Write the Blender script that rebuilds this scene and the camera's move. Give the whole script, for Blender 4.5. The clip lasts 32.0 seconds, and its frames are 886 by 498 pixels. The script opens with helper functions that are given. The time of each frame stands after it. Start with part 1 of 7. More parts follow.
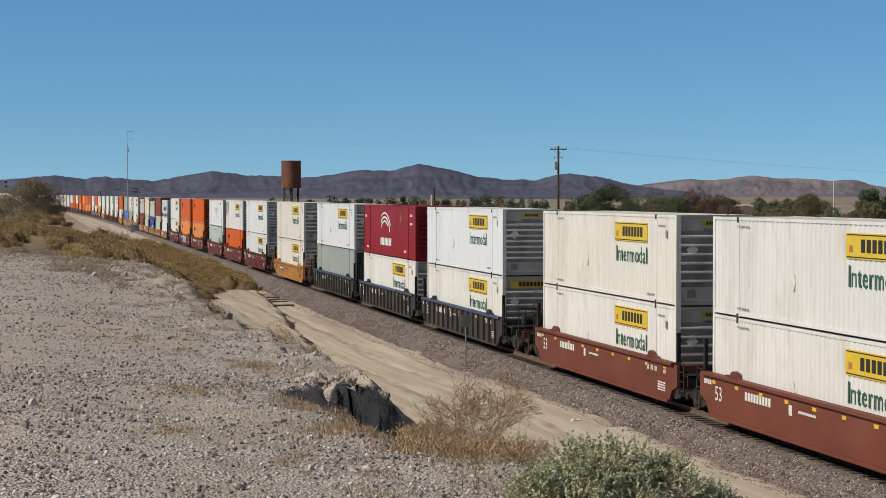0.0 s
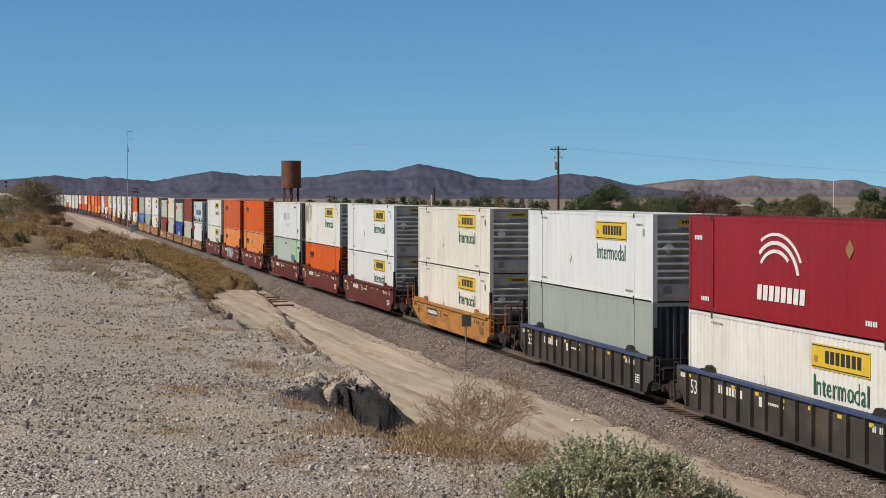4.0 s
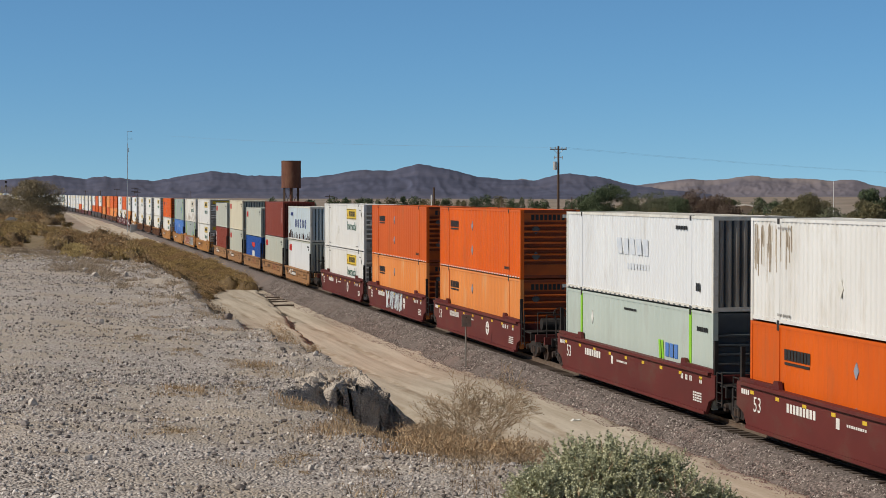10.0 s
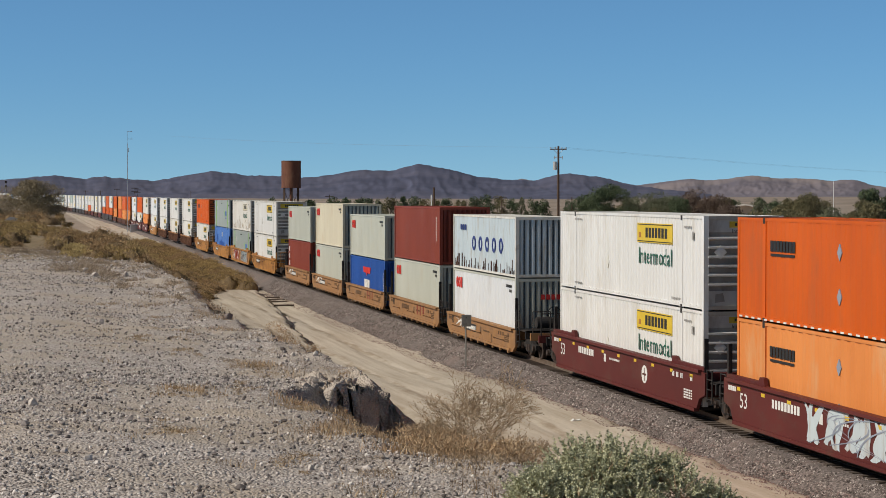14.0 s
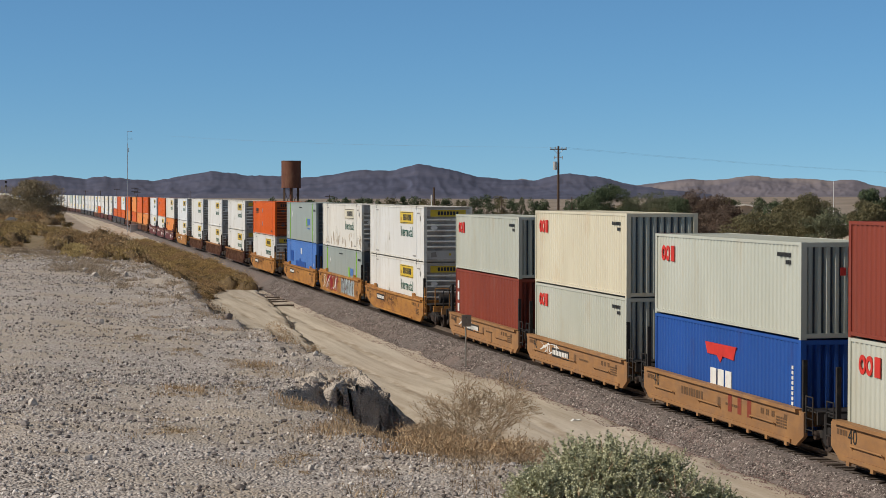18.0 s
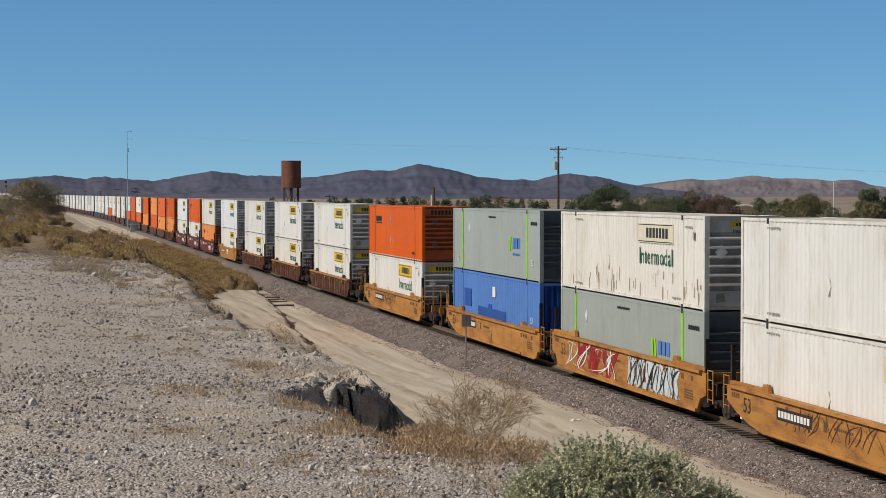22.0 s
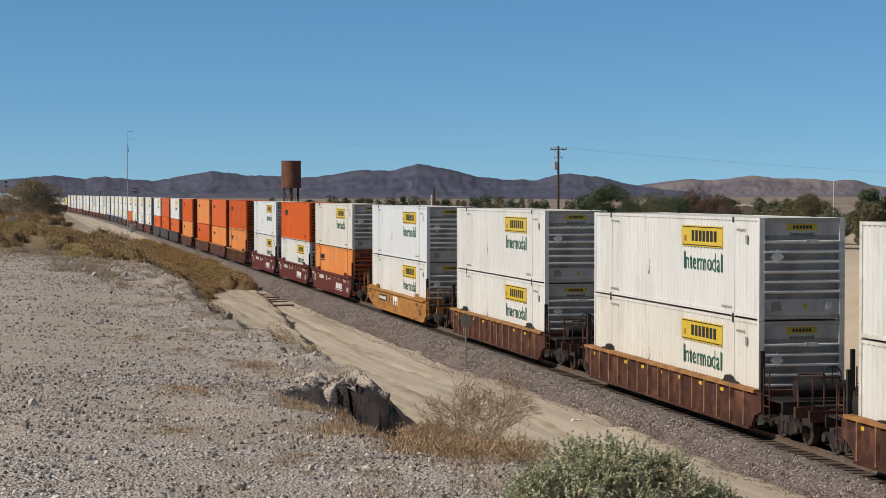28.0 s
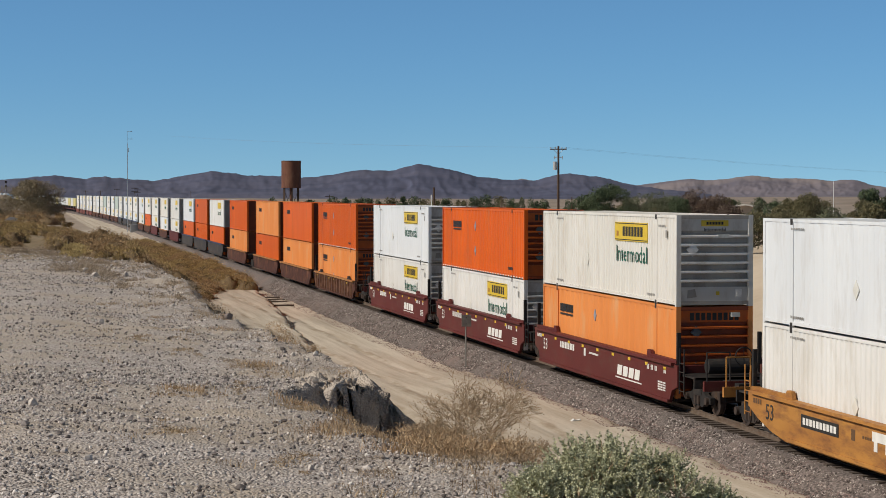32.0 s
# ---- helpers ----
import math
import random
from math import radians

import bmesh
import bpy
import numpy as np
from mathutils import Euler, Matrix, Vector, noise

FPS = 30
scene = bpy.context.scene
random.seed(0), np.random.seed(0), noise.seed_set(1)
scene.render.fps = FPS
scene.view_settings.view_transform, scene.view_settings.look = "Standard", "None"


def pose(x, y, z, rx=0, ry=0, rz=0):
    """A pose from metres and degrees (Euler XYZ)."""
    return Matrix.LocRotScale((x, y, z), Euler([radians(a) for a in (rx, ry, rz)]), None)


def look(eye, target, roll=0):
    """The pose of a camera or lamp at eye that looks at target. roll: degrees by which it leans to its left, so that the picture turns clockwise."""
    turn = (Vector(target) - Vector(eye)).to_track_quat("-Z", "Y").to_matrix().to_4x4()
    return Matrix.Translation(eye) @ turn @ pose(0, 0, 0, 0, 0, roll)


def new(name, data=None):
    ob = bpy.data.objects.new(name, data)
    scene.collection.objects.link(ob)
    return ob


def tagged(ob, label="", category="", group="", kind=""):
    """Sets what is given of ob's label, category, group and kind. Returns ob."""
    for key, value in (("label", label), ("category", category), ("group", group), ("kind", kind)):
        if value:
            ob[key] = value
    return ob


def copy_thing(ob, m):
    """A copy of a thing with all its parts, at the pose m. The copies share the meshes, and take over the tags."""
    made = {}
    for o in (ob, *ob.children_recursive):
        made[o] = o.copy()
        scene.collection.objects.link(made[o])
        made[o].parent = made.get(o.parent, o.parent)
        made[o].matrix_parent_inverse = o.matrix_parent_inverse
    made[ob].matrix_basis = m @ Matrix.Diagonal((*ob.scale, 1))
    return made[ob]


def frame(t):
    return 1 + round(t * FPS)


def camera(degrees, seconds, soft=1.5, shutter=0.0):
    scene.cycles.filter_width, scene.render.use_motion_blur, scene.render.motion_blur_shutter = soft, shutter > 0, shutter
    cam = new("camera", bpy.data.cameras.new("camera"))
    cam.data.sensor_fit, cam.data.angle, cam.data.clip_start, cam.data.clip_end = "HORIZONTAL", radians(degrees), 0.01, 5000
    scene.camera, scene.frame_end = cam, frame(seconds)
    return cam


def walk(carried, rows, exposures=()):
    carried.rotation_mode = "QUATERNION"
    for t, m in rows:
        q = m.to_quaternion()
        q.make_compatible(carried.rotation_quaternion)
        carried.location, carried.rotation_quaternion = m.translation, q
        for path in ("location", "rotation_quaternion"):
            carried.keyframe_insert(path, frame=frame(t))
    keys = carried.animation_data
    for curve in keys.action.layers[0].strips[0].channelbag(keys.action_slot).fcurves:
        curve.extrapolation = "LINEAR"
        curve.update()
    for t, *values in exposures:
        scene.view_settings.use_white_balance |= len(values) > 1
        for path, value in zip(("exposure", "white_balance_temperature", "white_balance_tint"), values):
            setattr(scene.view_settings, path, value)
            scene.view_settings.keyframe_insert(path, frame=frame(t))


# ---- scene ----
# ---------------------------------------------------------------- camera
H_EYE = 6.835
YAW, DIP = radians(12.2055), radians(1.6629)
EYE = Vector((0, 0, H_EYE))
AIM = EYE + 100 * Vector((math.sin(YAW) * math.cos(DIP), math.cos(YAW) * math.cos(DIP), -math.sin(DIP)))
cam = camera(26.153, 32.0, soft=0.8)
walk(cam, [(0.0, look(EYE, AIM)), (32.0, look(EYE, AIM))], exposures=[(0.0, -0.1), (32.0, -0.1)])

# ---------------------------------------------------------------- sun and sky
SUN_DIR = Vector((-0.80, -0.05, 0.60)).normalized()
sky = bpy.data.worlds.new("sky")
scene.world = sky
sky.use_nodes = True
nt = sky.node_tree
nt.nodes.clear()
sk = nt.nodes.new("ShaderNodeTexSky")
sk.sky_type = 'NISHITA'
sk.sun_disc = False
sk.sun_elevation = math.asin(SUN_DIR.z)
sk.sun_rotation = math.atan2(SUN_DIR.x, SUN_DIR.y)
sk.altitude, sk.air_density, sk.dust_density, sk.ozone_density = 700, 1.0, 0.25, 1.0
bg = nt.nodes.new("ShaderNodeBackground")
bg.inputs[1].default_value = 0.114
wo = nt.nodes.new("ShaderNodeOutputWorld")
tcw = nt.nodes.new("ShaderNodeTexCoord")
lift = nt.nodes.new("ShaderNodeVectorMath")
lift.inputs[1].default_value = (0, 0, 0.10)
unit = nt.nodes.new("ShaderNodeVectorMath")
unit.operation = "NORMALIZE"
nt.links.new(tcw.outputs["Generated"], lift.inputs[0])
nt.links.new(lift.outputs[0], unit.inputs[0])
nt.links.new(unit.outputs[0], sk.inputs[0])
deep = nt.nodes.new("ShaderNodeHueSaturation")
deep.inputs["Saturation"].default_value = 1.42
deep.inputs["Hue"].default_value = 0.502
nt.links.new(sk.outputs[0], deep.inputs["Color"])
# a clear desert sky: palest at the horizon, deepening towards the zenith
part_z = nt.nodes.new("ShaderNodeSeparateXYZ")
nt.links.new(tcw.outputs["Generated"], part_z.inputs[0])
fall = nt.nodes.new("ShaderNodeMapRange")
fall.interpolation_type = "SMOOTHSTEP"
fall.inputs[1].default_value, fall.inputs[2].default_value = 0.06, 0.55
fall.inputs[3].default_value, fall.inputs[4].default_value = 1.0, 0.16
nt.links.new(part_z.outputs[2], fall.inputs[0])
tint = nt.nodes.new("ShaderNodeMapRange")
tint.inputs[1].default_value, tint.inputs[2].default_value = 0.0, 0.5
tint.inputs[3].default_value, tint.inputs[4].default_value = 1.56, 0.78
nt.links.new(part_z.outputs[2], tint.inputs[0])
nt.links.new(tint.outputs[0], deep.inputs["Saturation"])
dim = nt.nodes.new("ShaderNodeVectorMath")
dim.operation = "SCALE"
nt.links.new(deep.outputs[0], dim.inputs[0])
nt.links.new(fall.outputs[0], dim.inputs["Scale"])
nt.links.new(dim.outputs[0], bg.inputs[0])
nt.links.new(bg.outputs[0], wo.inputs[0])
sun = new("sun", bpy.data.lights.new("sun", "SUN"))
sun.data.energy, sun.data.angle, sun.data.color = 4.25, radians(0.55), (1.0, 0.92, 0.81)
sun.matrix_world = look(SUN_DIR * 200, (0, 0, 0))


# ---------------------------------------------------------------- materials
def nodes_of(m):
    m.use_nodes = True
    t = m.node_tree
    return t, t.nodes["Principled BSDF"]


def surface(name, col, col2=None, scale=2.0, rough=0.6, metal=0.0, bump=0.0, bump_scale=60.0, stain=None,
            stain_scale=0.35, stain_amount=0.35, stretch=(1, 1, 1), random_tone=0.0):
    """Paint, rust, stone: base colour mixed at two scales, stains and fine relief, in object space."""
    m = bpy.data.materials.new(name)
    t, b = nodes_of(m)
    N, L = t.nodes.new, t.links.new
    tc = N("ShaderNodeTexCoord")
    mp = N("ShaderNodeMapping")
    mp.inputs["Scale"].default_value = stretch
    L(tc.outputs["Object"], mp.inputs[0])
    n1 = N("ShaderNodeTexNoise")
    n1.inputs["Scale"].default_value, n1.inputs["Detail"].default_value = scale, 6
    L(mp.outputs[0], n1.inputs["Vector"])
    r1 = N("ShaderNodeValToRGB")
    r1.color_ramp.elements[0].position, r1.color_ramp.elements[1].position = 0.35, 0.68
    c2 = col2 or tuple(c * 0.82 for c in col)
    r1.color_ramp.elements[0].color, r1.color_ramp.elements[1].color = (*c2, 1), (*col, 1)
    L(n1.outputs[0], r1.inputs[0])
    out = r1.outputs[0]
    if stain:
        n2 = N("ShaderNodeTexNoise")
        n2.inputs["Scale"].default_value, n2.inputs["Detail"].default_value = stain_scale, 9
        n2.inputs["Roughness"].default_value = 0.65
        L(mp.outputs[0], n2.inputs["Vector"])
        r2 = N("ShaderNodeValToRGB")
        r2.color_ramp.elements[0].position = 0.62 - 0.25 * stain_amount
        r2.color_ramp.elements[1].position = 0.80 - 0.20 * stain_amount
        r2.color_ramp.elements[0].color = (0, 0, 0, 1)
        r2.color_ramp.elements[1].color = (0.8, 0.8, 0.8, 1)
        L(n2.outputs[0], r2.inputs[0])
        mx = N("ShaderNodeMix")
        mx.data_type = 'RGBA'
        L(r2.outputs[0], mx.inputs[0])
        L(out, mx.inputs[6])
        mx.inputs[7].default_value = (*stain, 1)
        out = mx.outputs[2]
    if random_tone:
        oi = N("ShaderNodeObjectInfo")
        mr = N("ShaderNodeMapRange")
        mr.inputs[3].default_value, mr.inputs[4].default_value = 1 - random_tone, 1 + random_tone
        L(oi.outputs["Random"], mr.inputs[0])
        hs = N("ShaderNodeHueSaturation")
        L(mr.outputs[0], hs.inputs["Value"])
        L(out, hs.inputs["Color"])
        out = hs.outputs[0]
    L(out, b.inputs["Base Color"])
    b.inputs["Roughness"].default_value, b.inputs["Metallic"].default_value = rough, metal
    b.inputs["Specular IOR Level"].default_value = 0.32
    if bump:
        n3 = N("ShaderNodeTexNoise")
        n3.inputs["Scale"].default_value, n3.inputs["Detail"].default_value = bump_scale, 5
        L(tc.outputs["Object"], n3.inputs["Vector"])
        bp = N("ShaderNodeBump")
        bp.inputs["Strength"].default_value, bp.inputs["Distance"].default_value = bump, 0.02
        L(n3.outputs[0], bp.inputs["Height"])
        L(bp.outputs[0], b.inputs["Normal"])
    return m


M = {}
M["white"] = surface("white_paint", (0.72, 0.72, 0.70), (0.66, 0.655, 0.63), 0.8, 0.55, stain=(0.52, 0.485, 0.42), stain_scale=1.2,
                     stain_amount=0.42, stretch=(1, 1, 0.25), random_tone=0.04)
M["cool_white"] = surface("cool_white_paint", (0.715, 0.735, 0.745), (0.665, 0.685, 0.70), 0.8, 0.5, stain=(0.53, 0.52, 0.50), stain_scale=1.2,
                          stain_amount=0.35, stretch=(1, 1, 0.25), random_tone=0.03)
M["cream"] = surface("cream_paint", (0.66, 0.615, 0.475), (0.60, 0.55, 0.42), 0.8, 0.55, stain=(0.52, 0.40, 0.26), stain_scale=1.2, stain_amount=0.3,
                     stretch=(1, 1, 0.25))
M["warm_white"] = surface("warm_white_paint", (0.72, 0.70, 0.65), (0.66, 0.64, 0.585), 0.8, 0.55, stain=(0.52, 0.46, 0.38), stain_scale=1.2, stain_amount=0.42,
                          stretch=(1, 1, 0.25), random_tone=0.03)
M["rail_white"] = surface("weathered_white_steel", (0.70, 0.69, 0.64), (0.58, 0.56, 0.50), 1.5, 0.6, stain=(0.35, 0.30, 0.24), stain_scale=2.2,
                          stain_amount=0.35)
# End colour darkened for shade; same orange paint as the sides, ribs left brighter.
M["orange_end"] = surface("shaded_orange_end", (0.24, 0.05, 0.014), (0.16, 0.036, 0.014), 1.2, 0.55, stain=(0.07, 0.03, 0.02), stain_scale=1.0, stain_amount=0.4)
# The lit look of the ribs is put into this lighter colour.
M["end_rib"] = surface("lit_end_rib_paint", (0.80, 0.79, 0.76), (0.68, 0.66, 0.62), 1.4, 0.5, stain=(0.34, 0.29, 0.24), stain_scale=0.9, stain_amount=0.35)
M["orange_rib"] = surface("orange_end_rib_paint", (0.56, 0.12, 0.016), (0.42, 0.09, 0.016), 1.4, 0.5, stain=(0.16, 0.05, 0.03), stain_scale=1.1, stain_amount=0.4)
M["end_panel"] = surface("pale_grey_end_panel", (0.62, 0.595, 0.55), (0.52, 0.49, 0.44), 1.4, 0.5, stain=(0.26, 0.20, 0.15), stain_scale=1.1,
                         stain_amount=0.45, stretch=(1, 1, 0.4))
# Shade of the recessed end mixed into this grey, along with dirt stains.
M["end_grey"] = surface("shaded_dirty_grey_end_paint", (0.40, 0.37, 0.325), (0.30, 0.27, 0.235), 1.4, 0.5, stain=(0.13, 0.095, 0.07), stain_scale=0.9,
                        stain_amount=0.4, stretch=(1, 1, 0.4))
M["plate"] = surface("yellow_plate", (0.70, 0.50, 0.045), (0.62, 0.43, 0.04), 3, 0.45, stain=(0.45, 0.33, 0.08), stain_scale=3, stain_amount=0.2)
M["plate_dark"] = surface("black_lettering", (0.03, 0.03, 0.03), None, 3, 0.6)
M["green_letters"] = surface("green_lettering", (0.03, 0.12, 0.08), None, 3, 0.6)
M["orange"] = surface("orange_paint", (0.66, 0.115, 0.006), (0.58, 0.098, 0.006), 0.7, 0.5, stain=(0.42, 0.11, 0.03), stain_scale=1.0,
                      stain_amount=0.3, stretch=(1, 1, 0.3), random_tone=0.08)
M["pale_orange"] = surface("faded_orange_paint", (0.70, 0.255, 0.07), (0.63, 0.215, 0.055), 0.7, 0.6, stain=(0.60, 0.36, 0.18), stain_scale=1.0,
                           stain_amount=0.35, stretch=(1, 1, 0.3), random_tone=0.06)
M["grey_green"] = surface("grey_green_paint", (0.33, 0.37, 0.35), (0.30, 0.34, 0.32), 0.6, 0.5, stain=(0.24, 0.26, 0.25), stain_scale=1.0,
                          stain_amount=0.25, stretch=(1, 1, 0.3), random_tone=0.05)
M["pale_green"] = surface("pale_green_paint", (0.46, 0.53, 0.49), (0.42, 0.49, 0.45), 0.6, 0.5, stain=(0.36, 0.38, 0.34), stain_scale=1.0,
                          stain_amount=0.25, stretch=(1, 1, 0.3))
M["lime"] = surface("lime_stripe", (0.28, 0.62, 0.05), None, 3, 0.5)
M["crimson"] = surface("crimson_paint", (0.28, 0.012, 0.018), (0.24, 0.011, 0.016), 0.7, 0.45, stain=(0.22, 0.02, 0.03), stain_scale=1, stain_amount=0.2,
                       stretch=(1, 1, 0.3))
M["oxide"] = surface("oxide_red_paint", (0.25, 0.050, 0.028), (0.21, 0.042, 0.025), 0.7, 0.55, stain=(0.22, 0.07, 0.05), stain_scale=1.0,
                     stain_amount=0.3, stretch=(1, 1, 0.3))
M["ocean_grey"] = surface("ocean_grey_paint", (0.50, 0.515, 0.45), (0.45, 0.465, 0.40), 0.7, 0.55, stain=(0.45, 0.42, 0.33), stain_scale=1.1,
                          stain_amount=0.3, stretch=(1, 1, 0.3), random_tone=0.04)
M["ice_blue"] = surface("ice_blue_paint", (0.52, 0.60, 0.64), (0.48, 0.55, 0.58), 0.7, 0.55, stain=(0.33, 0.22, 0.12), stain_scale=1.6,
                        stain_amount=0.35, stretch=(1, 1.6, 0.25))
M["royal_blue"] = surface("royal_blue_paint", (0.020, 0.090, 0.36), (0.018, 0.078, 0.31), 0.7, 0.5, stain=(0.03, 0.05, 0.2), stain_scale=1, stain_amount=0.2,
                          stretch=(1, 1, 0.3))
M["sky_blue"] = surface("mid_blue_paint", (0.09, 0.22, 0.56), (0.08, 0.19, 0.50), 0.7, 0.5, stain=(0.10, 0.16, 0.34), stain_scale=1, stain_amount=0.2,
                        stretch=(1, 1, 0.3))
M["navy"] = surface("navy_letters", (0.03, 0.05, 0.20), None, 3, 0.6)
M["red_letters"] = surface("red_letters", (0.62, 0.04, 0.03), None, 3, 0.6)
M["white_letters"] = surface("white_letters", (0.78, 0.78, 0.75), None, 3, 0.6)
M["rust_stain"] = surface("pale_rust_stain", (0.50, 0.40, 0.29), (0.62, 0.54, 0.44), 6, 0.7)
M["code_grey"] = surface("small_grey_print", (0.34, 0.33, 0.31), None, 3, 0.6)
M["car_mark"] = surface("brown_stencil_print", (0.13, 0.075, 0.04), None, 3, 0.7)
M["faded_letters"] = surface("faded_letters", (0.50, 0.55, 0.62), (0.62, 0.65, 0.68), 3, 0.6)
M["grey_letters"] = surface("grey_letters", (0.30, 0.34, 0.42), None, 3, 0.6)
M["dark_end"] = surface("dark_grey_end", (0.10, 0.12, 0.13), (0.07, 0.08, 0.09), 1.2, 0.55, stain=(0.12, 0.08, 0.06), stain_scale=1.2, stain_amount=0.3)
M["maroon"] = surface("maroon_car_paint", (0.125, 0.024, 0.021), (0.098, 0.020, 0.018), 0.9, 0.6, stain=(0.10, 0.055, 0.04), stain_scale=1.1,
                      stain_amount=0.4, stretch=(1, 0.6, 1), random_tone=0.08)
M["brick_red"] = surface("brick_red_car_paint", (0.175, 0.050, 0.032), (0.14, 0.040, 0.027), 0.9, 0.6, stain=(0.15, 0.07, 0.045), stain_scale=1.1,
                         stain_amount=0.35, stretch=(1, 0.6, 1), random_tone=0.05)
M["rust"] = surface("rusted_car_steel", (0.082, 0.030, 0.021), (0.045, 0.020, 0.016), 1.6, 0.8, bump=0.2, stain=(0.20, 0.09, 0.05), stain_scale=1.2,
                    stain_amount=0.5, random_tone=0.05)
# Ribs of the rusty cars, paler than the plates they stand on.
M["rust_rib"] = surface("pale_brown_rib_steel", (0.30, 0.165, 0.105), (0.15, 0.07, 0.045), 3.0, 0.8, stain=(0.36, 0.22, 0.13), stain_scale=2, stain_amount=0.4)
M["rust_chord"] = surface("worn_yellow_chord", (0.42, 0.22, 0.07), (0.28, 0.12, 0.05), 1.4, 0.75, stain=(0.18, 0.08, 0.05), stain_scale=1.6, stain_amount=0.5)
M["car_yellow"] = surface("weathered_yellow_car_paint", (0.46, 0.225, 0.055), (0.36, 0.16, 0.042), 1.3, 0.6, stain=(0.17, 0.07, 0.034), stain_scale=3.6,
                          stain_amount=0.62, stretch=(1, 0.3, 1), random_tone=0.07)
M["car_tan"] = surface("weathered_tan_car_paint", (0.38, 0.205, 0.085), (0.28, 0.145, 0.062), 1.3, 0.65, stain=(0.20, 0.115, 0.07), stain_scale=1.4,
                       stain_amount=0.65, stretch=(1, 0.6, 1), random_tone=0.07)
M["car_black"] = surface("dusty_dark_car_paint", (0.055, 0.050, 0.048), (0.04, 0.036, 0.034), 0.9, 0.65, stain=(0.10, 0.075, 0.06), stain_scale=1.0,
                         stain_amount=0.5, stretch=(1, 0.6, 1))
M["car_blue"] = surface("blue_car_chord", (0.05, 0.075, 0.17), (0.04, 0.06, 0.13), 0.9, 0.6, stain=(0.10, 0.09, 0.09), stain_scale=1, stain_amount=0.4)
M["black"] = surface("grimy_black_steel", (0.030, 0.028, 0.027), (0.022, 0.02, 0.02), 2.0, 0.7, stain=(0.07, 0.05, 0.04), stain_scale=2, stain_amount=0.4)
M["wheel"] = surface("wheel_steel", (0.09, 0.07, 0.06), (0.06, 0.045, 0.04), 3.0, 0.55, metal=0.4, stain=(0.14, 0.08, 0.05), stain_scale=3, stain_amount=0.4)
M["tread"] = surface("polished_wheel_tread", (0.42, 0.40, 0.38), None, 5, 0.3, metal=0.9)
M["steel"] = surface("rail_steel", (0.32, 0.26, 0.21), (0.22, 0.16, 0.12), 4, 0.45, metal=0.6)
M["galv"] = surface("galvanised_steel", (0.42, 0.43, 0.44), (0.34, 0.35, 0.36), 4, 0.45, metal=0.6)


# ---------------------------------------------------------------- mesh building
class Mesh:
    """Collects boxes, prisms and sheets into one mesh."""

    def __init__(self):
        self.v, self.f = [], []

    def add(self, vs, fs):
        o = len(self.v)
        self.v += [tuple(p) for p in vs]
        self.f += [tuple(i + o for i in q) for q in fs]
        return self

    def box(self, x0, x1, y0, y1, z0, z1):
        return self.add([(x0, y0, z0), (x1, y0, z0), (x1, y1, z0), (x0, y1, z0), (x0, y0, z1), (x1, y0, z1), (x1, y1, z1), (x0, y1, z1)],
                        [(0, 3, 2, 1), (4, 5, 6, 7), (0, 1, 5, 4), (1, 2, 6, 5), (2, 3, 7, 6), (3, 0, 4, 7)])

    def prism(self, ring, axis, a, b):
        """A closed ring of (u, w) drawn out along an axis from a to b; u, w are the other two axes in order."""
        n = len(ring)

        def put(u, w, d):
            return {"x": (d, u, w), "y": (u, d, w), "z": (u, w, d)}[axis]
        vs = [put(u, w, a) for u, w in ring] + [put(u, w, b) for u, w in ring]
        fs = [tuple(range(n)), tuple(range(2 * n - 1, n - 1, -1))] + [(i, i + n, (i + 1) % n + n, (i + 1) % n) for i in range(n)]
        return self.add(vs, fs)

    def disc(self, axis, u, w, a, b, r, n=16, r2=None):
        r2 = r if r2 is None else r2
        o = len(self.v)
        for d, rr in ((a, r), (b, r2)):
            for i in range(n):
                q = 2 * math.pi * i / n
                c, s = u + rr * math.cos(q), w + rr * math.sin(q)
                self.v.append({"x": (d, c, s), "y": (c, d, s), "z": (c, s, d)}[axis])
        self.f += [tuple(o + i for i in range(n)), tuple(o + n + i for i in reversed(range(n)))]
        self.f += [(o + i, o + i + n, o + (i + 1) % n + n, o + (i + 1) % n) for i in range(n)]
        return self

    def bar(self, p, q, r, n=6, r2=None):
        """A round bar from p to q."""
        p, q = Vector(p), Vector(q)
        d = (q - p)
        side = d.orthogonal().normalized()
        up = d.cross(side).normalized()
        r2 = r if r2 is None else r2
        o = len(self.v)
        for c, rr in ((p, r), (q, r2)):
            for i in range(n):
                a = 2 * math.pi * i / n
                self.v.append(tuple(c + side * (rr * math.cos(a)) + up * (rr * math.sin(a))))
        self.f += [tuple(o + i for i in range(n)), tuple(o + n + i for i in reversed(range(n)))]
        self.f += [(o + i, o + i + n, o + (i + 1) % n + n, o + (i + 1) % n) for i in range(n)]
        return self

    def mesh(self, name, mat, smooth=False):
        me = bpy.data.meshes.new(name)
        me.from_pydata(self.v, [], self.f)
        bm = bmesh.new()
        bm.from_mesh(me)
        bmesh.ops.recalc_face_normals(bm, faces=bm.faces)
        bm.to_mesh(me)
        bm.free()
        me.materials.append(mat)
        if smooth:
            me.polygons.foreach_set("use_smooth", [True] * len(me.polygons))
        return me


TINY = {"code_print", "lettering", "graffiti", "logo_shape", "reflective_tape", "rust_streak", "end_lettering", "spring_set", "border"}


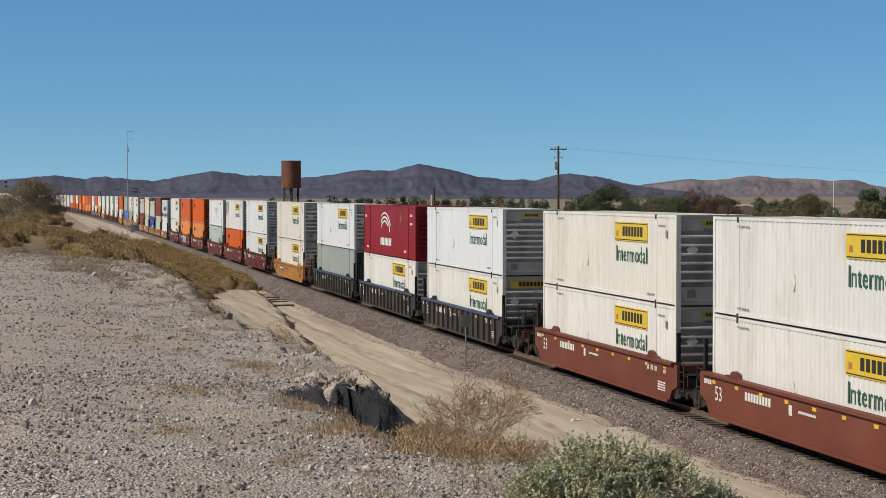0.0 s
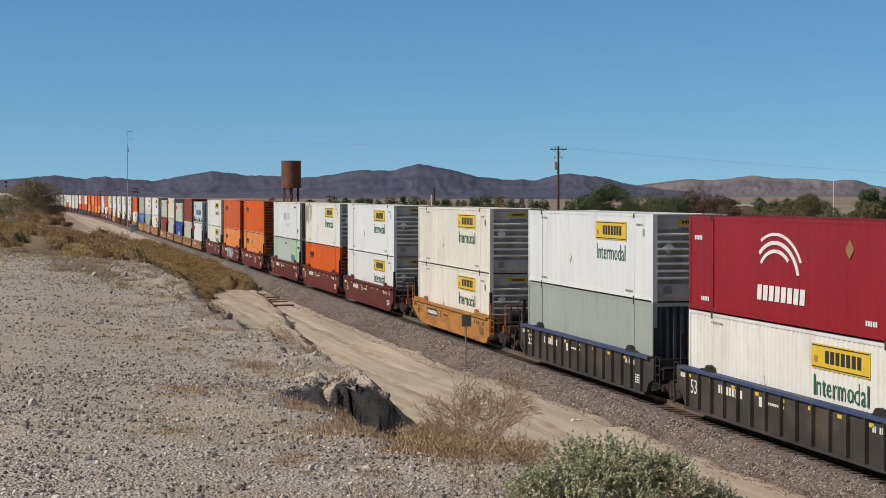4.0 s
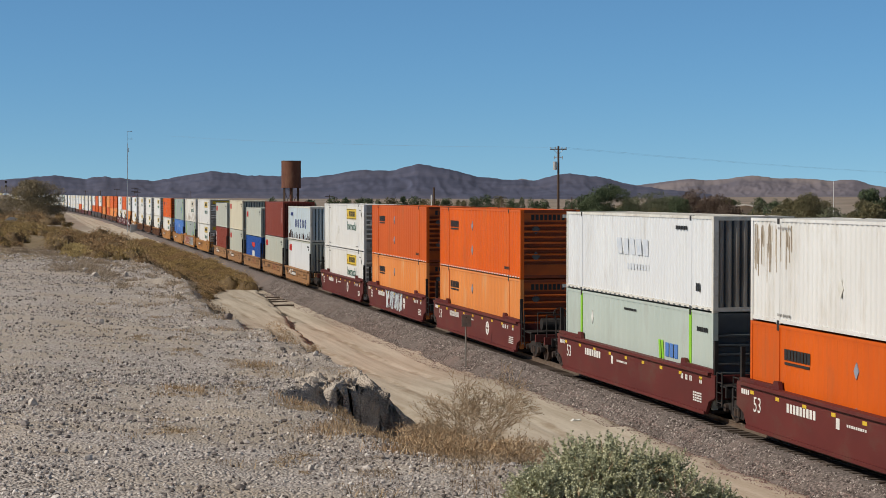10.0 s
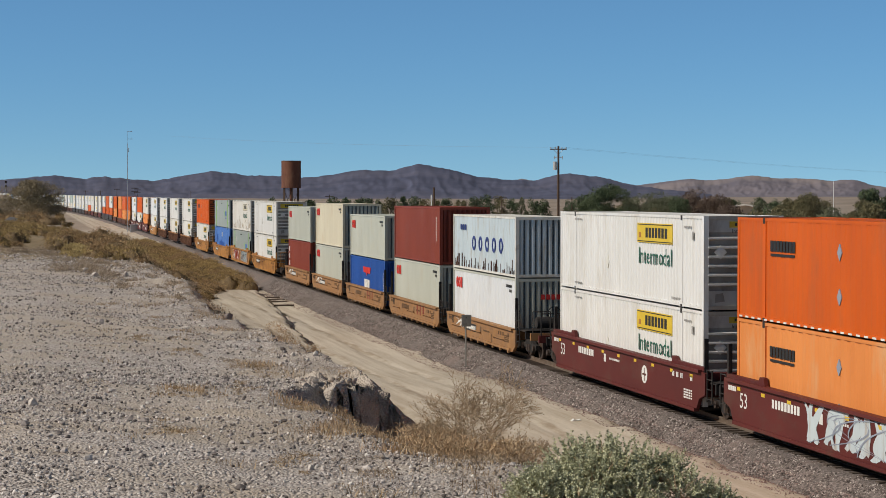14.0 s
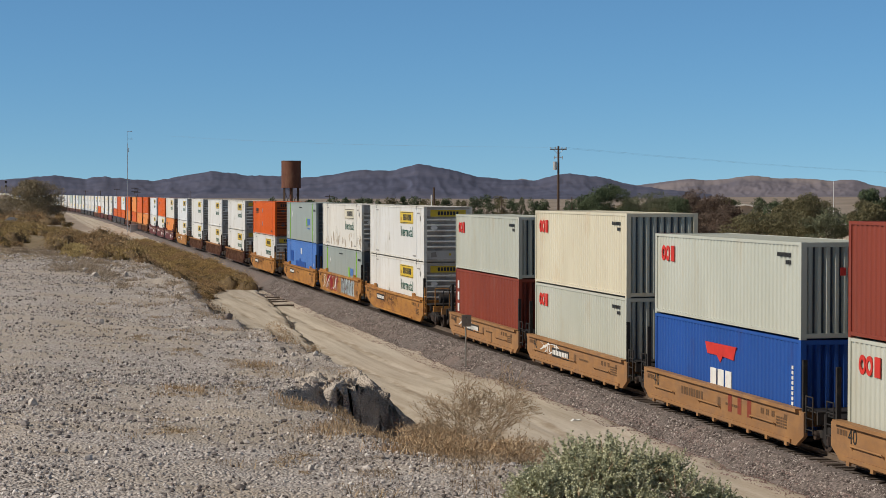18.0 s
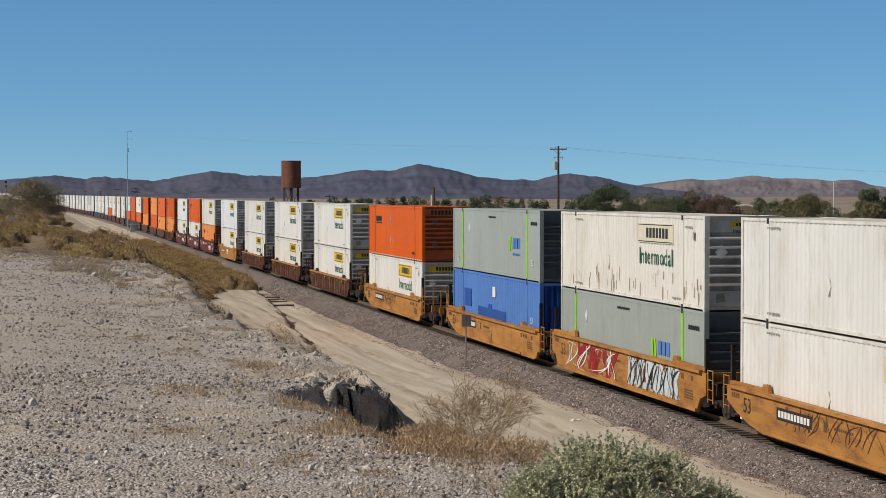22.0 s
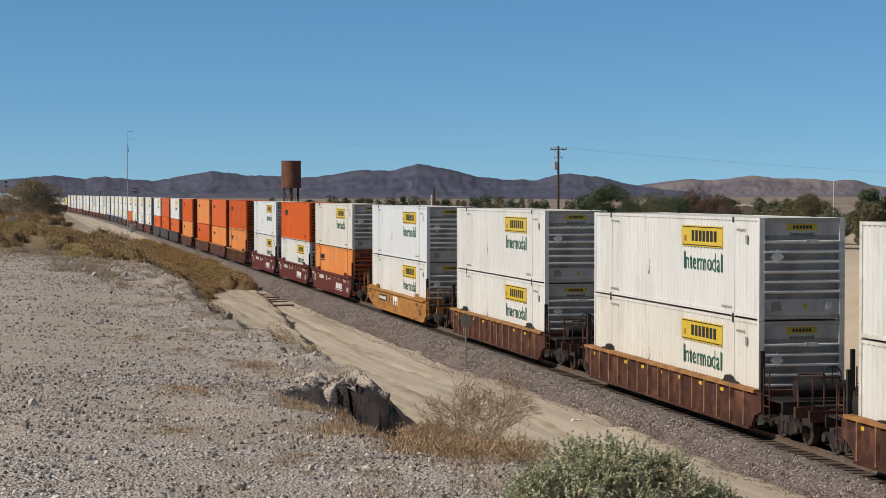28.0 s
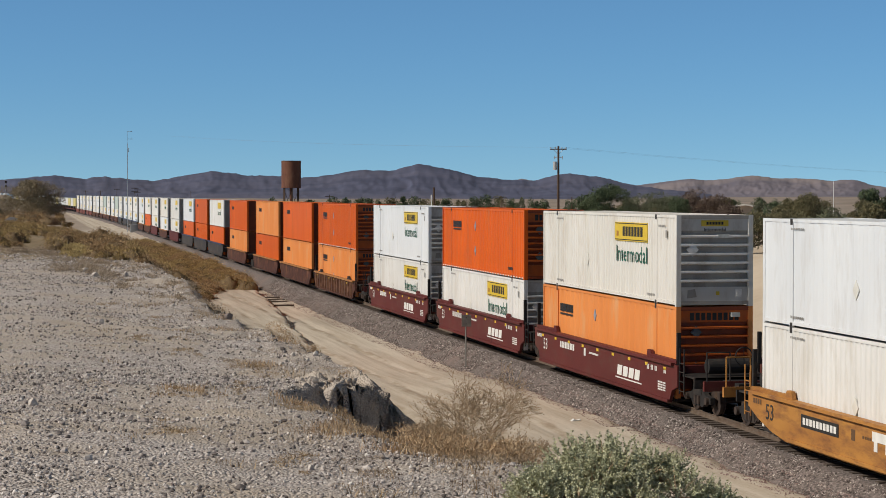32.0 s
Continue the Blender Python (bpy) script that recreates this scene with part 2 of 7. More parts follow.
def part(name, m, mat, parent=None, label="", at=None, smooth=False):
    me = m.mesh(name, mat, smooth) if isinstance(m, Mesh) else m
    ob = new(name, me)
    if parent is not None:
        ob.parent = parent
    if at is not None:
        ob.matrix_basis = at
    if label:
        ob["label"] = label
    if name in TINY:
        ob["kind"] = "stuff"
    return ob


def empty(name, label, category, group="", kind=""):
    return tagged(new(name), label, category, group, kind)


def words(text, size, depth=0.006):
    """A mesh of lettering in the built-in font, standing in the plane x = 0, reading towards -y, facing -x; centred."""
    cu = bpy.data.curves.new("lettering", "FONT")
    cu.body, cu.size, cu.extrude, cu.align_x, cu.align_y = text, size, depth / 2, "CENTER", "CENTER"
    cu.resolution_u = 2
    ob = bpy.data.objects.new("lettering", cu)
    scene.collection.objects.link(ob)
    me = bpy.data.meshes.new_from_object(ob.evaluated_get(bpy.context.evaluated_depsgraph_get()))
    bpy.data.objects.remove(ob)
    me.transform(Matrix(((0, 0, -1, 0), (-1, 0, 0, 0), (0, 1, 0, 0), (0, 0, 0, 1))))
    me.materials.clear()
    return me


# ---------------------------------------------------------------- plan of the line
TRACK_X = 21.44          # centre of the track
BEND_AT, BEND = 430.0, 1.0e-4


def rise(s):
    return 4.0e-6 * np.clip(np.asarray(s, float) - 600, 0, 900) ** 2


def line(s, off=0.0):
    """Place and heading (radians, to the left) on the track at s metres; off metres to its right."""
    b = max(s - BEND_AT, 0.0)
    th = BEND * b
    x, y = TRACK_X - 0.5 * BEND * b * b, s - BEND * BEND * b ** 3 / 6
    return x + off * math.cos(th), y + off * math.sin(th), float(rise(s)), th


def line_x(y):
    b = np.maximum(np.asarray(y, float) - BEND_AT, 0)
    return TRACK_X - 0.5 * BEND * b * b


# ---------------------------------------------------------------- ground
def hash2(i, j, k):
    n = (i * 374761393 + j * 668265263 + k * 974711) & 0x7FFFFFFF
    n = ((n ^ (n >> 13)) * 1274126177) & 0x7FFFFFFF
    return ((n ^ (n >> 16)) & 0xFFFF) / 65535.0


def vnoise(x, y, seed=0):
    xi, yi = np.floor(x).astype(np.int64), np.floor(y).astype(np.int64)
    fx, fy = x - xi, y - yi
    fx, fy = fx * fx * (3 - 2 * fx), fy * fy * (3 - 2 * fy)
    a, b = hash2(xi, yi, seed), hash2(xi + 1, yi, seed)
    c, d = hash2(xi, yi + 1, seed), hash2(xi + 1, yi + 1, seed)
    return (a + (b - a) * fx) * (1 - fy) + (c + (d - c) * fx) * fy - 0.5


def fbm(x, y, octaves=4, seed=0):
    v, a = 0.0, 1.0
    for o in range(octaves):
        v = v + a * vnoise(x * 2 ** o, y * 2 ** o, seed + o * 17)
        a *= 0.5
    return v


def smooth(a, b, x):
    t = np.clip((x - a) / (b - a), 0, 1)
    return t * t * (3 - 2 * t)


ROAD_Z = -0.98


def lip_x(y):
    """Edge of the gravel bank over the dirt road."""
    return (np.interp(y, [9, 16, 20, 23, 25.5, 28, 32, 36, 42, 55, 80, 100, 125, 150, 180, 230, 420], [4.4, 4.5, 4.35, 4.15, 4.18, 4.03, 3.93, 3.72, 3.62, 4.3, 4.6, 4.8, 4.8, 3.8, 2.2, -2, -12])
            + 0.22 * fbm(y / 2.6, y * 0 + 3.3, 4, 9))


def wall_y(x):
    """Foot of the little cliff that rain has cut across the lip."""
    return 23.15 + 1.05 * (x - 3.9) + 0.42 * fbm(x * 1.9, x * 0 + 2.2, 4, 77)


def ground_z(x, y):
    x, y = np.asarray(x, float), np.asarray(y, float)
    top = 4.92 - 0.008 * np.clip(y, -50, 90) - 0.055 * np.clip(x, 0, 6) + 0.10 * fbm(x / 5, y / 7, 3, 5)
    lip = lip_x(y)
    toe = 10.6 + 0.8 * fbm(y / 9.0, y * 0 + 1.3, 2, 19) + smooth(125, 160, y) * (1 - smooth(175, 230, y)) * 2.5 - 6 * smooth(190, 300, y)
    u = np.clip((x - lip) / (toe - lip), 0, 1)
    drop = 1 - (1 - u) ** 1.35
    bench = 14.2 + (y - 102) * 0.063 + 0.6 * fbm(y / 5, y * 0, 3, 71)
    low = ROAD_Z + 0.035 * fbm(x / 1.3, y / 6, 3, 31) + 0.42 * smooth(0.0, 0.16, bench - x + 0.35 * fbm(y * 0.9, x * 0.6, 4, 91)) * smooth(86, 98, y)
    low = low + (0.42 * smooth(10, 16, x) - 0.30 * smooth(18.3, 19.0, x)) * (1 - smooth(64, 86, y)) + 0.16 * fbm(x * 0.9, y * 0.7, 4, 53) * smooth(17.2, 18.4, x)
    for at in (12.6, 14.3, 16.1):
        low = low - 0.04 * np.exp(-((x - at + 0.5 * fbm(y / 8, y * 0, 2, 37)) / 0.22) ** 2)
    z = top + (low - top) * drop
    # hollow washed into the lip of the bank, with a raw wall at its back
    wall = wall_y(x)
    below = 1 - smooth(-0.22, 0.03, y - wall)
    z = z - 0.40 * smooth(2.9, 3.9, x) * smooth(14.5, 19, y) * below * (1 - smooth(6, 9, x))
    cut = 0.10 * smooth(2.6, 3.0, x + 0.3 * fbm(y, x * 0, 3, 55)) + 1.05 * smooth(3.72, 4.0, x + 0.30 * fbm(y * 1.5, x * 0.7, 3, 5))
    pit = cut * smooth(-2.9, -1.2, y - wall) * below * (1 - smooth(6.0, 8.0, x))
    z = z - pit + 0.10 * pit * fbm(x * 5, y * 5, 3, 15)
    crust = smooth(-0.05, 0.1, y - wall) * (1 - smooth(0.2, 1.6, y - wall))
    z = z + 0.05 * crust * smooth(2.8, 3.4, x) * (1 - smooth(4.6, 5.2, x))
    z = z + 0.26 * fbm(x * 3.2, y * 3.2, 4, 63) * smooth(-1.4, -0.1, y - wall) * (1 - smooth(0.2, 2.2, y - wall)) * smooth(2.9, 3.7, x) * (1 - smooth(5.5, 6.5, x))
    rough = (1 - smooth(-0.2, 1.0, u)) * 0.05 + 0.05 * smooth(0.02, 0.2, u) * (1 - smooth(0.7, 1, u))
    z = z + rough * fbm(x * 1.6, y * 1.6, 4, 3)
    z = z + 0.20 * fbm(x * 1.4, y * 0.9, 4, 27) * smooth(2.2, 3.6, x - 0.15 * np.clip(30 - y, 0, 10)) * (1 - smooth(6, 8, x)) * smooth(24, 28, y) * (1 - smooth(80, 100, y))
    # flat land beyond the line, then gentle swells
    away = smooth(24, 30, x - line_x(y) + TRACK_X)
    z = z * (1 - away) + away * (-0.75 + 0.5 * fbm(x / 40, y / 40, 3, 13) + 2.2 * smooth(300, 900, np.hypot(x, y)) * (fbm(x / 260, y / 260, 3, 23))
                               + 3.7 * smooth(31, 47, x + 3 * fbm(x / 9, y / 9, 3, 57)) * (1 - smooth(150, 300, y)))
    far_left = smooth(120, 420, y) * (1 - smooth(-30, 8, x - line_x(y) + TRACK_X - 10))
    z = z - far_left * 2.6
    z = z + rise(y) * (1 - 0.9 * smooth(1400, 2200, y))
    return z


def np_mesh(name, verts, faces, mat, smooth_shade=False):
    verts, faces = np.asarray(verts, np.float32), np.asarray(faces, np.int32)
    me = bpy.data.meshes.new(name)
    k = faces.shape[1]
    me.vertices.add(len(verts))
    me.vertices.foreach_set("co", verts.ravel())
    me.loops.add(faces.size)
    me.loops.foreach_set("vertex_index", faces.ravel())
    me.polygons.add(len(faces))
    me.polygons.foreach_set("loop_start", np.arange(0, faces.size, k, dtype=np.int32))
    me.polygons.foreach_set("use_smooth", np.full(len(faces), smooth_shade))
    me.update(calc_edges=True)
    me.materials.append(mat)
    return me


def grid_faces(nx, ny):
    i = np.arange(ny - 1)[:, None] * nx + np.arange(nx - 1)[None, :]
    i = i.ravel()
    return np.stack([i, i + 1, i + 1 + nx, i + nx], 1)


def spread(stops):
    """Grid lines from (end, step) stops."""
    out, (a, _) = [], stops[0]
    out.append(a)
    for b, step in stops[1:]:
        n = max(1, round((b - a) / step))
        out += [a + (b - a) * (i + 1) / n for i in range(n)]
        a = b
    return np.array(out)


def ground_material():
    m = bpy.data.materials.new("desert_ground")
    t, b = nodes_of(m)
    N, L = t.nodes.new, t.links.new
    tc = N("ShaderNodeTexCoord")
    sep = N("ShaderNodeSeparateXYZ")
    L(tc.outputs["Object"], sep.inputs[0])

    def noise_node(scale, detail=6, rough=0.6, stretch=None):
        n = N("ShaderNodeTexNoise")
        n.inputs["Scale"].default_value, n.inputs["Detail"].default_value, n.inputs["Roughness"].default_value = scale, detail, rough
        if stretch:
            mp = N("ShaderNodeMapping")
            mp.inputs["Scale"].default_value = stretch
            L(tc.outputs["Object"], mp.inputs[0])
            L(mp.outputs[0], n.inputs["Vector"])
        else:
            L(tc.outputs["Object"], n.inputs["Vector"])
        return n.outputs[0]

    def ramp(fac, stops):
        r = N("ShaderNodeValToRGB")
        e = r.color_ramp.elements
        while len(e) < len(stops):
            e.new(0.5)
        for q, (p, c) in zip(e, stops):
            q.position, q.color = p, (*c, 1)
        L(fac, r.inputs[0])
        return r.outputs[0]

    def mix(fac, a, c):
        x = N("ShaderNodeMix")
        x.data_type = 'RGBA'
        L(fac, x.inputs[0])
        L(a, x.inputs[6])
        L(c, x.inputs[7])
        return x.outputs[2]

    def band(value, a, c):
        r = N("ShaderNodeMapRange")
        r.interpolation_type = 'SMOOTHSTEP'
        r.inputs[1].default_value, r.inputs[2].default_value = a, c
        L(value, r.inputs[0])
        return r.outputs[0]

    def calc(op, a, c):
        x = N("ShaderNodeMath")
        x.operation = op
        for i, q in enumerate((a, c)):
            if isinstance(q, (int, float)):
                x.inputs[i].default_value = q
            else:
                L(q, x.inputs[i])
        return x.outputs[0]

    vor = N("ShaderNodeTexVoronoi")
    vor.inputs["Scale"].default_value = 38
    L(tc.outputs["Object"], vor.inputs["Vector"])
    pebble = ramp(vor.outputs["Color"], [(0.0, (0.24, 0.21, 0.195)), (0.35, (0.49, 0.44, 0.41)), (0.8, (0.62, 0.57, 0.535)), (1.0, (0.82, 0.78, 0.74))])
    dust = ramp(noise_node(1.1, 8), [(0.3, (0.45, 0.38, 0.31)), (0.7, (0.58, 0.505, 0.42))])
    cobble = N("ShaderNodeTexVoronoi")
    cobble.inputs["Scale"].default_value = 24
    L(tc.outputs["Object"], cobble.inputs["Vector"])
    tone = ramp(cobble.outputs["Color"], [(0.15, (0.42, 0.39, 0.37)), (0.35, (0.92, 0.91, 0.90)), (0.8, (1.0, 1.0, 1.0))])
    pb = N("ShaderNodeMix")
    pb.data_type, pb.blend_type = 'RGBA', 'MULTIPLY'
    pb.inputs[0].default_value = 0.5
    L(pebble, pb.inputs[6])
    L(tone, pb.inputs[7])
    pebble = pb.outputs[2]
    gravel = mix(ramp(noise_node(0.55, 7), [(0.40, (0.12,) * 3), (0.58, (0.95,) * 3)]), dust, pebble)
    road = ramp(noise_node(0.5, 8, 0.65, (1.0, 0.12, 1.0)), [(0.25, (0.43, 0.375, 0.31)), (0.5, (0.54, 0.48, 0.40)), (0.75, (0.63, 0.57, 0.485))])
    sand = ramp(noise_node(0.05, 9, 0.7), [(0.3, (0.34, 0.27, 0.20)), (0.5, (0.52, 0.43, 0.33)), (0.7, (0.62, 0.53, 0.42))])
    scree = ramp(noise_node(3.0, 8, 0.7), [(0.3, (0.25, 0.20, 0.16)), (0.6, (0.46, 0.39, 0.325)), (0.8, (0.60, 0.53, 0.45))])
    wob = calc('MULTIPLY', calc('SUBTRACT', noise_node(0.6, 6), 0.5), 3.0)
    xw = calc('ADD', sep.outputs[0], wob)
    c = mix(band(xw, 3.4, 5.0), gravel, scree)
    ruts = ramp(noise_node(1.6, 7, 0.7, (1.6, 0.05, 1.0)), [(0.36, (0.74, 0.70, 0.66)), (0.58, (1.0, 1.0, 1.0))])
    worn = N("ShaderNodeMix")
    worn.data_type, worn.blend_type = 'RGBA', 'MULTIPLY'
    worn.inputs[0].default_value = 0.75
    L(road, worn.inputs[6])
    L(ruts, worn.inputs[7])
    road = worn.outputs[2]
    sway = calc('MULTIPLY', calc('SUBTRACT', noise_node(0.12, 4), 0.5), 1.6)
    for at in (12.6, 14.3, 16.1):
        off = calc('ABSOLUTE', calc('SUBTRACT', calc('ADD', sep.outputs[0], sway), at), 0.0)
        track = calc('MULTIPLY', calc('SUBTRACT', 1.0, band(off, 0.10, 0.32)), band(noise_node(0.7, 6, 0.7, (1.0, 0.35, 1.0)), 0.38, 0.62))
        rut = N("ShaderNodeMix")
        rut.data_type, rut.blend_type = 'RGBA', 'MULTIPLY'
        L(track, rut.inputs[0])
        L(road, rut.inputs[6])
        rut.inputs[7].default_value = (0.68, 0.63, 0.58, 1)
        road = rut.outputs[2]
    grit = ramp(noise_node(9, 6, 0.75), [(0.30, (0.70, 0.67, 0.64)), (0.5, (1.0, 1.0, 1.0))])
    fleck = N("ShaderNodeMix")
    fleck.data_type, fleck.blend_type = 'RGBA', 'MULTIPLY'
    fleck.inputs[0].default_value = 0.8
    L(road, fleck.inputs[6])
    L(grit, fleck.inputs[7])
    road = fleck.outputs[2]
    c = mix(band(xw, 9.5, 11.0), c, road)
    c = mix(band(sep.outputs[0], 24, 27), c, sand)
    brown = ramp(noise_node(0.25, 8, 0.7), [(0.3, (0.22, 0.165, 0.10)), (0.7, (0.40, 0.32, 0.215))])
    left = calc('MULTIPLY', band(calc('ADD', sep.outputs[1], calc('MULTIPLY', wob, 4.0)), 68, 82), calc('SUBTRACT', 1.0, band(sep.outputs[0], 9.5, 12.0)))
    c = mix(calc('MULTIPLY', left, calc('SUBTRACT', 1.0, band(sep.outputs[1], 150, 190))), c, brown)
    flat = ramp(noise_node(0.02, 9, 0.7), [(0.3, (0.20, 0.16, 0.13)), (0.6, (0.34, 0.285, 0.235))])
    beside = calc('MULTIPLY', band(sep.outputs[0], 12, 14), calc('SUBTRACT', 1.0, band(sep.outputs[0], 24, 27)))
    c = mix(calc('MULTIPLY', band(sep.outputs[1], 300, 480), calc('SUBTRACT', 1.0, beside)), c, flat)
    L(c, b.inputs["Base Color"])
    b.inputs["Roughness"].default_value = 0.95
    b.inputs["Specular IOR Level"].default_value = 0.1
    bp = N("ShaderNodeBump")
    bp.inputs["Strength"].default_value, bp.inputs["Distance"].default_value = 0.75, 0.026
    near = calc('SUBTRACT', 1.0, band(xw, 9.5, 11.0))
    hsum = calc('ADD', calc('MULTIPLY', calc('MULTIPLY', calc('ADD', vor.outputs["Distance"], calc('MULTIPLY', cobble.outputs["Distance"], 0.4)), -1.0), near), calc('MULTIPLY', noise_node(14, 8, 0.7), 0.5))
    L(hsum, bp.inputs["Height"])
    L(bp.outputs[0], b.inputs["Normal"])
    return m


M["ground"] = ground_material()
gx = spread([(-4800, 0), (-800, 400), (-200, 60), (-40, 10), (-6, 1.0), (-3, 0.2), (2.6, 0.09), (5.2, 0.045), (8, 0.09), (12.5, 0.25), (18, 0.1), (19, 0.25), (30, 0.8), (120, 5), (500, 25), (1500, 100), (4800, 400)])
gy = spread([(-300, 0), (-40, 40), (6, 4), (9, 0.4), (20, 0.09), (26, 0.045), (34, 0.09), (60, 0.25), (110, 0.6), (200, 1.5), (420, 4), (1000, 20), (4800, 300)])
GX, GY = np.meshgrid(gx, gy)
GZ = ground_z(GX, GY)
# the crust overhangs the back of the hollow
edge = wall_y(GX)
hang = smooth(3.0, 3.9, GX) * (1 - smooth(5.0, 5.8, GX))
face = smooth(-0.6, -0.25, GY - edge) * (1 - smooth(0.1, 0.5, GY - edge)) * hang
rag_x, rag_y = 0.24 * fbm(GX * 4, GY * 9, 4, 5), 0.30 * fbm(GX * 5, GZ * 7, 4, 6)
GY = GY - 0.34 * smooth(-0.2, 0.05, GY - edge) * (1 - smooth(0.1, 1.3, GY - edge)) * hang + rag_y * face
GX = GX + rag_x * face
GZ = GZ + 0.14 * fbm(GX * 6, GY * 6, 3, 8) * face
tagged(new("ground", np_mesh("ground", np.stack([GX, GY, GZ], -1).reshape(-1, 3), grid_faces(len(gx), len(gy)), M["ground"], True)),
       "pale desert ground of gravel, scree and packed sandy dirt", "ground", kind="structure")

# ballast
M["ballast"] = surface("ballast_stone", (0.25, 0.21, 0.193), (0.075, 0.064, 0.06), 14, 0.95, bump=1.0, bump_scale=26, stain=(0.27, 0.19, 0.165),
                       stain_scale=0.5, stain_amount=0.3)
bu = np.array([-3.3, -3.1, -2.9, -2.7, -2.5, -2.3, -2.1, -1.9, -1.7, -1.3, -0.6, 0, 0.6, 1.3, 1.7, 1.9, 2.3, 2.7, 3.1, 3.3])
bz = np.interp(np.abs(bu), [0, 1.75, 2.85, 3.3], [-0.205, -0.225, -0.95, -1.10])
bs = spread([(-60, 0), (30, 5), (140, 0.22), (260, 1.2), (440, 8), (1500, 20)])
V = []
for s in bs:
    x, y, z, th = line(s)
    V.append(np.stack([x + bu * math.cos(th), y + bu * math.sin(th), z + bz], -1))
V = np.array(V)
V[..., 2] += 0.07 * fbm(V[..., 0] * 4, V[..., 1] * 4, 3, 41)
V[..., 0] += 0.22 * fbm(V[..., 1] * 0.6, V[..., 1] * 0 + 1.5, 3, 43) * (np.abs(bu) > 2.4)
tagged(new("ballast_bed", np_mesh("ballast_bed", V.reshape(-1, 3), grid_faces(len(bu), len(bs)), M["ballast"], True)),
       "dark grey crushed stone ballast bed under the track", "ballast", kind="structure")

# rails
for off in (-0.755, 0.755):
    ring = [(-0.07, -0.18), (0.07, -0.18), (0.07, -0.165), (0.012, -0.14), (0.012, -0.05), (0.037, -0.035), (0.037, -0.004), (0.03, 0.0),
            (-0.03, 0.0), (-0.037, -0.004), (-0.037, -0.035), (-0.012, -0.05), (-0.012, -0.14), (-0.07, -0.165)]
    ss = [-60, 430] + list(range(470, 1501, 40))
    V, F = [], []
    for s in ss:
        x, y, z, th = line(s, off)
        V += [(x + u * math.cos(th), y + u * math.sin(th), z + w) for u, w in ring]
    n = len(ring)
    for k in range(len(ss) - 1):
        F += [(k * n + i, k * n + (i + 1) % n, (k + 1) * n + (i + 1) % n, (k + 1) * n + i) for i in range(n)]
    tagged(new("rail", np_mesh("rail", V, F, M["steel"])), "worn steel running rail on dark sleepers", "rail", kind="structure")

# ---------------------------------------------------------------- mountains
F_PX = 784 / math.tan(radians(26.153 / 2))


def bearing(px):
    return YAW + math.atan((px - 784) / F_PX)


def ridge(name, label, profile, r_foot, r_crest, mat, seed, rough):
    """A mountain range: crest heights over bearings (degrees from north, height in metres), spurs and gullies on its face."""
    az = np.array([p[0] for p in profile])
    hh = np.array([p[1] for p in profile])
    a = np.linspace(az[0], az[-1], 420)
    h = np.interp(a, az, hh)
    k = np.array([1, 2, 3, 2, 1]) / 9
    h = np.convolve(np.pad(h, 2, "edge"), k, "valid")
    rows = np.linspace(0, 1, 40)
    A, R = np.meshgrid(a, rows)
    Hh = np.broadcast_to(h, A.shape)
    u = np.clip(R / 0.86, 0, 1)
    spur = 1 - 2 * np.abs(fbm(A * 1.5 + 0.9 * R + 0.5 * fbm(A * 2, R * 4, 3, seed + 2), R * 3.2 + A * 0.5, 5, seed))
    z = Hh * (u ** 1.5) * (1 - rough * (1 - u) * (1.0 - spur)) + 9 * rough * u * (1 - u) * fbm(A * 9, R * 9, 4, seed + 7)
    z = np.where(R > 0.86, Hh * (1 - ((R - 0.86) / 0.14) ** 2 * 0.5), z)
    z = z + 2.6 * fbm(A * 5, R * 3, 5, seed + 3) * u
    rad = r_foot + (r_crest - r_foot) * R
    x, y = rad * np.sin(np.radians(A)), rad * np.cos(np.radians(A))
    ob = new(name, np_mesh(name, np.stack([x, y, z - 1], -1).reshape(-1, 3), grid_faces(len(a), len(rows)), mat, True))
    return tagged(ob, label, "mountains", kind="structure")


def crest(points, r):
    return [(math.degrees(bearing(px)), H_EYE + (343.0 - py) / F_PX * r * 0.985 + 1) for px, py in points]


# Distance haze is mixed into both rock colours: bluer near range, paler far one.
M["far_rock"] = surface("haze_blue_mountain_rock", (0.098, 0.104, 0.160), (0.066, 0.072, 0.118), 0.009, 0.95, stain=(0.130, 0.125, 0.165), stain_scale=0.002,
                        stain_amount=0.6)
M["pale_rock"] = surface("haze_pale_mountain_rock", (0.215, 0.19, 0.215), (0.15, 0.137, 0.165), 0.006, 0.95, stain=(0.29, 0.245, 0.23), stain_scale=0.003,
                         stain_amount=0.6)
ridge("mountains", "dark haze-blue desert mountain range on the horizon",
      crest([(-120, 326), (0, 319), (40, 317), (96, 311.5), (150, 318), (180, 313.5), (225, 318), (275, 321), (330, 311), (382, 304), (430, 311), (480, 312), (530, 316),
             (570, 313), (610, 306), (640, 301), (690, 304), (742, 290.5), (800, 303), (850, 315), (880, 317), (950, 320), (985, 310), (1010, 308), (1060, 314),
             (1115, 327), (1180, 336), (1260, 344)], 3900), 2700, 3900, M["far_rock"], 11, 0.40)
ridge("mountains", "pale haze-tinted desert hills far beyond the dark range",
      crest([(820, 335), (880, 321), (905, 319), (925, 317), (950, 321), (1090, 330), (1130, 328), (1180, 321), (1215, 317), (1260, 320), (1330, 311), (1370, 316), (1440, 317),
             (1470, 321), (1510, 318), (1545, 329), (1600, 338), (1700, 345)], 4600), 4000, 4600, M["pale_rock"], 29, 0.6)
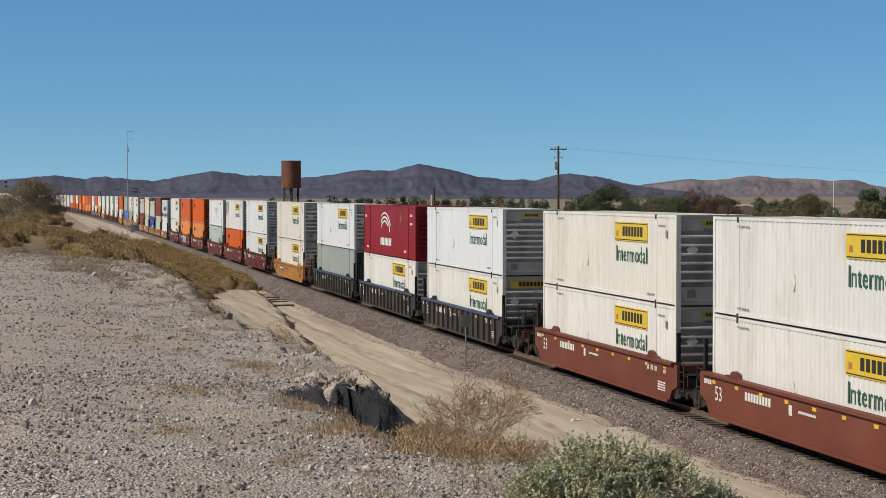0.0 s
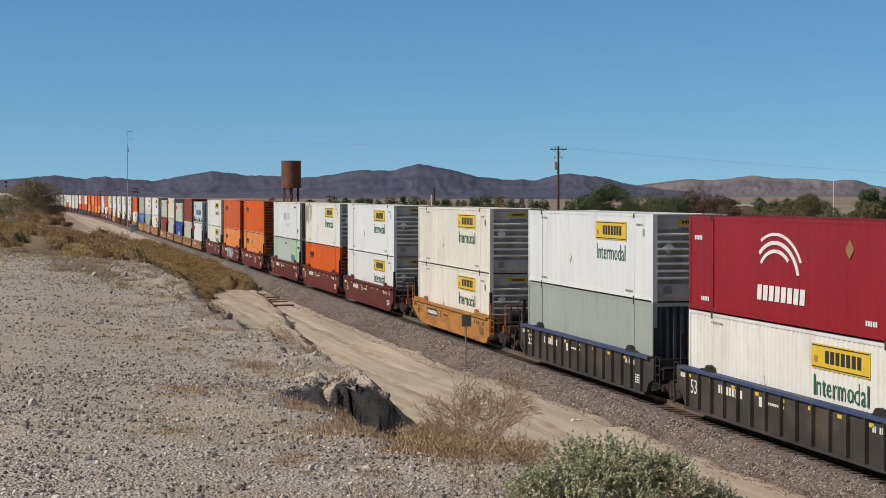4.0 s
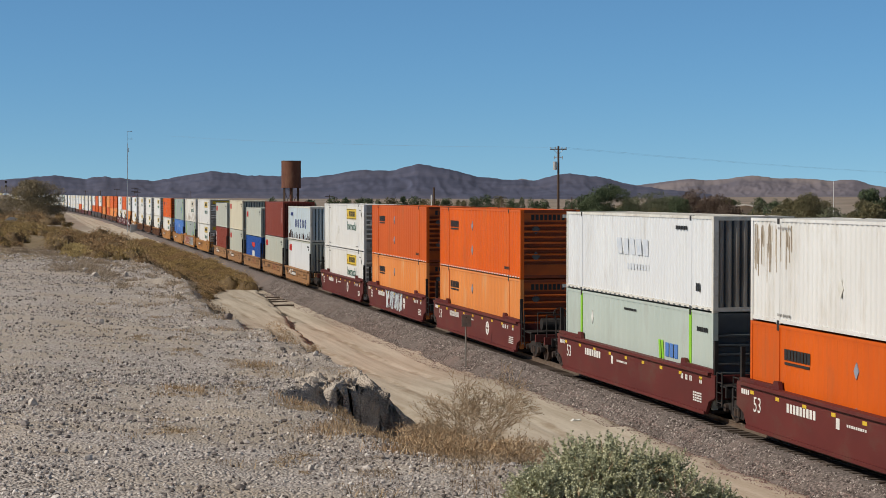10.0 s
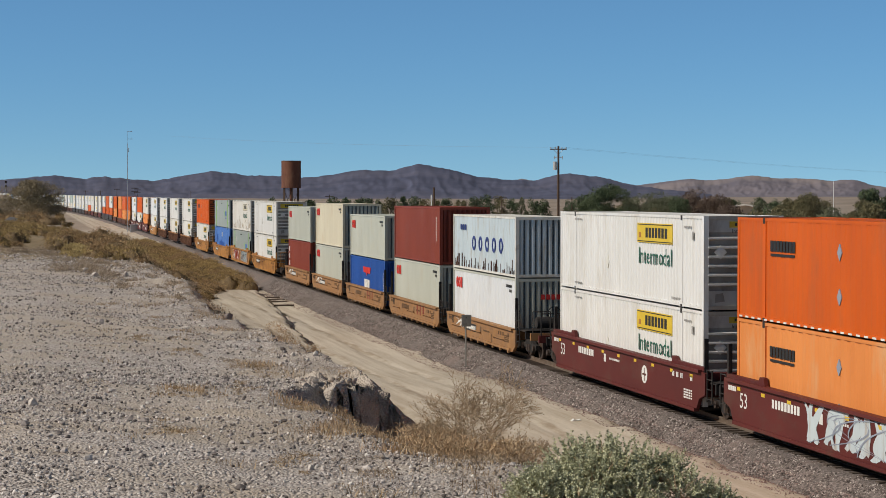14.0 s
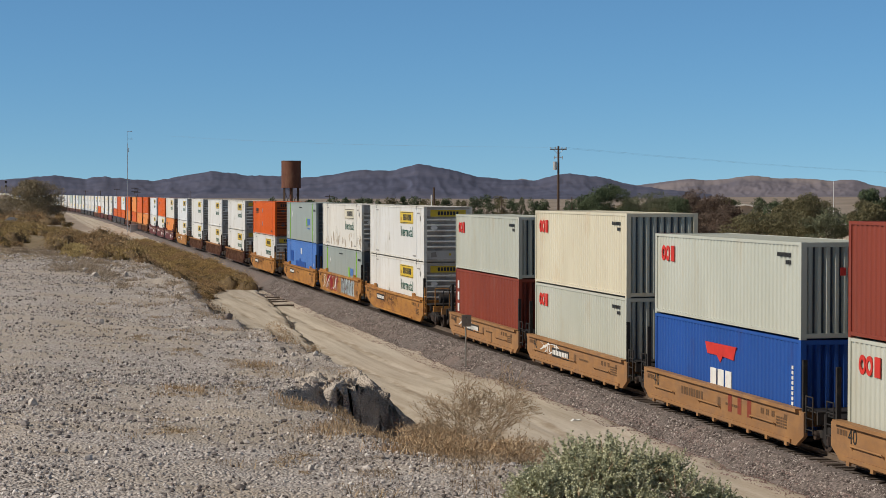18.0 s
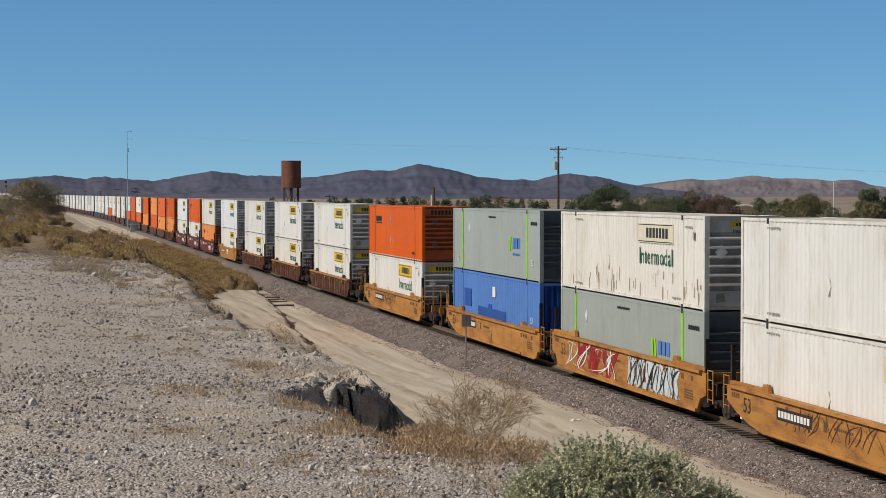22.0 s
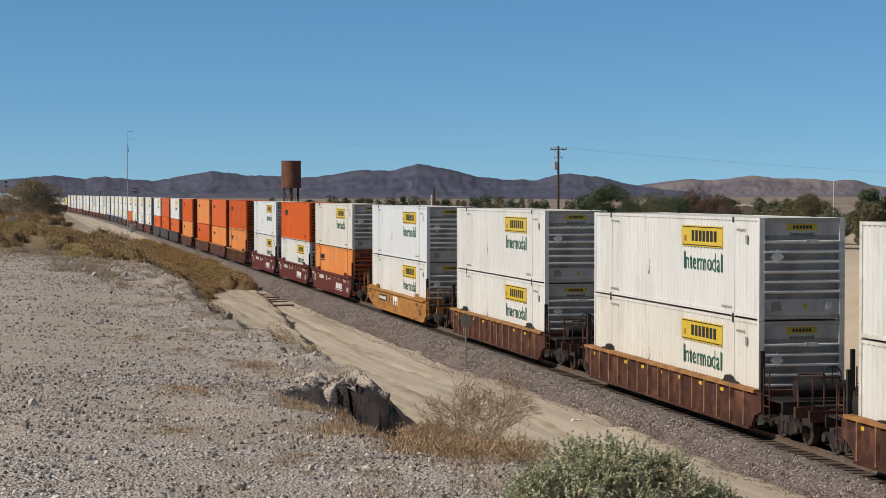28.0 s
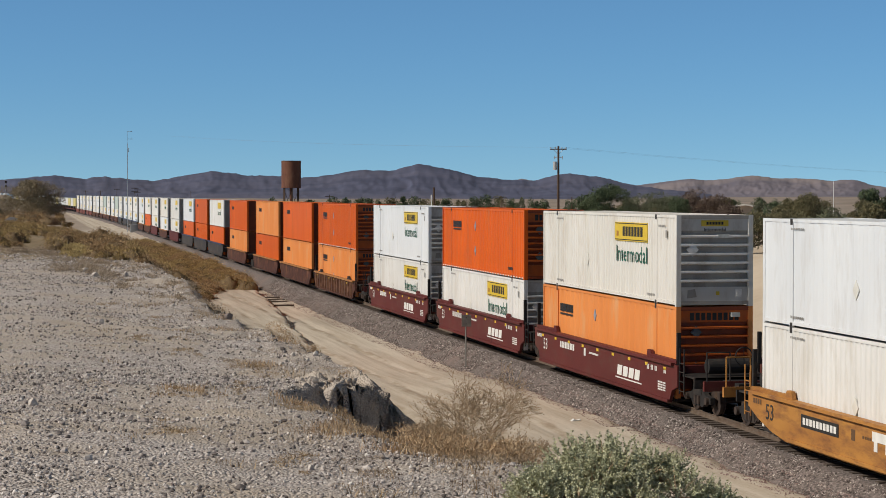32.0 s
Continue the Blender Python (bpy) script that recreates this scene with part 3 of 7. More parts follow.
# ---------------------------------------------------------------- the train: containers
# In a train thing's own space -x is the side that faces the dirt road, -y is forward and z is up from the rail.
proto_store = {}


def bars_side(n, y_from, y_to, z0, z1, x, gap=0.28, lean=0.0, seed=1):
    """Plain upright bars the size of unreadable letters, on the side plane x, from y_from back to y_to."""
    m = Mesh()
    w = (y_to - y_from) / n
    for i in range(n):
        a, b = y_from + w * (i + gap / 2), y_from + w * (i + 1 - gap / 2)
        m.add([(x, a, z0), (x, b, z0), (x, b + lean, z1), (x, a + lean, z1), (x - 0.006, a, z0), (x - 0.006, b, z0), (x - 0.006, b + lean, z1), (x - 0.006, a + lean, z1)],
              [(0, 3, 2, 1), (4, 5, 6, 7), (0, 1, 5, 4), (1, 2, 6, 5), (2, 3, 7, 6), (3, 0, 4, 7)])
    return m


def bars_end(n, x_from, x_to, z0, z1, y, gap=0.28):
    m = Mesh()
    w = (x_to - x_from) / n
    for i in range(n):
        m.box(x_from + w * (i + gap / 2), x_from + w * (i + 1 - gap / 2), y - 0.006, y, z0, z1)
    return m


def corrugated(length, z0, z1, x, pitch, depth, inward):
    """A sheet steel wall along y at x, folded in trapezoid ribs."""
    n = max(2, round(length / pitch))
    p = length / n
    ys, ds = [-length / 2], [0.0]
    for i in range(n):
        a = -length / 2 + i * p
        ys += [a + p * 0.36, a + p * 0.5, a + p * 0.86, a + p]
        ds += [0.0, depth, depth, 0.0]
    v, f = [], []
    for y, d in zip(ys, ds):
        v += [(x + inward * d, y, z0), (x + inward * d, y, z1)]
    for i in range(len(ys) - 1):
        f.append((2 * i, 2 * i + 2, 2 * i + 3, 2 * i + 1))
    return Mesh().add(v, f)


INTERMODAL, INTERMODAL_END = None, None
numbers_53, numbers_40 = None, None


def end_words(text, size):
    me = words(text, size)
    me.transform(Matrix(((0, -1, 0, 0), (1, 0, 0, 0), (0, 0, 1, 0), (0, 0, 0, 1))))
    return me


def container(label, length, height, wall, rail, end, style="ribs", ends="bars", deco="", post=None, lite=False):
    """A box container with its origin under its middle; deco names its markings."""
    hl, w = length / 2, 1.295
    c = empty("shipping_container", label, "container", "containers on the train")
    pitch, depth = {"ribs": (0.30, 0.034), "flat": (0.61, 0.010), "broad": (0.62, 0.03), "iso": (0.278, 0.036)}[style]
    top, bot = height - 0.09, 0.15
    for sx in (-1, 1):
        part("side_wall", corrugated(length - 0.26, bot, top, sx * (w - 0.014), pitch, depth, -sx), M[wall], c)
        part("top_rail", Mesh().box(min(sx * w, sx * (w - 0.07)), max(sx * w, sx * (w - 0.07)), -hl + 0.1, hl - 0.1, top, height - 0.004), M[rail], c)
        part("bottom_rail", Mesh().box(min(sx * w, sx * (w - 0.09)), max(sx * w, sx * (w - 0.09)), -hl + 0.1, hl - 0.1, 0.055, bot), M[rail], c)
        for sy in (-1, 1):
            part("corner_post", Mesh().box(min(sx * (w + 0.002), sx * (w - 0.16)), max(sx * (w + 0.002), sx * (w - 0.16)), min(sy * hl, sy * (hl - 0.15)),
                                           max(sy * hl, sy * (hl - 0.15)), 0, height), M[rail], c)
    roof = Mesh()
    n = 24
    ys, zs = [], []
    for i in range(n):
        a, p = -hl + 0.1 + (length - 0.2) * i / n, (length - 0.2) / n
        ys += [a, a + p * 0.42, a + p * 0.5, a + p * 0.92]
        zs += [height - 0.012, height - 0.012, height - 0.034, height - 0.034]
    ys.append(hl - 0.1)
    zs.append(height - 0.012)
    roof.add([(sx * (w - 0.07), y, z) for y, z in zip(ys, zs) for sx in (-1, 1)], [(2 * i, 2 * i + 1, 2 * i + 3, 2 * i + 2) for i in range(len(ys) - 1)])
    part("roof", roof, M[rail], c)
    part("floor", Mesh().box(-w + 0.1, w - 0.1, -hl + 0.1, hl - 0.1, 0.06, 0.14), M["black"], c)
    if length > 14 and not lite:
        for sx in (-1, 1):
            for sy in (-1, 1):
                y = sy * 6.02
                part("lifting_post", Mesh().box(min(sx * (w + 0.004), sx * (w - 0.05)), max(sx * (w + 0.004), sx * (w - 0.05)), y - 0.11, y + 0.11, 0.02, height - 0.006),
                     M["lime"] if post == "lime" else M[wall], c, "lime green post" if post == "lime" else "")
                part("corner_casting", Mesh().box(min(sx * (w + 0.007), sx * (w - 0.1)), max(sx * (w + 0.007), sx * (w - 0.1)), y - 0.085, y + 0.085, height - 0.16, height + 0.002),
                     M["black"], c)
                part("corner_casting", Mesh().box(min(sx * (w + 0.007), sx * (w - 0.1)), max(sx * (w + 0.007), sx * (w - 0.1)), y - 0.085, y + 0.085, -0.002, 0.12),
                     M["black"], c)
    # ends: the forward one in parts, the rear one folded in one sheet
    for sy in (-1, 1):
        yo, yi = sy * hl, sy * (hl - 0.11)
        a, b = min(yo, sy * (hl - 0.12)), max(yo, sy * (hl - 0.12))
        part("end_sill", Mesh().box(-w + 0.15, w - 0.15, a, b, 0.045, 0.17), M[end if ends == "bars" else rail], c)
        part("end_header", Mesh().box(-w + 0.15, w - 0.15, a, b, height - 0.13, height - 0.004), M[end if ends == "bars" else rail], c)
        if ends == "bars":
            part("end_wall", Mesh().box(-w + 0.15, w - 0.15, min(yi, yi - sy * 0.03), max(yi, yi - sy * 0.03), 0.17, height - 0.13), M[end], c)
            if sy > 0 or lite:
                continue
            # bright ribs on a darkened wall: light and shade set by colour
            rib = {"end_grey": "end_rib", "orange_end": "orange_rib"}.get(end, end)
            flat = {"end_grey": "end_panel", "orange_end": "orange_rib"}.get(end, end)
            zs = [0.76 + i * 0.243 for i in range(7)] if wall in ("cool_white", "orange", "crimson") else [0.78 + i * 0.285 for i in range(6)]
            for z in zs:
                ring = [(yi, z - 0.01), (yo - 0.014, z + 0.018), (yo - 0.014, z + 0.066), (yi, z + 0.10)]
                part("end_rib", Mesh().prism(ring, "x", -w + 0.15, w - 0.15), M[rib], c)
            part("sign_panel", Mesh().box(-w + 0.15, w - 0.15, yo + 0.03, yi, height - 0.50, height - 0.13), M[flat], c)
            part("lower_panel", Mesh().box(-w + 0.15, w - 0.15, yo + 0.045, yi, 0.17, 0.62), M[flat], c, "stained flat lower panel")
        else:
            k = 9
            wd = (2 * w - 0.30) / k
            # dark_end puts the shade between the ribs into the wall colour
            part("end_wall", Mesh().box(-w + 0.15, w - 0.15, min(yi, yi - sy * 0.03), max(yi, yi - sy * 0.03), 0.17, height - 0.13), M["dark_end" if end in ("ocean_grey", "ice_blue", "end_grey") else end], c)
            if sy > 0 or lite:
                continue
            for i in range(k):
                q = -w + 0.15 + wd * i
                ring = [(q + wd * 0.1, yi), (q + wd * 0.3, yo + 0.02), (q + wd * 0.66, yo + 0.02), (q + wd * 0.86, yi)]
                part("end_rib", Mesh().prism(ring, "z", 0.17, height - 0.13), M[end], c)
    if not lite:
        decorate(c, deco, hl, w, height)
    elif deco.startswith("plate"):
        p = part("sign_plate", Mesh().box(-w - 0.014, -w, -5.15, -1.55, height - 0.95, height - 0.30), M["plate"], c, "yellow company sign plate")
        t = part("lettering", INTERMODAL, None, c, "dark green word on the side")
        t.matrix_basis = pose(-w - 0.006, -3.35, height - 1.42)
    elif deco == "orange":
        part("logo_shape", bars_side(8, hl - 4.3, hl - 2.5, height - 0.92, height - 0.62, -w - 0.002, 0.2), M["plate_dark"], c, "black company bars")
    return c



def decorate(c, deco, hl, w, height):
    x, front = -w - 0.002, -hl
    if deco.startswith("plate"):
        y0, y1 = -5.15 * hl / 8.08, -1.55 * hl / 8.08
        z0, z1 = height - 0.95, height - 0.30
        faded = deco == "plate_faded"
        p = part("sign_plate", Mesh().box(x - 0.010, x + 0.02, y0, y1, z0, z1), M["cream" if faded else "plate"], c, "faded cream sign plate" if faded else "yellow company sign plate")
        part("lettering", bars_side(7, y0 + 0.45, y1 - 0.85, z0 + 0.17, z1 - 0.15, x - 0.010), M["plate_dark"], p, "black letter-sized bars")
        part("border", Mesh().box(x - 0.014, x - 0.009, y0 + 0.04, y1 - 0.04, z1 - 0.06, z1 - 0.03).box(x - 0.014, x - 0.009, y0 + 0.04, y1 - 0.04, z0 + 0.03, z0 + 0.06),
             M["plate_dark"], p)
        part("emblem", Mesh().box(x - 0.016, x - 0.009, y1 - 0.42, y1 - 0.20, z0 + 0.16, z0 + 0.34), M["rail_white" if faded else "car_yellow"], p)
        if deco in ("plate_faded", "plate_rusty"):
            m = Mesh()
            rnd = random.Random(9)
            for i in range(46):
                if deco == "plate_rusty":
                    y = hl - 0.3 - rnd.random() ** 2 * 3.2
                    ztop = height - 0.15 - rnd.random() * 0.6
                else:
                    y, ztop = rnd.uniform(-hl + 0.3, hl - 0.3), rnd.uniform(0.5, 1.1)
                w_ = rnd.uniform(0.003, 0.009)
                m.box(x - 0.003, x + 0.03, y - w_, y + w_, ztop - rnd.uniform(0.12, 0.5) * (2.2 if deco == "plate_rusty" else 1.0), ztop)
            part("rust_streak", m, M["rust_stain"], c, "thin streaks of running rust")
        t = part("lettering", INTERMODAL, None, c, "dark green word on the side")
        t.matrix_basis = pose(x + 0.009, (y0 + y1) / 2, height - 1.42)
        # end sign
        yy = front + 0.028
        if deco == "plate_wide":
            q = part("end_plate", Mesh().box(-0.95, 0.95, yy - 0.012, yy + 0.01, height - 0.52, height - 0.17), M["plate"], c, "yellow end sign plate")
            part("lettering", bars_end(7, -0.58, 0.58, height - 0.44, height - 0.25, yy - 0.012), M["plate_dark"], q)
        else:
            q = part("end_plate", Mesh().box(-0.46, 0.46, yy - 0.012, yy + 0.01, height - 0.36, height - 0.17), M["plate"], c, "yellow end sign plate")
            part("lettering", bars_end(6, -0.30, 0.30, height - 0.31, height - 0.22, yy - 0.012), M["plate_dark"], q)
            t = part("lettering", INTERMODAL_END, None, c)
            t.matrix_basis = pose(0, yy - 0.008, height - 0.47)
        part("placard", Mesh().prism([(-0.75, 1.60), (-0.55, 1.82), (-0.75, 2.04), (-0.95, 1.82)], "y", front - 0.006, front + 0.06), M["end_rib"], c, "tilted pale placard holder")
        part("vent_box", Mesh().box(0.70, 0.92, front + 0.02, front + 0.05, 0.28, 0.54).box(0.74, 0.88, front + 0.012, front + 0.03, 0.32, 0.50), M["end_rib"], c, "pale framed vent box")
        part("label", Mesh().box(0.05, 0.17, front + 0.036, front + 0.05, 0.36, 0.48), M["plate"], c, "small yellow label")
        part("placard", Mesh().prism([(-0.92, 0.26), (-0.60, 0.30), (-0.66, 0.56), (-0.90, 0.52)], "y", front + 0.03, front + 0.05), M["end_grey"], c, "worn placard holder")
        part("latch", Mesh().box(-0.08, 0.62, front - 0.01, front + 0.05, height - 0.74, height - 0.66).box(0.1, 0.45, front - 0.02, front + 0.04, height - 0.72, height - 0.62),
             M["rail_white"], c)
        m = Mesh()
        for y0_, y1_, z0_, z1_, k in ((hl - 2.9, hl - 2.0, 0.24, 0.31, 7), (-hl + 2.1, -hl + 3.0, 0.24, 0.31, 7), (-hl + 1.1, -hl + 1.8, height - 0.40, height - 0.33, 7),
                                      (hl - 2.9, hl - 2.0, height - 0.30, height - 0.24, 8), (-hl + 0.9, -hl + 1.1, height - 0.75, height - 0.50, 1)):
            q = bars_side(k, y0_, y1_, z0_, z1_, x - 0.002, 0.35)
            m.add(q.v, q.f)
        part("code_print", m, M["code_grey"], c, "small grey printed codes")
        part("placard", Mesh().prism([(hl - 6.2, 0.95), (hl - 6.02, 1.2), (hl - 6.2, 1.45), (hl - 6.38, 1.2)], "x", x - 0.008, x + 0.02), M["rail_white"], c)
    elif deco == "orange":
        part("logo_shape", bars_side(8, hl - 4.3, hl - 2.5, height - 0.92, height - 0.62, x, 0.2), M["plate_dark"], c, "black company bars")
        part("logo_shape", bars_side(1, hl - 4.3, hl - 2.5, height - 1.05, height - 0.98, x, 0.05), M["plate_dark"], c)
        part("end_lettering", bars_end(9, -0.85, 0.85, height - 0.44, height - 0.20, front + 0.028), M["plate_dark"], c)
        for z in (height * 0.33, height * 0.72):
            part("placard", Mesh().prism([(-0.62, z - 0.2), (-0.44, z), (-0.62, z + 0.2), (-0.8, z)], "y", front - 0.006, front + 0.06), M["dark_end"], c)
            part("placard", Mesh().prism([(0.9, z - 0.22), (1.05, z), (0.9, z + 0.22), (0.75, z)], "x", x - 0.008, x + 0.02), M["grey_letters"], c)
        m = Mesh()
        for i in range(34):
            y = -hl + 0.3 + i * (2 * hl - 0.6) / 33
            m.box(x - 0.006, x + 0.01, y - 0.11, y + 0.11, 0.05, 0.10)
        part("reflective_tape", m, M["white_letters"], c, "white dashes of reflective tape")
        part("code_print", bars_side(6, -hl + 1.9, -hl + 2.8, 0.34, 0.46, x - 0.002), M["plate_dark"], c)
        part("end_box", Mesh().box(0.55, 0.85, front - 0.03, front + 0.05, height - 0.34, height - 0.2), M["rail_white"], c)
    elif deco == "grey":
        part("logo_shape", bars_side(3, -4.9, -3.6, height - 1.65, height - 1.20, x, 0.25), M["sky_blue"], c, "blue company letter shapes")
        part("logo_shape", bars_side(2, -3.55, -3.0, height - 1.75, height - 1.15, x, 0.3, 0.1), M["lime"], c, "green emblem")
        part("logo_shape", bars_side(6, -4.9, -3.6, height - 1.95, height - 1.85, x, 0.3), M["sky_blue"], c)
        part("code_print", bars_side(5, -7.6, -6.6, height - 0.62, height - 0.48, x), M["plate_dark"], c)
        part("code_print", bars_side(9, -0.6, 0.8, height - 0.40, height - 0.32, x), M["plate_dark"], c)
        for y in (6.9, -6.9):
            part("number", numbers_53, None, c).matrix_basis = pose(x - 0.004, y, 0.5 if y > 0 else 0.75) @ Matrix.Diagonal((1, 0.6, 0.6, 1))
        part("placard", Mesh().prism([(4.6, height - 1.15), (4.72, height - 0.9), (4.6, height - 0.65), (4.48, height - 0.9)], "x", x - 0.008, x + 0.02), M["white_letters"], c)
    elif deco == "crimson":
        m = Mesh()
        for r0, r1, a0, a1 in ((1.05, 1.16, 0.15, 1.5), (1.3, 1.38, 0.3, 1.35), (0.82, 0.92, 0.5, 1.6)):
            for k in range(10):
                q0, q1 = math.pi * (a0 + (a1 - a0) * k / 10) / 2, math.pi * (a0 + (a1 - a0) * (k + 1) / 10) / 2
                pts = [(r0 * math.cos(q0), r0 * math.sin(q0)), (r1 * math.cos(q0), r1 * math.sin(q0)), (r1 * math.cos(q1), r1 * math.sin(q1)), (r0 * math.cos(q1), r0 * math.sin(q1))]
                m.prism([(1.0 - 1.5 * u, 1.15 + 1.0 * v) for u, v in pts], "x", x - 0.008, x + 0.01)
        part("logo_shape", m, M["white_letters"], c, "white arched emblem")
        part("logo_shape", bars_side(8, -1.1, 2.4, 0.62, 1.05, x, 0.25, -0.06), M["white_letters"], c, "white company letter shapes")
        part("end_lettering", bars_end(7, -0.7, 0.9, height - 0.45, height - 0.20, front + 0.028), M["white_letters"], c)
        for y, z in ((7.2, 2.2), (-6.9, 2.35), (-6.9, 1.9), (-5.2, 0.35), (6.6, 0.35)):
            part("code_print", bars_side(5, y - 0.35, y + 0.35, z, z + 0.13, x), M["white_letters"], c)
        part("placard", Mesh().prism([(-3.9, 1.95), (-3.65, 2.2), (-3.9, 2.45), (-4.15, 2.2)], "x", x - 0.008, x + 0.02), M["car_tan"], c)
    elif deco == "slant":
        part("logo_shape", bars_side(5, -2.0, 1.6, height - 1.40, height - 0.85, x, 0.3, 0.12), M["faded_letters"], c, "faded blue-grey slanted letter shapes")
        part("logo_shape", bars_side(8, -2.0, 0.5, height - 1.90, height - 1.70, x, 0.4), M["faded_letters"], c)
        part("code_print", bars_side(7, -5.7, -4.6, height - 0.45, height - 0.33, x), M["plate_dark"], c)
        part("code_print", bars_side(2, -6.9, -6.5, 0.6, 0.85, x), M["plate_dark"], c)
        m = Mesh()
        for i in range(30):
            y = -hl + 0.4 + i * (2 * hl - 0.8) / 29
            m.box(x - 0.006, x + 0.01, y - 0.1, y + 0.1, 0.05, 0.10)
        part("reflective_tape", m, M["dark_end"], c)
    elif deco == "patches":
        for y0, y1, z0, z1 in ((4.2, 5.6, 1.3, 2.1), (-2.4, 2.8, 0.62, 1.40), (0.2, 0.8, 1.40, 1.58)):
            part("paint_patch", Mesh().box(x - 0.006, x + 0.045, y0, y1, z0, z1), M["royal_blue"], c, "darker blue painted-over patch")
        part("label", Mesh().box(x - 0.006, x + 0.04, -0.5, 0.0, 1.95, 2.4), M["white_letters"], c, "white label")
        part("label", Mesh().box(x - 0.006, x + 0.04, -7.0, -6.5, 0.5, 0.95), M["white_letters"], c, "white label")
        part("number", numbers_53, None, c).matrix_basis = pose(x - 0.004, -6.8, 1.3) @ Matrix.Diagonal((1, 0.6, 0.6, 1))
    elif deco == "rings":
        m = Mesh()
        for i, yc in enumerate((hl - 0.85, hl - 1.25)):
            for k in range(12):
                a0, a1 = 2 * math.pi * k / 12, 2 * math.pi * (k + 1) / 12
                pts = [(0.13 * math.cos(a0), 0.13 * math.sin(a0)), (0.25 * math.cos(a0), 0.25 * math.sin(a0)), (0.25 * math.cos(a1), 0.25 * math.sin(a1)),
                       (0.13 * math.cos(a1), 0.13 * math.sin(a1))]
                m.prism([(yc + u * 0.8, height - 0.62 + v) for u, v in pts], "x", x - 0.008, x + 0.02)
        m.box(x - 0.008, x + 0.02, hl - 1.86, hl - 1.56, height - 0.87, height - 0.37)
        part("logo_shape", m, M["red_letters"], c, "red company letter shapes")
        part("code_print", bars_side(7, -hl + 0.7, -hl + 1.7, height - 0.42, height - 0.30, x), M["plate_dark"], c)
        part("code_print", bars_side(3, -hl + 0.7, -hl + 1.1, height - 0.62, height - 0.50, x), M["plate_dark"], c)
        part("end_lettering", bars_end(4, -0.2, 0.7, height - 0.9, height - 0.68, front + 0.01), M["red_letters"], c)
    elif deco == "spaced":
        m = Mesh()
        for yc in (1.75, 0.45, -0.85, -2.15, -3.45):
            for k in range(14):
                a0, a1 = 2 * math.pi * k / 14, 2 * math.pi * (k + 1) / 14
                pts = [(u * math.cos(q), u * math.sin(q)) for u, q in ((0.20, a0), (0.34, a0), (0.34, a1), (0.20, a1))]
                m.prism([(yc + u, height - 1.30 + v) for u, v in pts], "x", x - 0.006, x + 0.02)
        part("logo_shape", m, M["navy"], c, "widely spaced round navy letter shapes")
        part("logo_shape", bars_side(3, 3.2, 4.6, height - 0.72, height - 0.46, x, 0.3), M["navy"], c)
        m = Mesh()
        rnd = random.Random(5)
        for i in range(60):
            y = rnd.uniform(-hl + 0.3, hl - 0.3)
            m.box(x - 0.003, x + 0.03, y - rnd.uniform(0.005, 0.03), y + 0.008, 0.16, 0.28 + rnd.random() ** 2 * 0.55)
        part("rust_streak", m, M["rust"], c, "streaks of running rust above the bottom rail")
    elif deco == "shield":
        part("logo_shape", Mesh().prism([(1.3, 2.05), (-1.3, 2.05), (-1.1, 1.65), (-0.2, 1.7), (0.0, 1.5), (0.3, 1.7), (1.1, 1.7)], "x", x - 0.008, x + 0.03), M["red_letters"], c,
             "red winged emblem")
        part("logo_shape", bars_side(3, -1.0, 0.9, 0.45, 1.30, x, 0.2), M["white_letters"], c, "large white letter shapes")
        m = Mesh()
        for k in range(11):
            m.box(x - 0.006, x + 0.03, -hl + 0.5, -hl + 0.62, 0.4 + k * 0.14, 0.49 + k * 0.14)
        part("code_print", m, M["white_letters"], c)
    elif deco == "marks":
        m = Mesh()
        for k in range(9):
            m.box(x - 0.006, x + 0.03, -hl + 0.75, -hl + 0.88, 1.2 + k * 0.14, 1.29 + k * 0.14)
        part("code_print", m, M["white_letters"], c)
    elif deco == "stencil":
        m = Mesh()
        for z in (0.9, 1.45, 2.0):
            m.box(x - 0.006, x + 0.03, hl - 0.75, hl - 0.45, z, z + 0.38)
        part("code_print", m, M["white_letters"], c, "tall white stencilled marks")
        part("end_lettering", bars_end(3, -0.5, 0.6, 1.45, 1.85, front + 0.01), M["white_letters"], c)


# ---------------------------------------------------------------- the train: well cars
def side_ring(hl, style, T):
    e = hl + 0.62
    if style == "bowed":   # square at the front, swept up at the rear
        return [(-e, 0.46), (-e, T - 0.04), (e, T - 0.04), (e, 0.80), (hl - 0.1, 0.52), (hl - 1.1, 0.26), (hl - 2.2, 0.10), (-hl + 0.3, 0.10), (-hl - 0.1, 0.20), (-hl - 0.3, 0.44)]
    if style == "plain40":
        return [(-e, 0.40), (-e, T - 0.05), (-hl - 0.1, T), (hl + 0.1, T), (e, T - 0.05), (e, 0.40), (hl + 0.3, 0.22), (hl + 0.1, 0.10), (-hl - 0.1, 0.10), (-hl - 0.3, 0.22)]
    k = 0.22
    return [(-e, 0.72), (-e, T - 0.06), (-hl - 0.1, T), (hl + 0.1, T), (e, T - 0.06), (e, 0.72), (hl + 0.1, 0.56), (hl - 0.15, k), (-hl + 0.15, k), (-hl - 0.1, 0.56)]


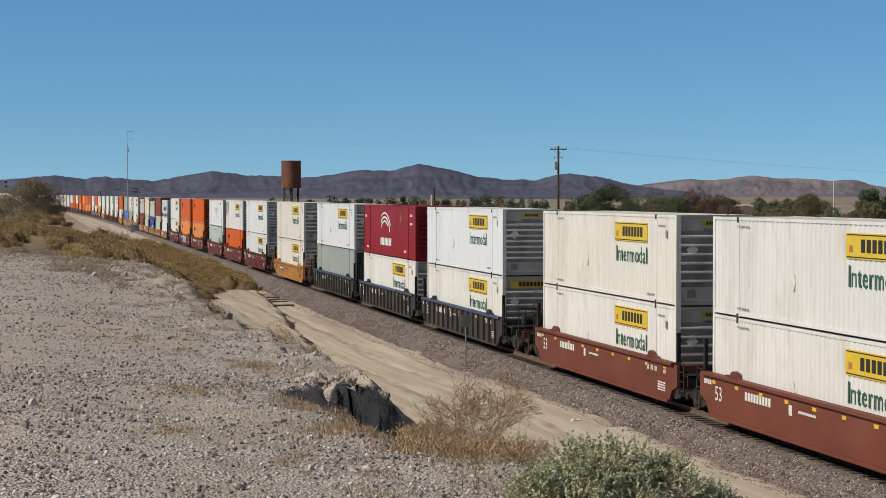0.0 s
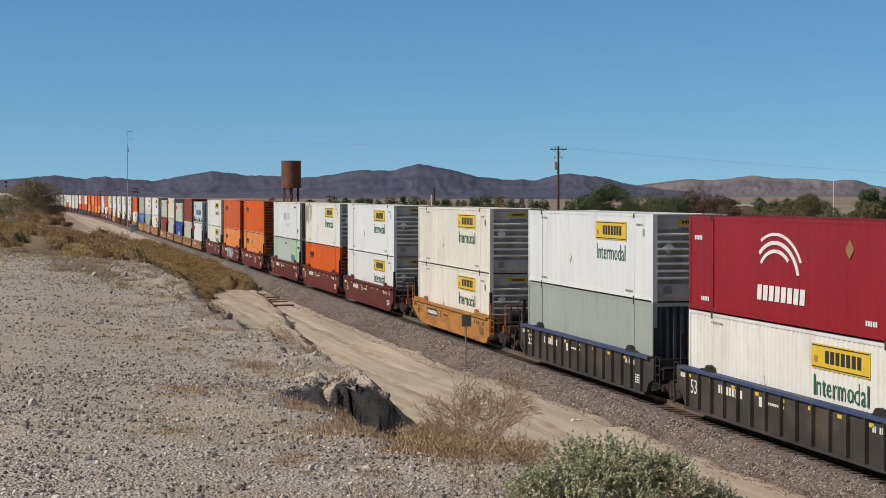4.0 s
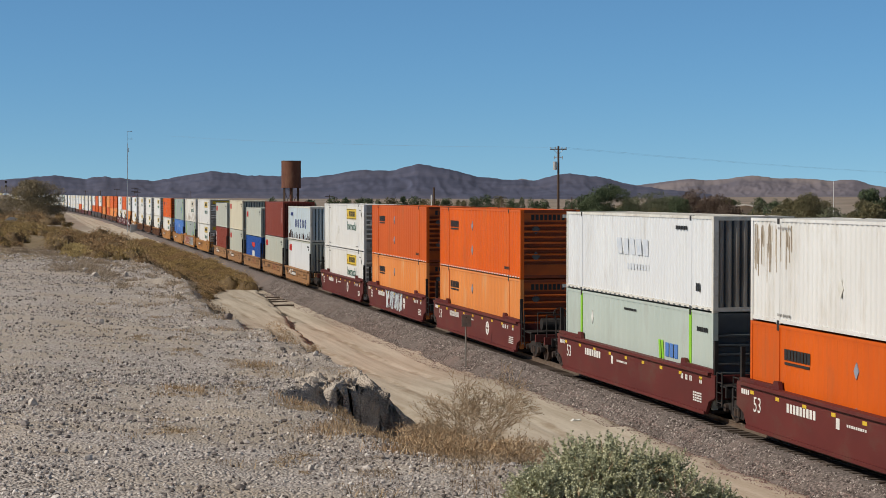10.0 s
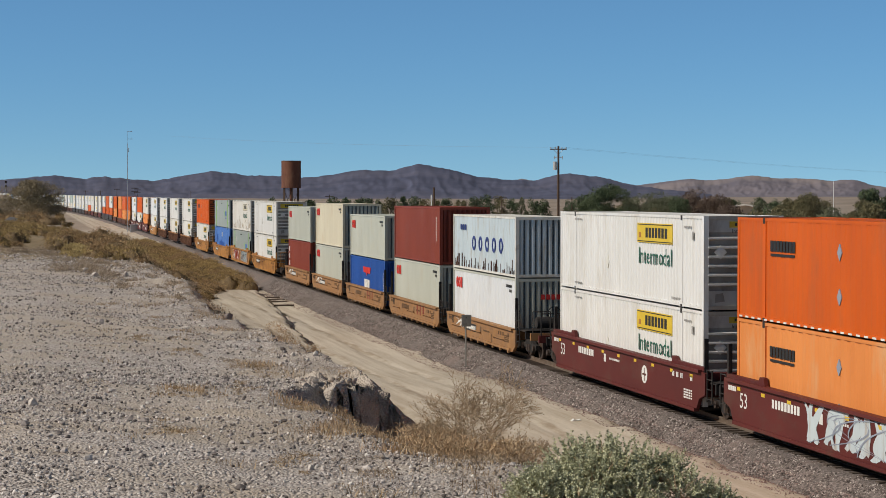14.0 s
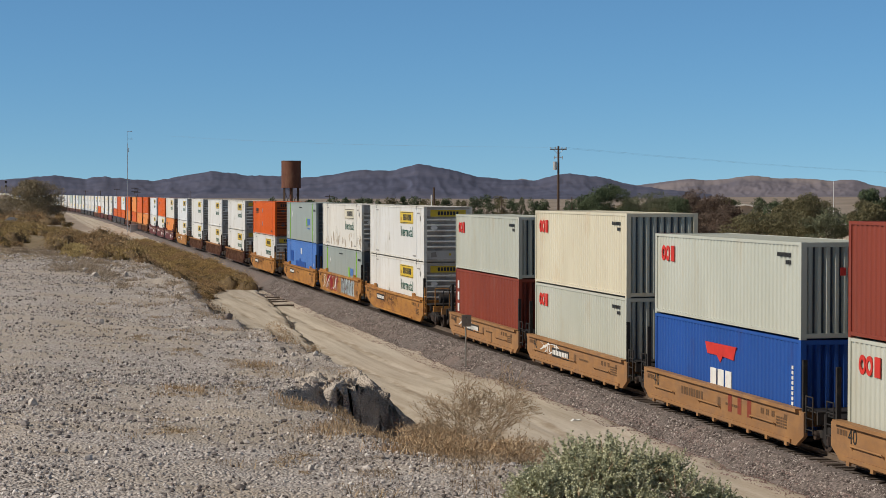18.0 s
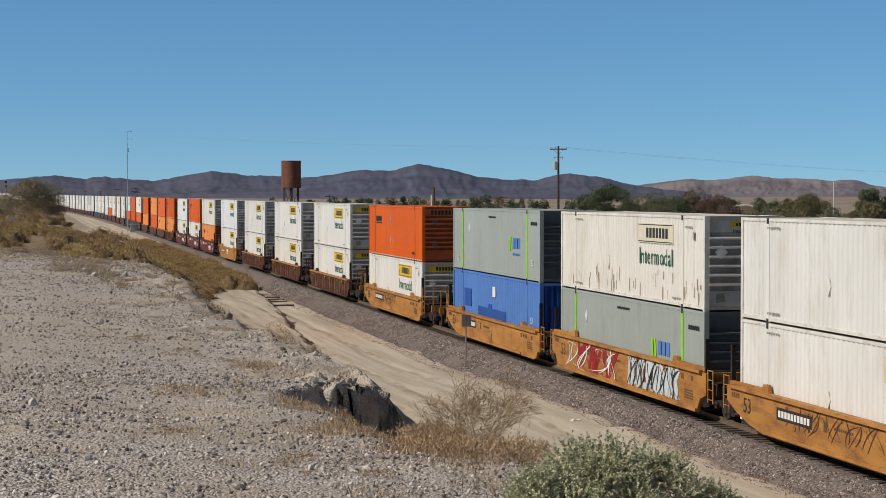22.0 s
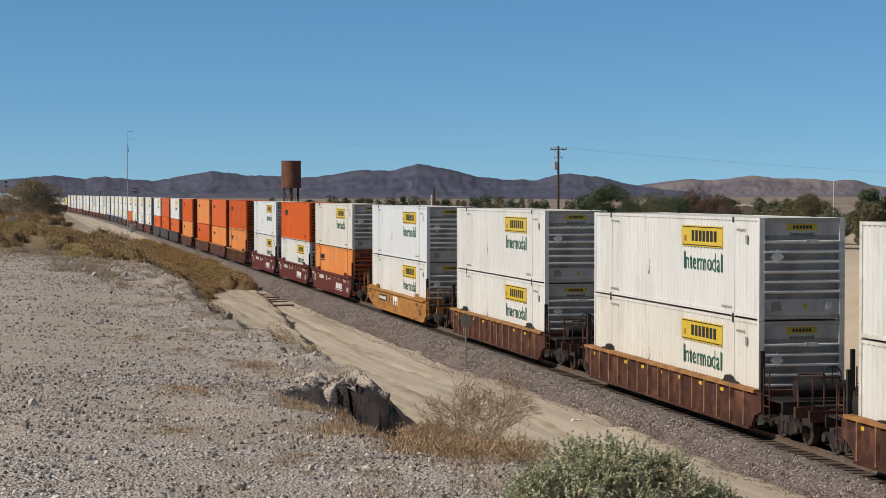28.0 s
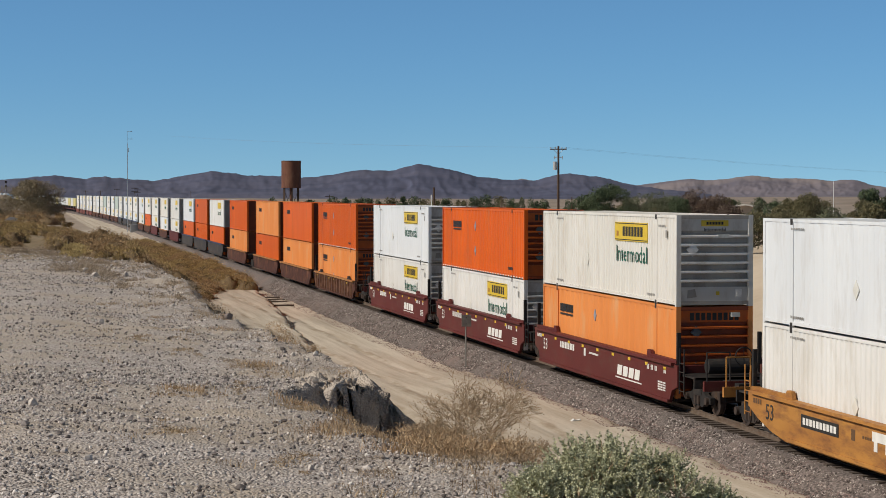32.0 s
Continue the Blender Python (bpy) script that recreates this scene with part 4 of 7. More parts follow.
def well_car(label, length, front, rear, style, body, chord, deco="", size=53, lite=False):
    """One well of a double-stack car; front and rear: 'A' joined over a shared truck, 'C' a coupler end."""
    hl = length / 2
    c = empty("well_car", label, "well car", "well cars of the train")
    half = {"A": 1.6, "C": 3.52}
    T = 1.08 if style == "plain40" else 1.29 if body == "rust" else 1.26 if style == "bowed" else 1.43
    metal = {"car_yellow": "car_yellow", "rust": "rust"}.get(body, "black")
    for sx in (-1, 1):
        a, b = sx * 1.36, sx * 1.47
        side = part("side_sill", Mesh().prism(side_ring(hl, style, T), "x", min(a, b), max(a, b)), M[body], c)
        lo = hl - 2.3 if style == "bowed" else hl - 0.2
        part("bottom_chord", Mesh().box(min(a, sx * 1.52), max(a, sx * 1.56), -lo, lo, 0.14, 0.24), M[body], c)
        part("top_chord", Mesh().box(min(a - sx * 0.03, sx * 1.58), max(a - sx * 0.03, sx * 1.58), -hl - 0.3, hl + 0.3, T - 0.07, T + 0.025), M[chord], c)
        if lite:
            continue
        if style == "ribbed":
            n = 15 if size == 53 else 11
            for i in range(n):
                y = -hl + 0.5 + i * (2 * hl - 1.0) / (n - 1)
                part("rib", Mesh().prism([(b, y - 0.055), (sx * 1.575, y - 0.04), (sx * 1.575, y + 0.04), (b, y + 0.055)], "z", 0.24, T - 0.06), M["rust_rib" if chord == "rust_chord" else body], side)
        elif style == "plain40":
            for i in range(9):
                y = -hl + 0.5 + i * (2 * hl - 1.0) / 8
                part("foot", Mesh().box(min(b - sx * 0.02, sx * 1.52), max(b - sx * 0.02, sx * 1.52), y - 0.09, y + 0.09, 0.03, 0.14), M[body], side)
            for y in (-hl + 2.2, 0.4, hl - 1.6):
                part("hand_rail", Mesh().bar((sx * 1.54, y - 0.9, 0.55), (sx * 1.54, y + 0.9, 0.55), 0.022).bar((sx * 1.54, y - 0.9, 0.55), (sx * 1.46, y - 0.9, 0.45), 0.02)
                     .bar((sx * 1.54, y + 0.9, 0.55), (sx * 1.46, y + 0.9, 0.45), 0.02), M[body], side)
        # container guides
        for sy in ((-1, 1) if size == 53 else ()):
            e = hl + 0.45
            low_g = [(e, T), (e, T + 0.12), (e - 2.5, T + 0.13), (e - 2.6, T + 0.25), (e - 2.9, T + 0.25), (e - 3.0, T)]
            short = [(e - 1.8, T), (e - 1.9, T + 0.07), (e - 2.3, T + 0.09), (e - 2.42, T + 0.20), (e - 2.6, T + 0.23), (e - 2.78, T + 0.20), (e - 2.9, T + 0.07), (e - 3.1, T)]
            ring = [(sy * u, v) for u, v in (short if body in ("brick_red", "car_black", "rust") else low_g)]
            part("guide", Mesh().prism(ring, "x", min(sx * 1.33, sx * 1.45), max(sx * 1.33, sx * 1.45)), M["black" if style == "ribbed" else body], c)
    part("well_floor", Mesh().box(-1.3, 1.3, -hl + 0.1, hl - 0.1, 0.17, 0.26), M["black"], c)
    for k in range(0 if lite else 4):
        y = -hl + 1.2 + k * (2 * hl - 2.4) / 3
        part("cross_tie", Mesh().box(-1.36, 1.36, y - 0.2, y + 0.2, 0.13, 0.285), M["black"], c)
    for sy, kind in ((-1, front), (1, rear)):
        e = hl + 0.62
        g = half[kind]
        part("bulkhead", Mesh().box(-1.36, 1.36, min(sy * (hl + 0.12), sy * (hl + 0.30)), max(sy * (hl + 0.12), sy * (hl + 0.30)), 0.62, min(1.36, T)), M[body], c)
        part("draft_beam", Mesh().box(-0.42, 0.42, min(sy * hl, sy * (hl + g - 0.25)), max(sy * hl, sy * (hl + g - 0.25)), 0.62, 1.04), M["black"], c)
        part("end_platform", Mesh().box(-1.3, 1.3, min(sy * (hl + 0.3), sy * (hl + min(g - 0.3, 1.9))), max(sy * (hl + 0.3), sy * (hl + min(g - 0.3, 1.9))), 1.06, 1.12)
             .box(-1.36, 1.36, min(sy * (hl + min(g - 0.3, 1.9)), sy * (hl + min(g - 0.3, 1.9) - 0.08)), max(sy * (hl + min(g - 0.3, 1.9)), sy * (hl + min(g - 0.3, 1.9) - 0.08)), 0.78, 1.12),
             M["black"], c)
        if lite:
            if kind == "C" or sy < 0:
                part("truck", Mesh().box(-1.0, 1.0, sy * (hl + 1.5) - 1.1, sy * (hl + 1.5) + 1.1, 0.02, 0.62), M["black"], c)
            continue
        for sx in (-1, 1):
            yy = sy * (hl + 0.42)
            part("upright", Mesh().box(min(sx * 1.30, sx * 1.42), max(sx * 1.30, sx * 1.42), yy - 0.05, yy + 0.05, 1.0, 2.42), M["black"], c)
            lad = Mesh()
            for q in (-0.22, 0.22):
                lad.bar((sx * 1.40, yy + sy * 0.42 + q, 0.5), (sx * 1.40, yy + sy * 0.42 + q, 1.95 if kind == "C" else 1.5), 0.022)
            for z in (0.6, 0.9, 1.2, 1.48):
                lad.bar((sx * 1.40, yy + sy * 0.42 - 0.22, z), (sx * 1.40, yy + sy * 0.42 + 0.22, z), 0.018)
            part("ladder", lad, M[metal], c)
        if kind == "C":
            part("coupler", Mesh().box(-0.12, 0.12, min(sy * (hl + g - 0.9), sy * (hl + g)), max(sy * (hl + g - 0.9), sy * (hl + g)), 0.72, 0.95)
                 .box(-0.2, 0.2, min(sy * (hl + g - 0.22), sy * (hl + g + 0.06)), max(sy * (hl + g - 0.22), sy * (hl + g + 0.06)), 0.68, 0.98), M["wheel"], c)
            part("end_sill", Mesh().box(-1.4, 1.4, min(sy * (hl + g - 0.75), sy * (hl + g - 0.62)), max(sy * (hl + g - 0.75), sy * (hl + g - 0.62)), 0.80, 1.10), M[body], c)
            ye = sy * (hl + g - 0.68)
            for xa, xb in ((-1.3, -0.55), (0.55, 1.3)):
                part("end_rail", Mesh().bar((xa, ye, 1.1), (xa, ye, 1.98), 0.024).bar((xb, ye, 1.1), (xb, ye, 1.98), 0.024).bar((xa, ye, 1.98), (xb, ye, 1.98), 0.024), M[metal], c)
            if sy > 0:
                wheel = Mesh()
                for k in range(16):
                    a0, a1 = 2 * math.pi * k / 16, 2 * math.pi * (k + 1) / 16
                    wheel.bar((-0.75 + 0.27 * math.cos(a0), ye, 2.0 + 0.27 * math.sin(a0)), (-0.75 + 0.27 * math.cos(a1), ye, 2.0 + 0.27 * math.sin(a1)), 0.02, 5)
                for k in range(4):
                    a0 = math.pi * k / 2
                    wheel.bar((-0.75, ye, 2.0), (-0.75 + 0.27 * math.cos(a0), ye, 2.0 + 0.27 * math.sin(a0)), 0.014, 4)
                part("brake_wheel", wheel, M["black"], c)
            part("air_tank", Mesh().disc("x", sy * (hl + 1.35), 1.42, -0.75, 0.85, 0.24), M["black"], c, smooth=False)
        # trucks: at a shared joint the car behind carries it
        if kind == "C":
            truck(c, sy * (hl + 1.5))
        elif sy < 0:
            truck(c, -(hl + 1.6))
    if not lite:
        mark_car(c, deco, hl, size, T)
    return c


def truck(c, y):
    t = part("truck", Mesh().box(-1.0, 1.0, y - 0.2, y + 0.2, 0.36, 0.62), M["black"], c, "black two-axle truck")
    for sx in (-1, 1):
        ring = [(y - 1.12, 0.36), (y - 1.12, 0.56), (y - 0.62, 0.60), (y - 0.4, 0.74), (y + 0.4, 0.74), (y + 0.62, 0.60), (y + 1.12, 0.56), (y + 1.12, 0.36), (y + 0.7, 0.40),
                (y + 0.42, 0.22), (y - 0.42, 0.22), (y - 0.7, 0.40)]
        part("side_frame", Mesh().prism(ring, "x", min(sx * 0.94, sx * 1.10), max(sx * 0.94, sx * 1.10)), M["black"], t)
        part("spring_set", Mesh().disc("z", sx * 1.12, y - 0.13, 0.28, 0.55, 0.07, 8).disc("z", sx * 1.12, y + 0.13, 0.28, 0.55, 0.07, 8), M["wheel"], t)
        for q in (-0.89, 0.89):
            part("bearing", Mesh().disc("x", y + q, 0.445, min(sx * 1.08, sx * 1.19), max(sx * 1.08, sx * 1.19), 0.12, 10), M["wheel"], t)
    for q in (-0.89, 0.89):
        wsm = proto_store.get("wheelset")
        if wsm is None:
            m = Mesh().disc("x", 0, 0, -0.95, 0.95, 0.075, 10)
            for sx in (-1, 1):
                m.disc("x", 0, 0, min(sx * 0.70, sx * 0.84), max(sx * 0.70, sx * 0.84), 0.445, 24).disc("x", 0, 0, min(sx * 0.675, sx * 0.70), max(sx * 0.675, sx * 0.70), 0.475, 24)
                m.disc("x", 0, 0, min(sx * 0.84, sx * 0.87), max(sx * 0.84, sx * 0.87), 0.15, 12)
                m.box(min(sx * 0.84, sx * 0.85), max(sx * 0.84, sx * 0.85), -0.03, 0.03, 0.2, 0.36)
            wsm = proto_store["wheelset"] = m.mesh("wheelset", M["wheel"])
        part("wheelset", wsm, None, c).matrix_basis = pose(0, y + q, 0.445)


def blobs(rnd, y0, y1, z0, z1, x, n, size, thick):
    """Sprayed jagged letters: slanting strokes that swell and taper."""
    m = Mesh()
    cells = max(1, n // 5)
    w = (y1 - y0) / cells
    for i in range(n):
        yc = y0 + w * (i % cells + 0.5)
        pts = [(yc + rnd.uniform(-0.62, 0.62) * w, rnd.uniform(z0, z1)) for _ in range(3)]
        pts[0] = (pts[0][0], rnd.choice((z0, z0 + 0.1)))
        pts[2] = (pts[2][0], rnd.choice((z1, z1 - 0.12)))
        x -= 0.0004
        prev = None
        for j in range(9):
            t = j / 8
            py_, pz_ = [(1 - t) ** 2 * pts[0][k] + 2 * t * (1 - t) * pts[1][k] + t * t * pts[2][k] for k in (0, 1)]
            k = thick * (0.35 + math.sin(math.pi * (0.1 + 0.8 * t))) * 0.5
            lo, hi = (py_ - k, min(max(pz_ - k * 0.4, z0), z1)), (py_ + k, min(max(pz_ + k * 0.4, z0), z1))
            if prev:
                o = len(m.v)
                m.v += [(x, *prev[0]), (x, *prev[1]), (x, *hi), (x, *lo)]
                m.f.append((o, o + 1, o + 2, o + 3))
            prev = (lo, hi)
    return m


def mark_car(c, deco, hl, size, T):
    x = -1.472
    dz = T - 1.43
    if "stripes" in deco:
        n = 9 if size == 53 else 6
        for i in range(n):
            y = -hl + 0.6 + i * (2 * hl - 1.2) / (n - 1)
            part("reflector", Mesh().box(x - 0.006, x + 0.01, y - 0.13, y + 0.13, T - 0.28, T - 0.18), M["plate"], c, "yellow reflective tape")
    pale = "car_mark" if "dark" in deco else "white_letters"
    if "bare" in deco:
        return
    if size == 53:
        part("number", numbers_53 if pale == "white_letters" else numbers_53_dark, None, c, "painted size number").matrix_basis = pose(x - 0.005, hl - 1.0, 0.86 + dz * 0.6)
    else:
        part("number", numbers_40, None, c, "painted size number").matrix_basis = pose(x - 0.005, hl - 0.7, 0.76)
    if "board" in deco:
        p = part("number_board", Mesh().box(x - 0.008, x + 0.01, hl - 5.6, hl - 3.2, 0.82 + dz, 1.16 + dz), M["plate_dark"], c, "black board with white number-sized bars")
        part("lettering", bars_side(10, hl - 5.5, hl - 3.3, 0.90 + dz, 1.08 + dz, x - 0.008), M["white_letters"], p)
    else:
        part("lettering", bars_side(9, hl - 5.1, hl - 3.1, 0.92 + dz, 1.16 + dz, x, 0.3), M[pale], c, "number-sized bars")
    part("lettering", bars_side(1, hl - 6.6, hl - 6.35, 0.86 + dz, 1.14 + dz, x, 0.1), M[pale], c)
    part("lettering", bars_side(9, hl - 8.2, hl - 7.0, 0.98 + dz, 1.05 + dz, x, 0.3), M[pale], c)
    m = Mesh()
    for y in (-hl + 2.3, -hl + 1.9, -hl + 1.5, -hl + 0.6):
        q = bars_side(2, y - 0.12, y + 0.12, 1.04 + dz, 1.20 + dz, x, 0.3)
        m.add(q.v, q.f)
    for z in (0.46, 0.54, 0.62, 0.70):
        q = bars_side(5, -hl + 0.5, -hl + 1.3, z, z + 0.05, x, 0.25)
        m.add(q.v, q.f)
    part("lettering", m, M[pale], c)
    part("lettering", bars_side(4, hl - 0.4, hl + 0.25, 1.10 + dz, 1.24 + dz, x, 0.3), M[pale], c)
    if "disc" in deco:
        part("emblem", Mesh().disc("x", -hl + 5.2, 0.82, x - 0.006, x + 0.01, 0.30, 20), M["white_letters"], c, "round white emblem")
        part("emblem", Mesh().box(x - 0.012, x, -hl + 5.0, -hl + 5.4, 0.79, 0.85).box(x - 0.012, x, -hl + 5.17, -hl + 5.23, 0.6, 1.04), M["maroon"], c)
    if "word" in deco:
        part("logo_shape", bars_side(4, -4.9, -2.3, 0.55, 0.90, x, 0.2, -0.1), M["white_letters"], c, "white slanted company letter shapes")
        part("logo_shape", bars_side(1, -5.1, -2.2, 0.44, 0.48, x, 0.0), M["white_letters"], c)
    if "three" in deco:
        part("logo_shape", bars_side(3, -3.2, -0.9, 0.46 if size == 40 else 0.55, T - 0.10, x, 0.62), M["oxide"], c, "rust-red company letter shapes")
    if "badge" in deco:
        m = Mesh().box(x - 0.008, x + 0.01, -0.9, 0.5, 0.82, 1.06)
        for y in (-0.8, -0.35, 0.3):
            m.box(x - 0.008, x + 0.01, y - 0.1, y + 0.1, 0.58, 0.82)
        part("logo_shape", m, M["white_letters"], c, "white company emblem shape")
    rnd = random.Random(len(deco) * 7 + size)
    if "tag_white" in deco:
        part("graffiti", blobs(rnd, -2.5, 2.6, 0.3, min(T - 0.07, 1.36), x - 0.003, 20, 0.42, 0.24), M["ice_blue"], c, "pale blue-white sprayed graffiti")
        part("graffiti", blobs(rnd, -2.5, 2.6, 0.3, min(T - 0.07, 1.36), x - 0.018, 9, 0.36, 0.05), M["grey_letters"], c)
    if "tag_colour" in deco:
        part("graffiti", blobs(rnd, 0.2, 5.2, 0.3, min(T - 0.07, 1.36), x - 0.003, 18, 0.42, 0.26), M["crimson"], c, "dark red and white sprayed graffiti")
        part("graffiti", blobs(rnd, 0.4, 6.5, 0.3, min(T - 0.07, 1.36), x - 0.016, 14, 0.38, 0.06), M["white_letters"], c)
        part("graffiti", blobs(rnd, -6.2, -1.0, 0.3, min(T - 0.07, 1.36), x - 0.003, 34, 0.42, 0.30), M["ice_blue"], c, "pale blue and black sprayed graffiti")
        part("graffiti", blobs(rnd, -6.2, -1.0, 0.3, min(T - 0.07, 1.36), x - 0.02, 26, 0.36, 0.05), M["plate_dark"], c)
    if "tag_scrawl" in deco:
        part("graffiti", blobs(rnd, -2.0, 4.2, 0.45, 1.2, x - 0.003, 26, 0.28, 0.035), M["rust"], c, "thin brown sprayed scrawl")
    if "tag_small" in deco:
        part("graffiti", blobs(rnd, hl - 4.4, hl - 1.4, 0.5, min(T - 0.05, 1.36), x - 0.003, 14, 0.22, 0.09), M["white_letters"], c, "white sprayed scrawl")


INTERMODAL, INTERMODAL_END = words("Intermodal", 0.80), end_words("Intermodal", 0.17)
INTERMODAL.transform(Matrix.Diagonal((1, 0.98, 1, 1)))
INTERMODAL.materials.append(M["green_letters"])
INTERMODAL_END.materials.append(M["plate_dark"])
numbers_53, numbers_53_dark, numbers_40 = words("53", 0.62), words("53", 0.62), words("40", 0.55)
numbers_53.materials.append(M["white_letters"])
numbers_53_dark.materials.append(M["plate_dark"])
numbers_40.materials.append(M["plate_dark"])

BOXES = {  # kind: label, length, height, wall, rail, end, folds, ends, marks, posts
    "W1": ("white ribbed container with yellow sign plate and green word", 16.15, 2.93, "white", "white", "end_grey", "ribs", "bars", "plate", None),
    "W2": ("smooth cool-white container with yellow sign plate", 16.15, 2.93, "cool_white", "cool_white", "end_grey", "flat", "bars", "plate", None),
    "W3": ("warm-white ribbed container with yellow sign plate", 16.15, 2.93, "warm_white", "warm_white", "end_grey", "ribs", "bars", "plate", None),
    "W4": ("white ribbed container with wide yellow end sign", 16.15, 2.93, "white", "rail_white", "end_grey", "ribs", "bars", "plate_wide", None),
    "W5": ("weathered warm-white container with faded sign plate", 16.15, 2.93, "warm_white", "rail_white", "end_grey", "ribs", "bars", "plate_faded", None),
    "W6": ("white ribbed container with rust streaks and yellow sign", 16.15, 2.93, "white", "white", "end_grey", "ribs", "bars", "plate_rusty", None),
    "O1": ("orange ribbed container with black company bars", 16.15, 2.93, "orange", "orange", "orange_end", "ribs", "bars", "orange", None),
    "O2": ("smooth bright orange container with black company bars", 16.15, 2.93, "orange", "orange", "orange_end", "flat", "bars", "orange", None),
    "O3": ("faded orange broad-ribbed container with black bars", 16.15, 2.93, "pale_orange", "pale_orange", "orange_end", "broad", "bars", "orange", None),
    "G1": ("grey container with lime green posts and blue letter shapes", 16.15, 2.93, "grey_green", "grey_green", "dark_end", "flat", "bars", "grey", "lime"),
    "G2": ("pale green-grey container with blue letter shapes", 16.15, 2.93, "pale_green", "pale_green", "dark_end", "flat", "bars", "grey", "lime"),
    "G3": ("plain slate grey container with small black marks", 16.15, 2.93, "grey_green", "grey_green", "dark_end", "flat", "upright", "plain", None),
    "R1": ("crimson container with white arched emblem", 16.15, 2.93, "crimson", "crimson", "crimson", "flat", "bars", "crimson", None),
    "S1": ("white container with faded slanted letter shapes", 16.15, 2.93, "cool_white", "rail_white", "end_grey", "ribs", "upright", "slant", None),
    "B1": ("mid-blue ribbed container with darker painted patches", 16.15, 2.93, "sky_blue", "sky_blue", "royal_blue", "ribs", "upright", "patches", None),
    "C1": ("ice-blue rusty container with navy letter shapes", 12.19, 2.62, "ice_blue", "rail_white", "ice_blue", "iso", "upright", "spaced", None),
    "C2": ("white container with red letter shapes", 12.19, 2.93, "cool_white", "ocean_grey", "ocean_grey", "iso", "upright", "rings", None),
    "C3": ("pale grey container with red letter shapes", 12.19, 2.93, "ocean_grey", "ocean_grey", "ocean_grey", "iso", "upright", "rings", None),
    "C4": ("low pale grey container with red letter shapes", 12.19, 2.62, "ocean_grey", "ocean_grey", "ocean_grey", "iso", "upright", "rings", None),
    "C5": ("cream high container with red letter shapes", 12.19, 2.93, "cream", "cream", "ocean_grey", "iso", "upright", "rings", None),
    "C6": ("oxide red container with small white marks", 12.19, 2.93, "oxide", "oxide", "oxide", "iso", "upright", "marks", None),
    "C7": ("oxide red container with tall white stencil marks", 12.19, 2.93, "oxide", "oxide", "oxide", "iso", "upright", "stencil", None),
    "C8": ("royal blue container with red emblem", 12.19, 2.62, "royal_blue", "royal_blue", "royal_blue", "iso", "upright", "shield", None),
}
CARS = {  # kind: label, style, body, chord, marks
    "red": ("brick-red smooth-sided well car", "smooth", "brick_red", "brick_red", "stripes"),
    "blue": ("dusty black ribbed well car with blue top chord", "ribbed", "car_black", "car_blue", "stripes"),
    "yellow": ("weathered yellow well car with bowed bottom", "bowed", "car_yellow", "car_yellow", "dark board"),
    "yellow_scrawl": ("weathered yellow well car with thin scrawl", "bowed", "car_yellow", "car_yellow", "dark board tag_scrawl"),
    "yellow_badge": ("bright yellow well car with white emblem shape", "bowed", "car_yellow", "car_yellow", "dark board badge"),
    "yellow_tag": ("weathered yellow well car covered in graffiti", "smooth", "car_yellow", "car_yellow", "dark three tag_colour"),
    "maroon": ("maroon smooth-sided well car", "smooth", "maroon", "maroon", "stripes"),
    "maroon_disc": ("maroon well car with round white emblem", "smooth", "maroon", "maroon", "stripes disc"),
    "maroon_tag": ("maroon well car with pale sprayed graffiti", "smooth", "maroon", "maroon", "stripes disc tag_white"),
    "maroon_word": ("maroon well car with white letter shapes", "smooth", "maroon", "maroon", "stripes word"),
    "rust": ("rusty brown ribbed well car with worn yellow chord", "ribbed", "rust", "rust_chord", "stripes bare"),
    "tan": ("weathered tan short well car with rust-red letter shapes", "plain40", "car_tan", "car_tan", "dark three"),
    "tan_tag": ("weathered tan short well car with white scrawl", "plain40", "car_tan", "car_tan", "dark board tag_small"),
}
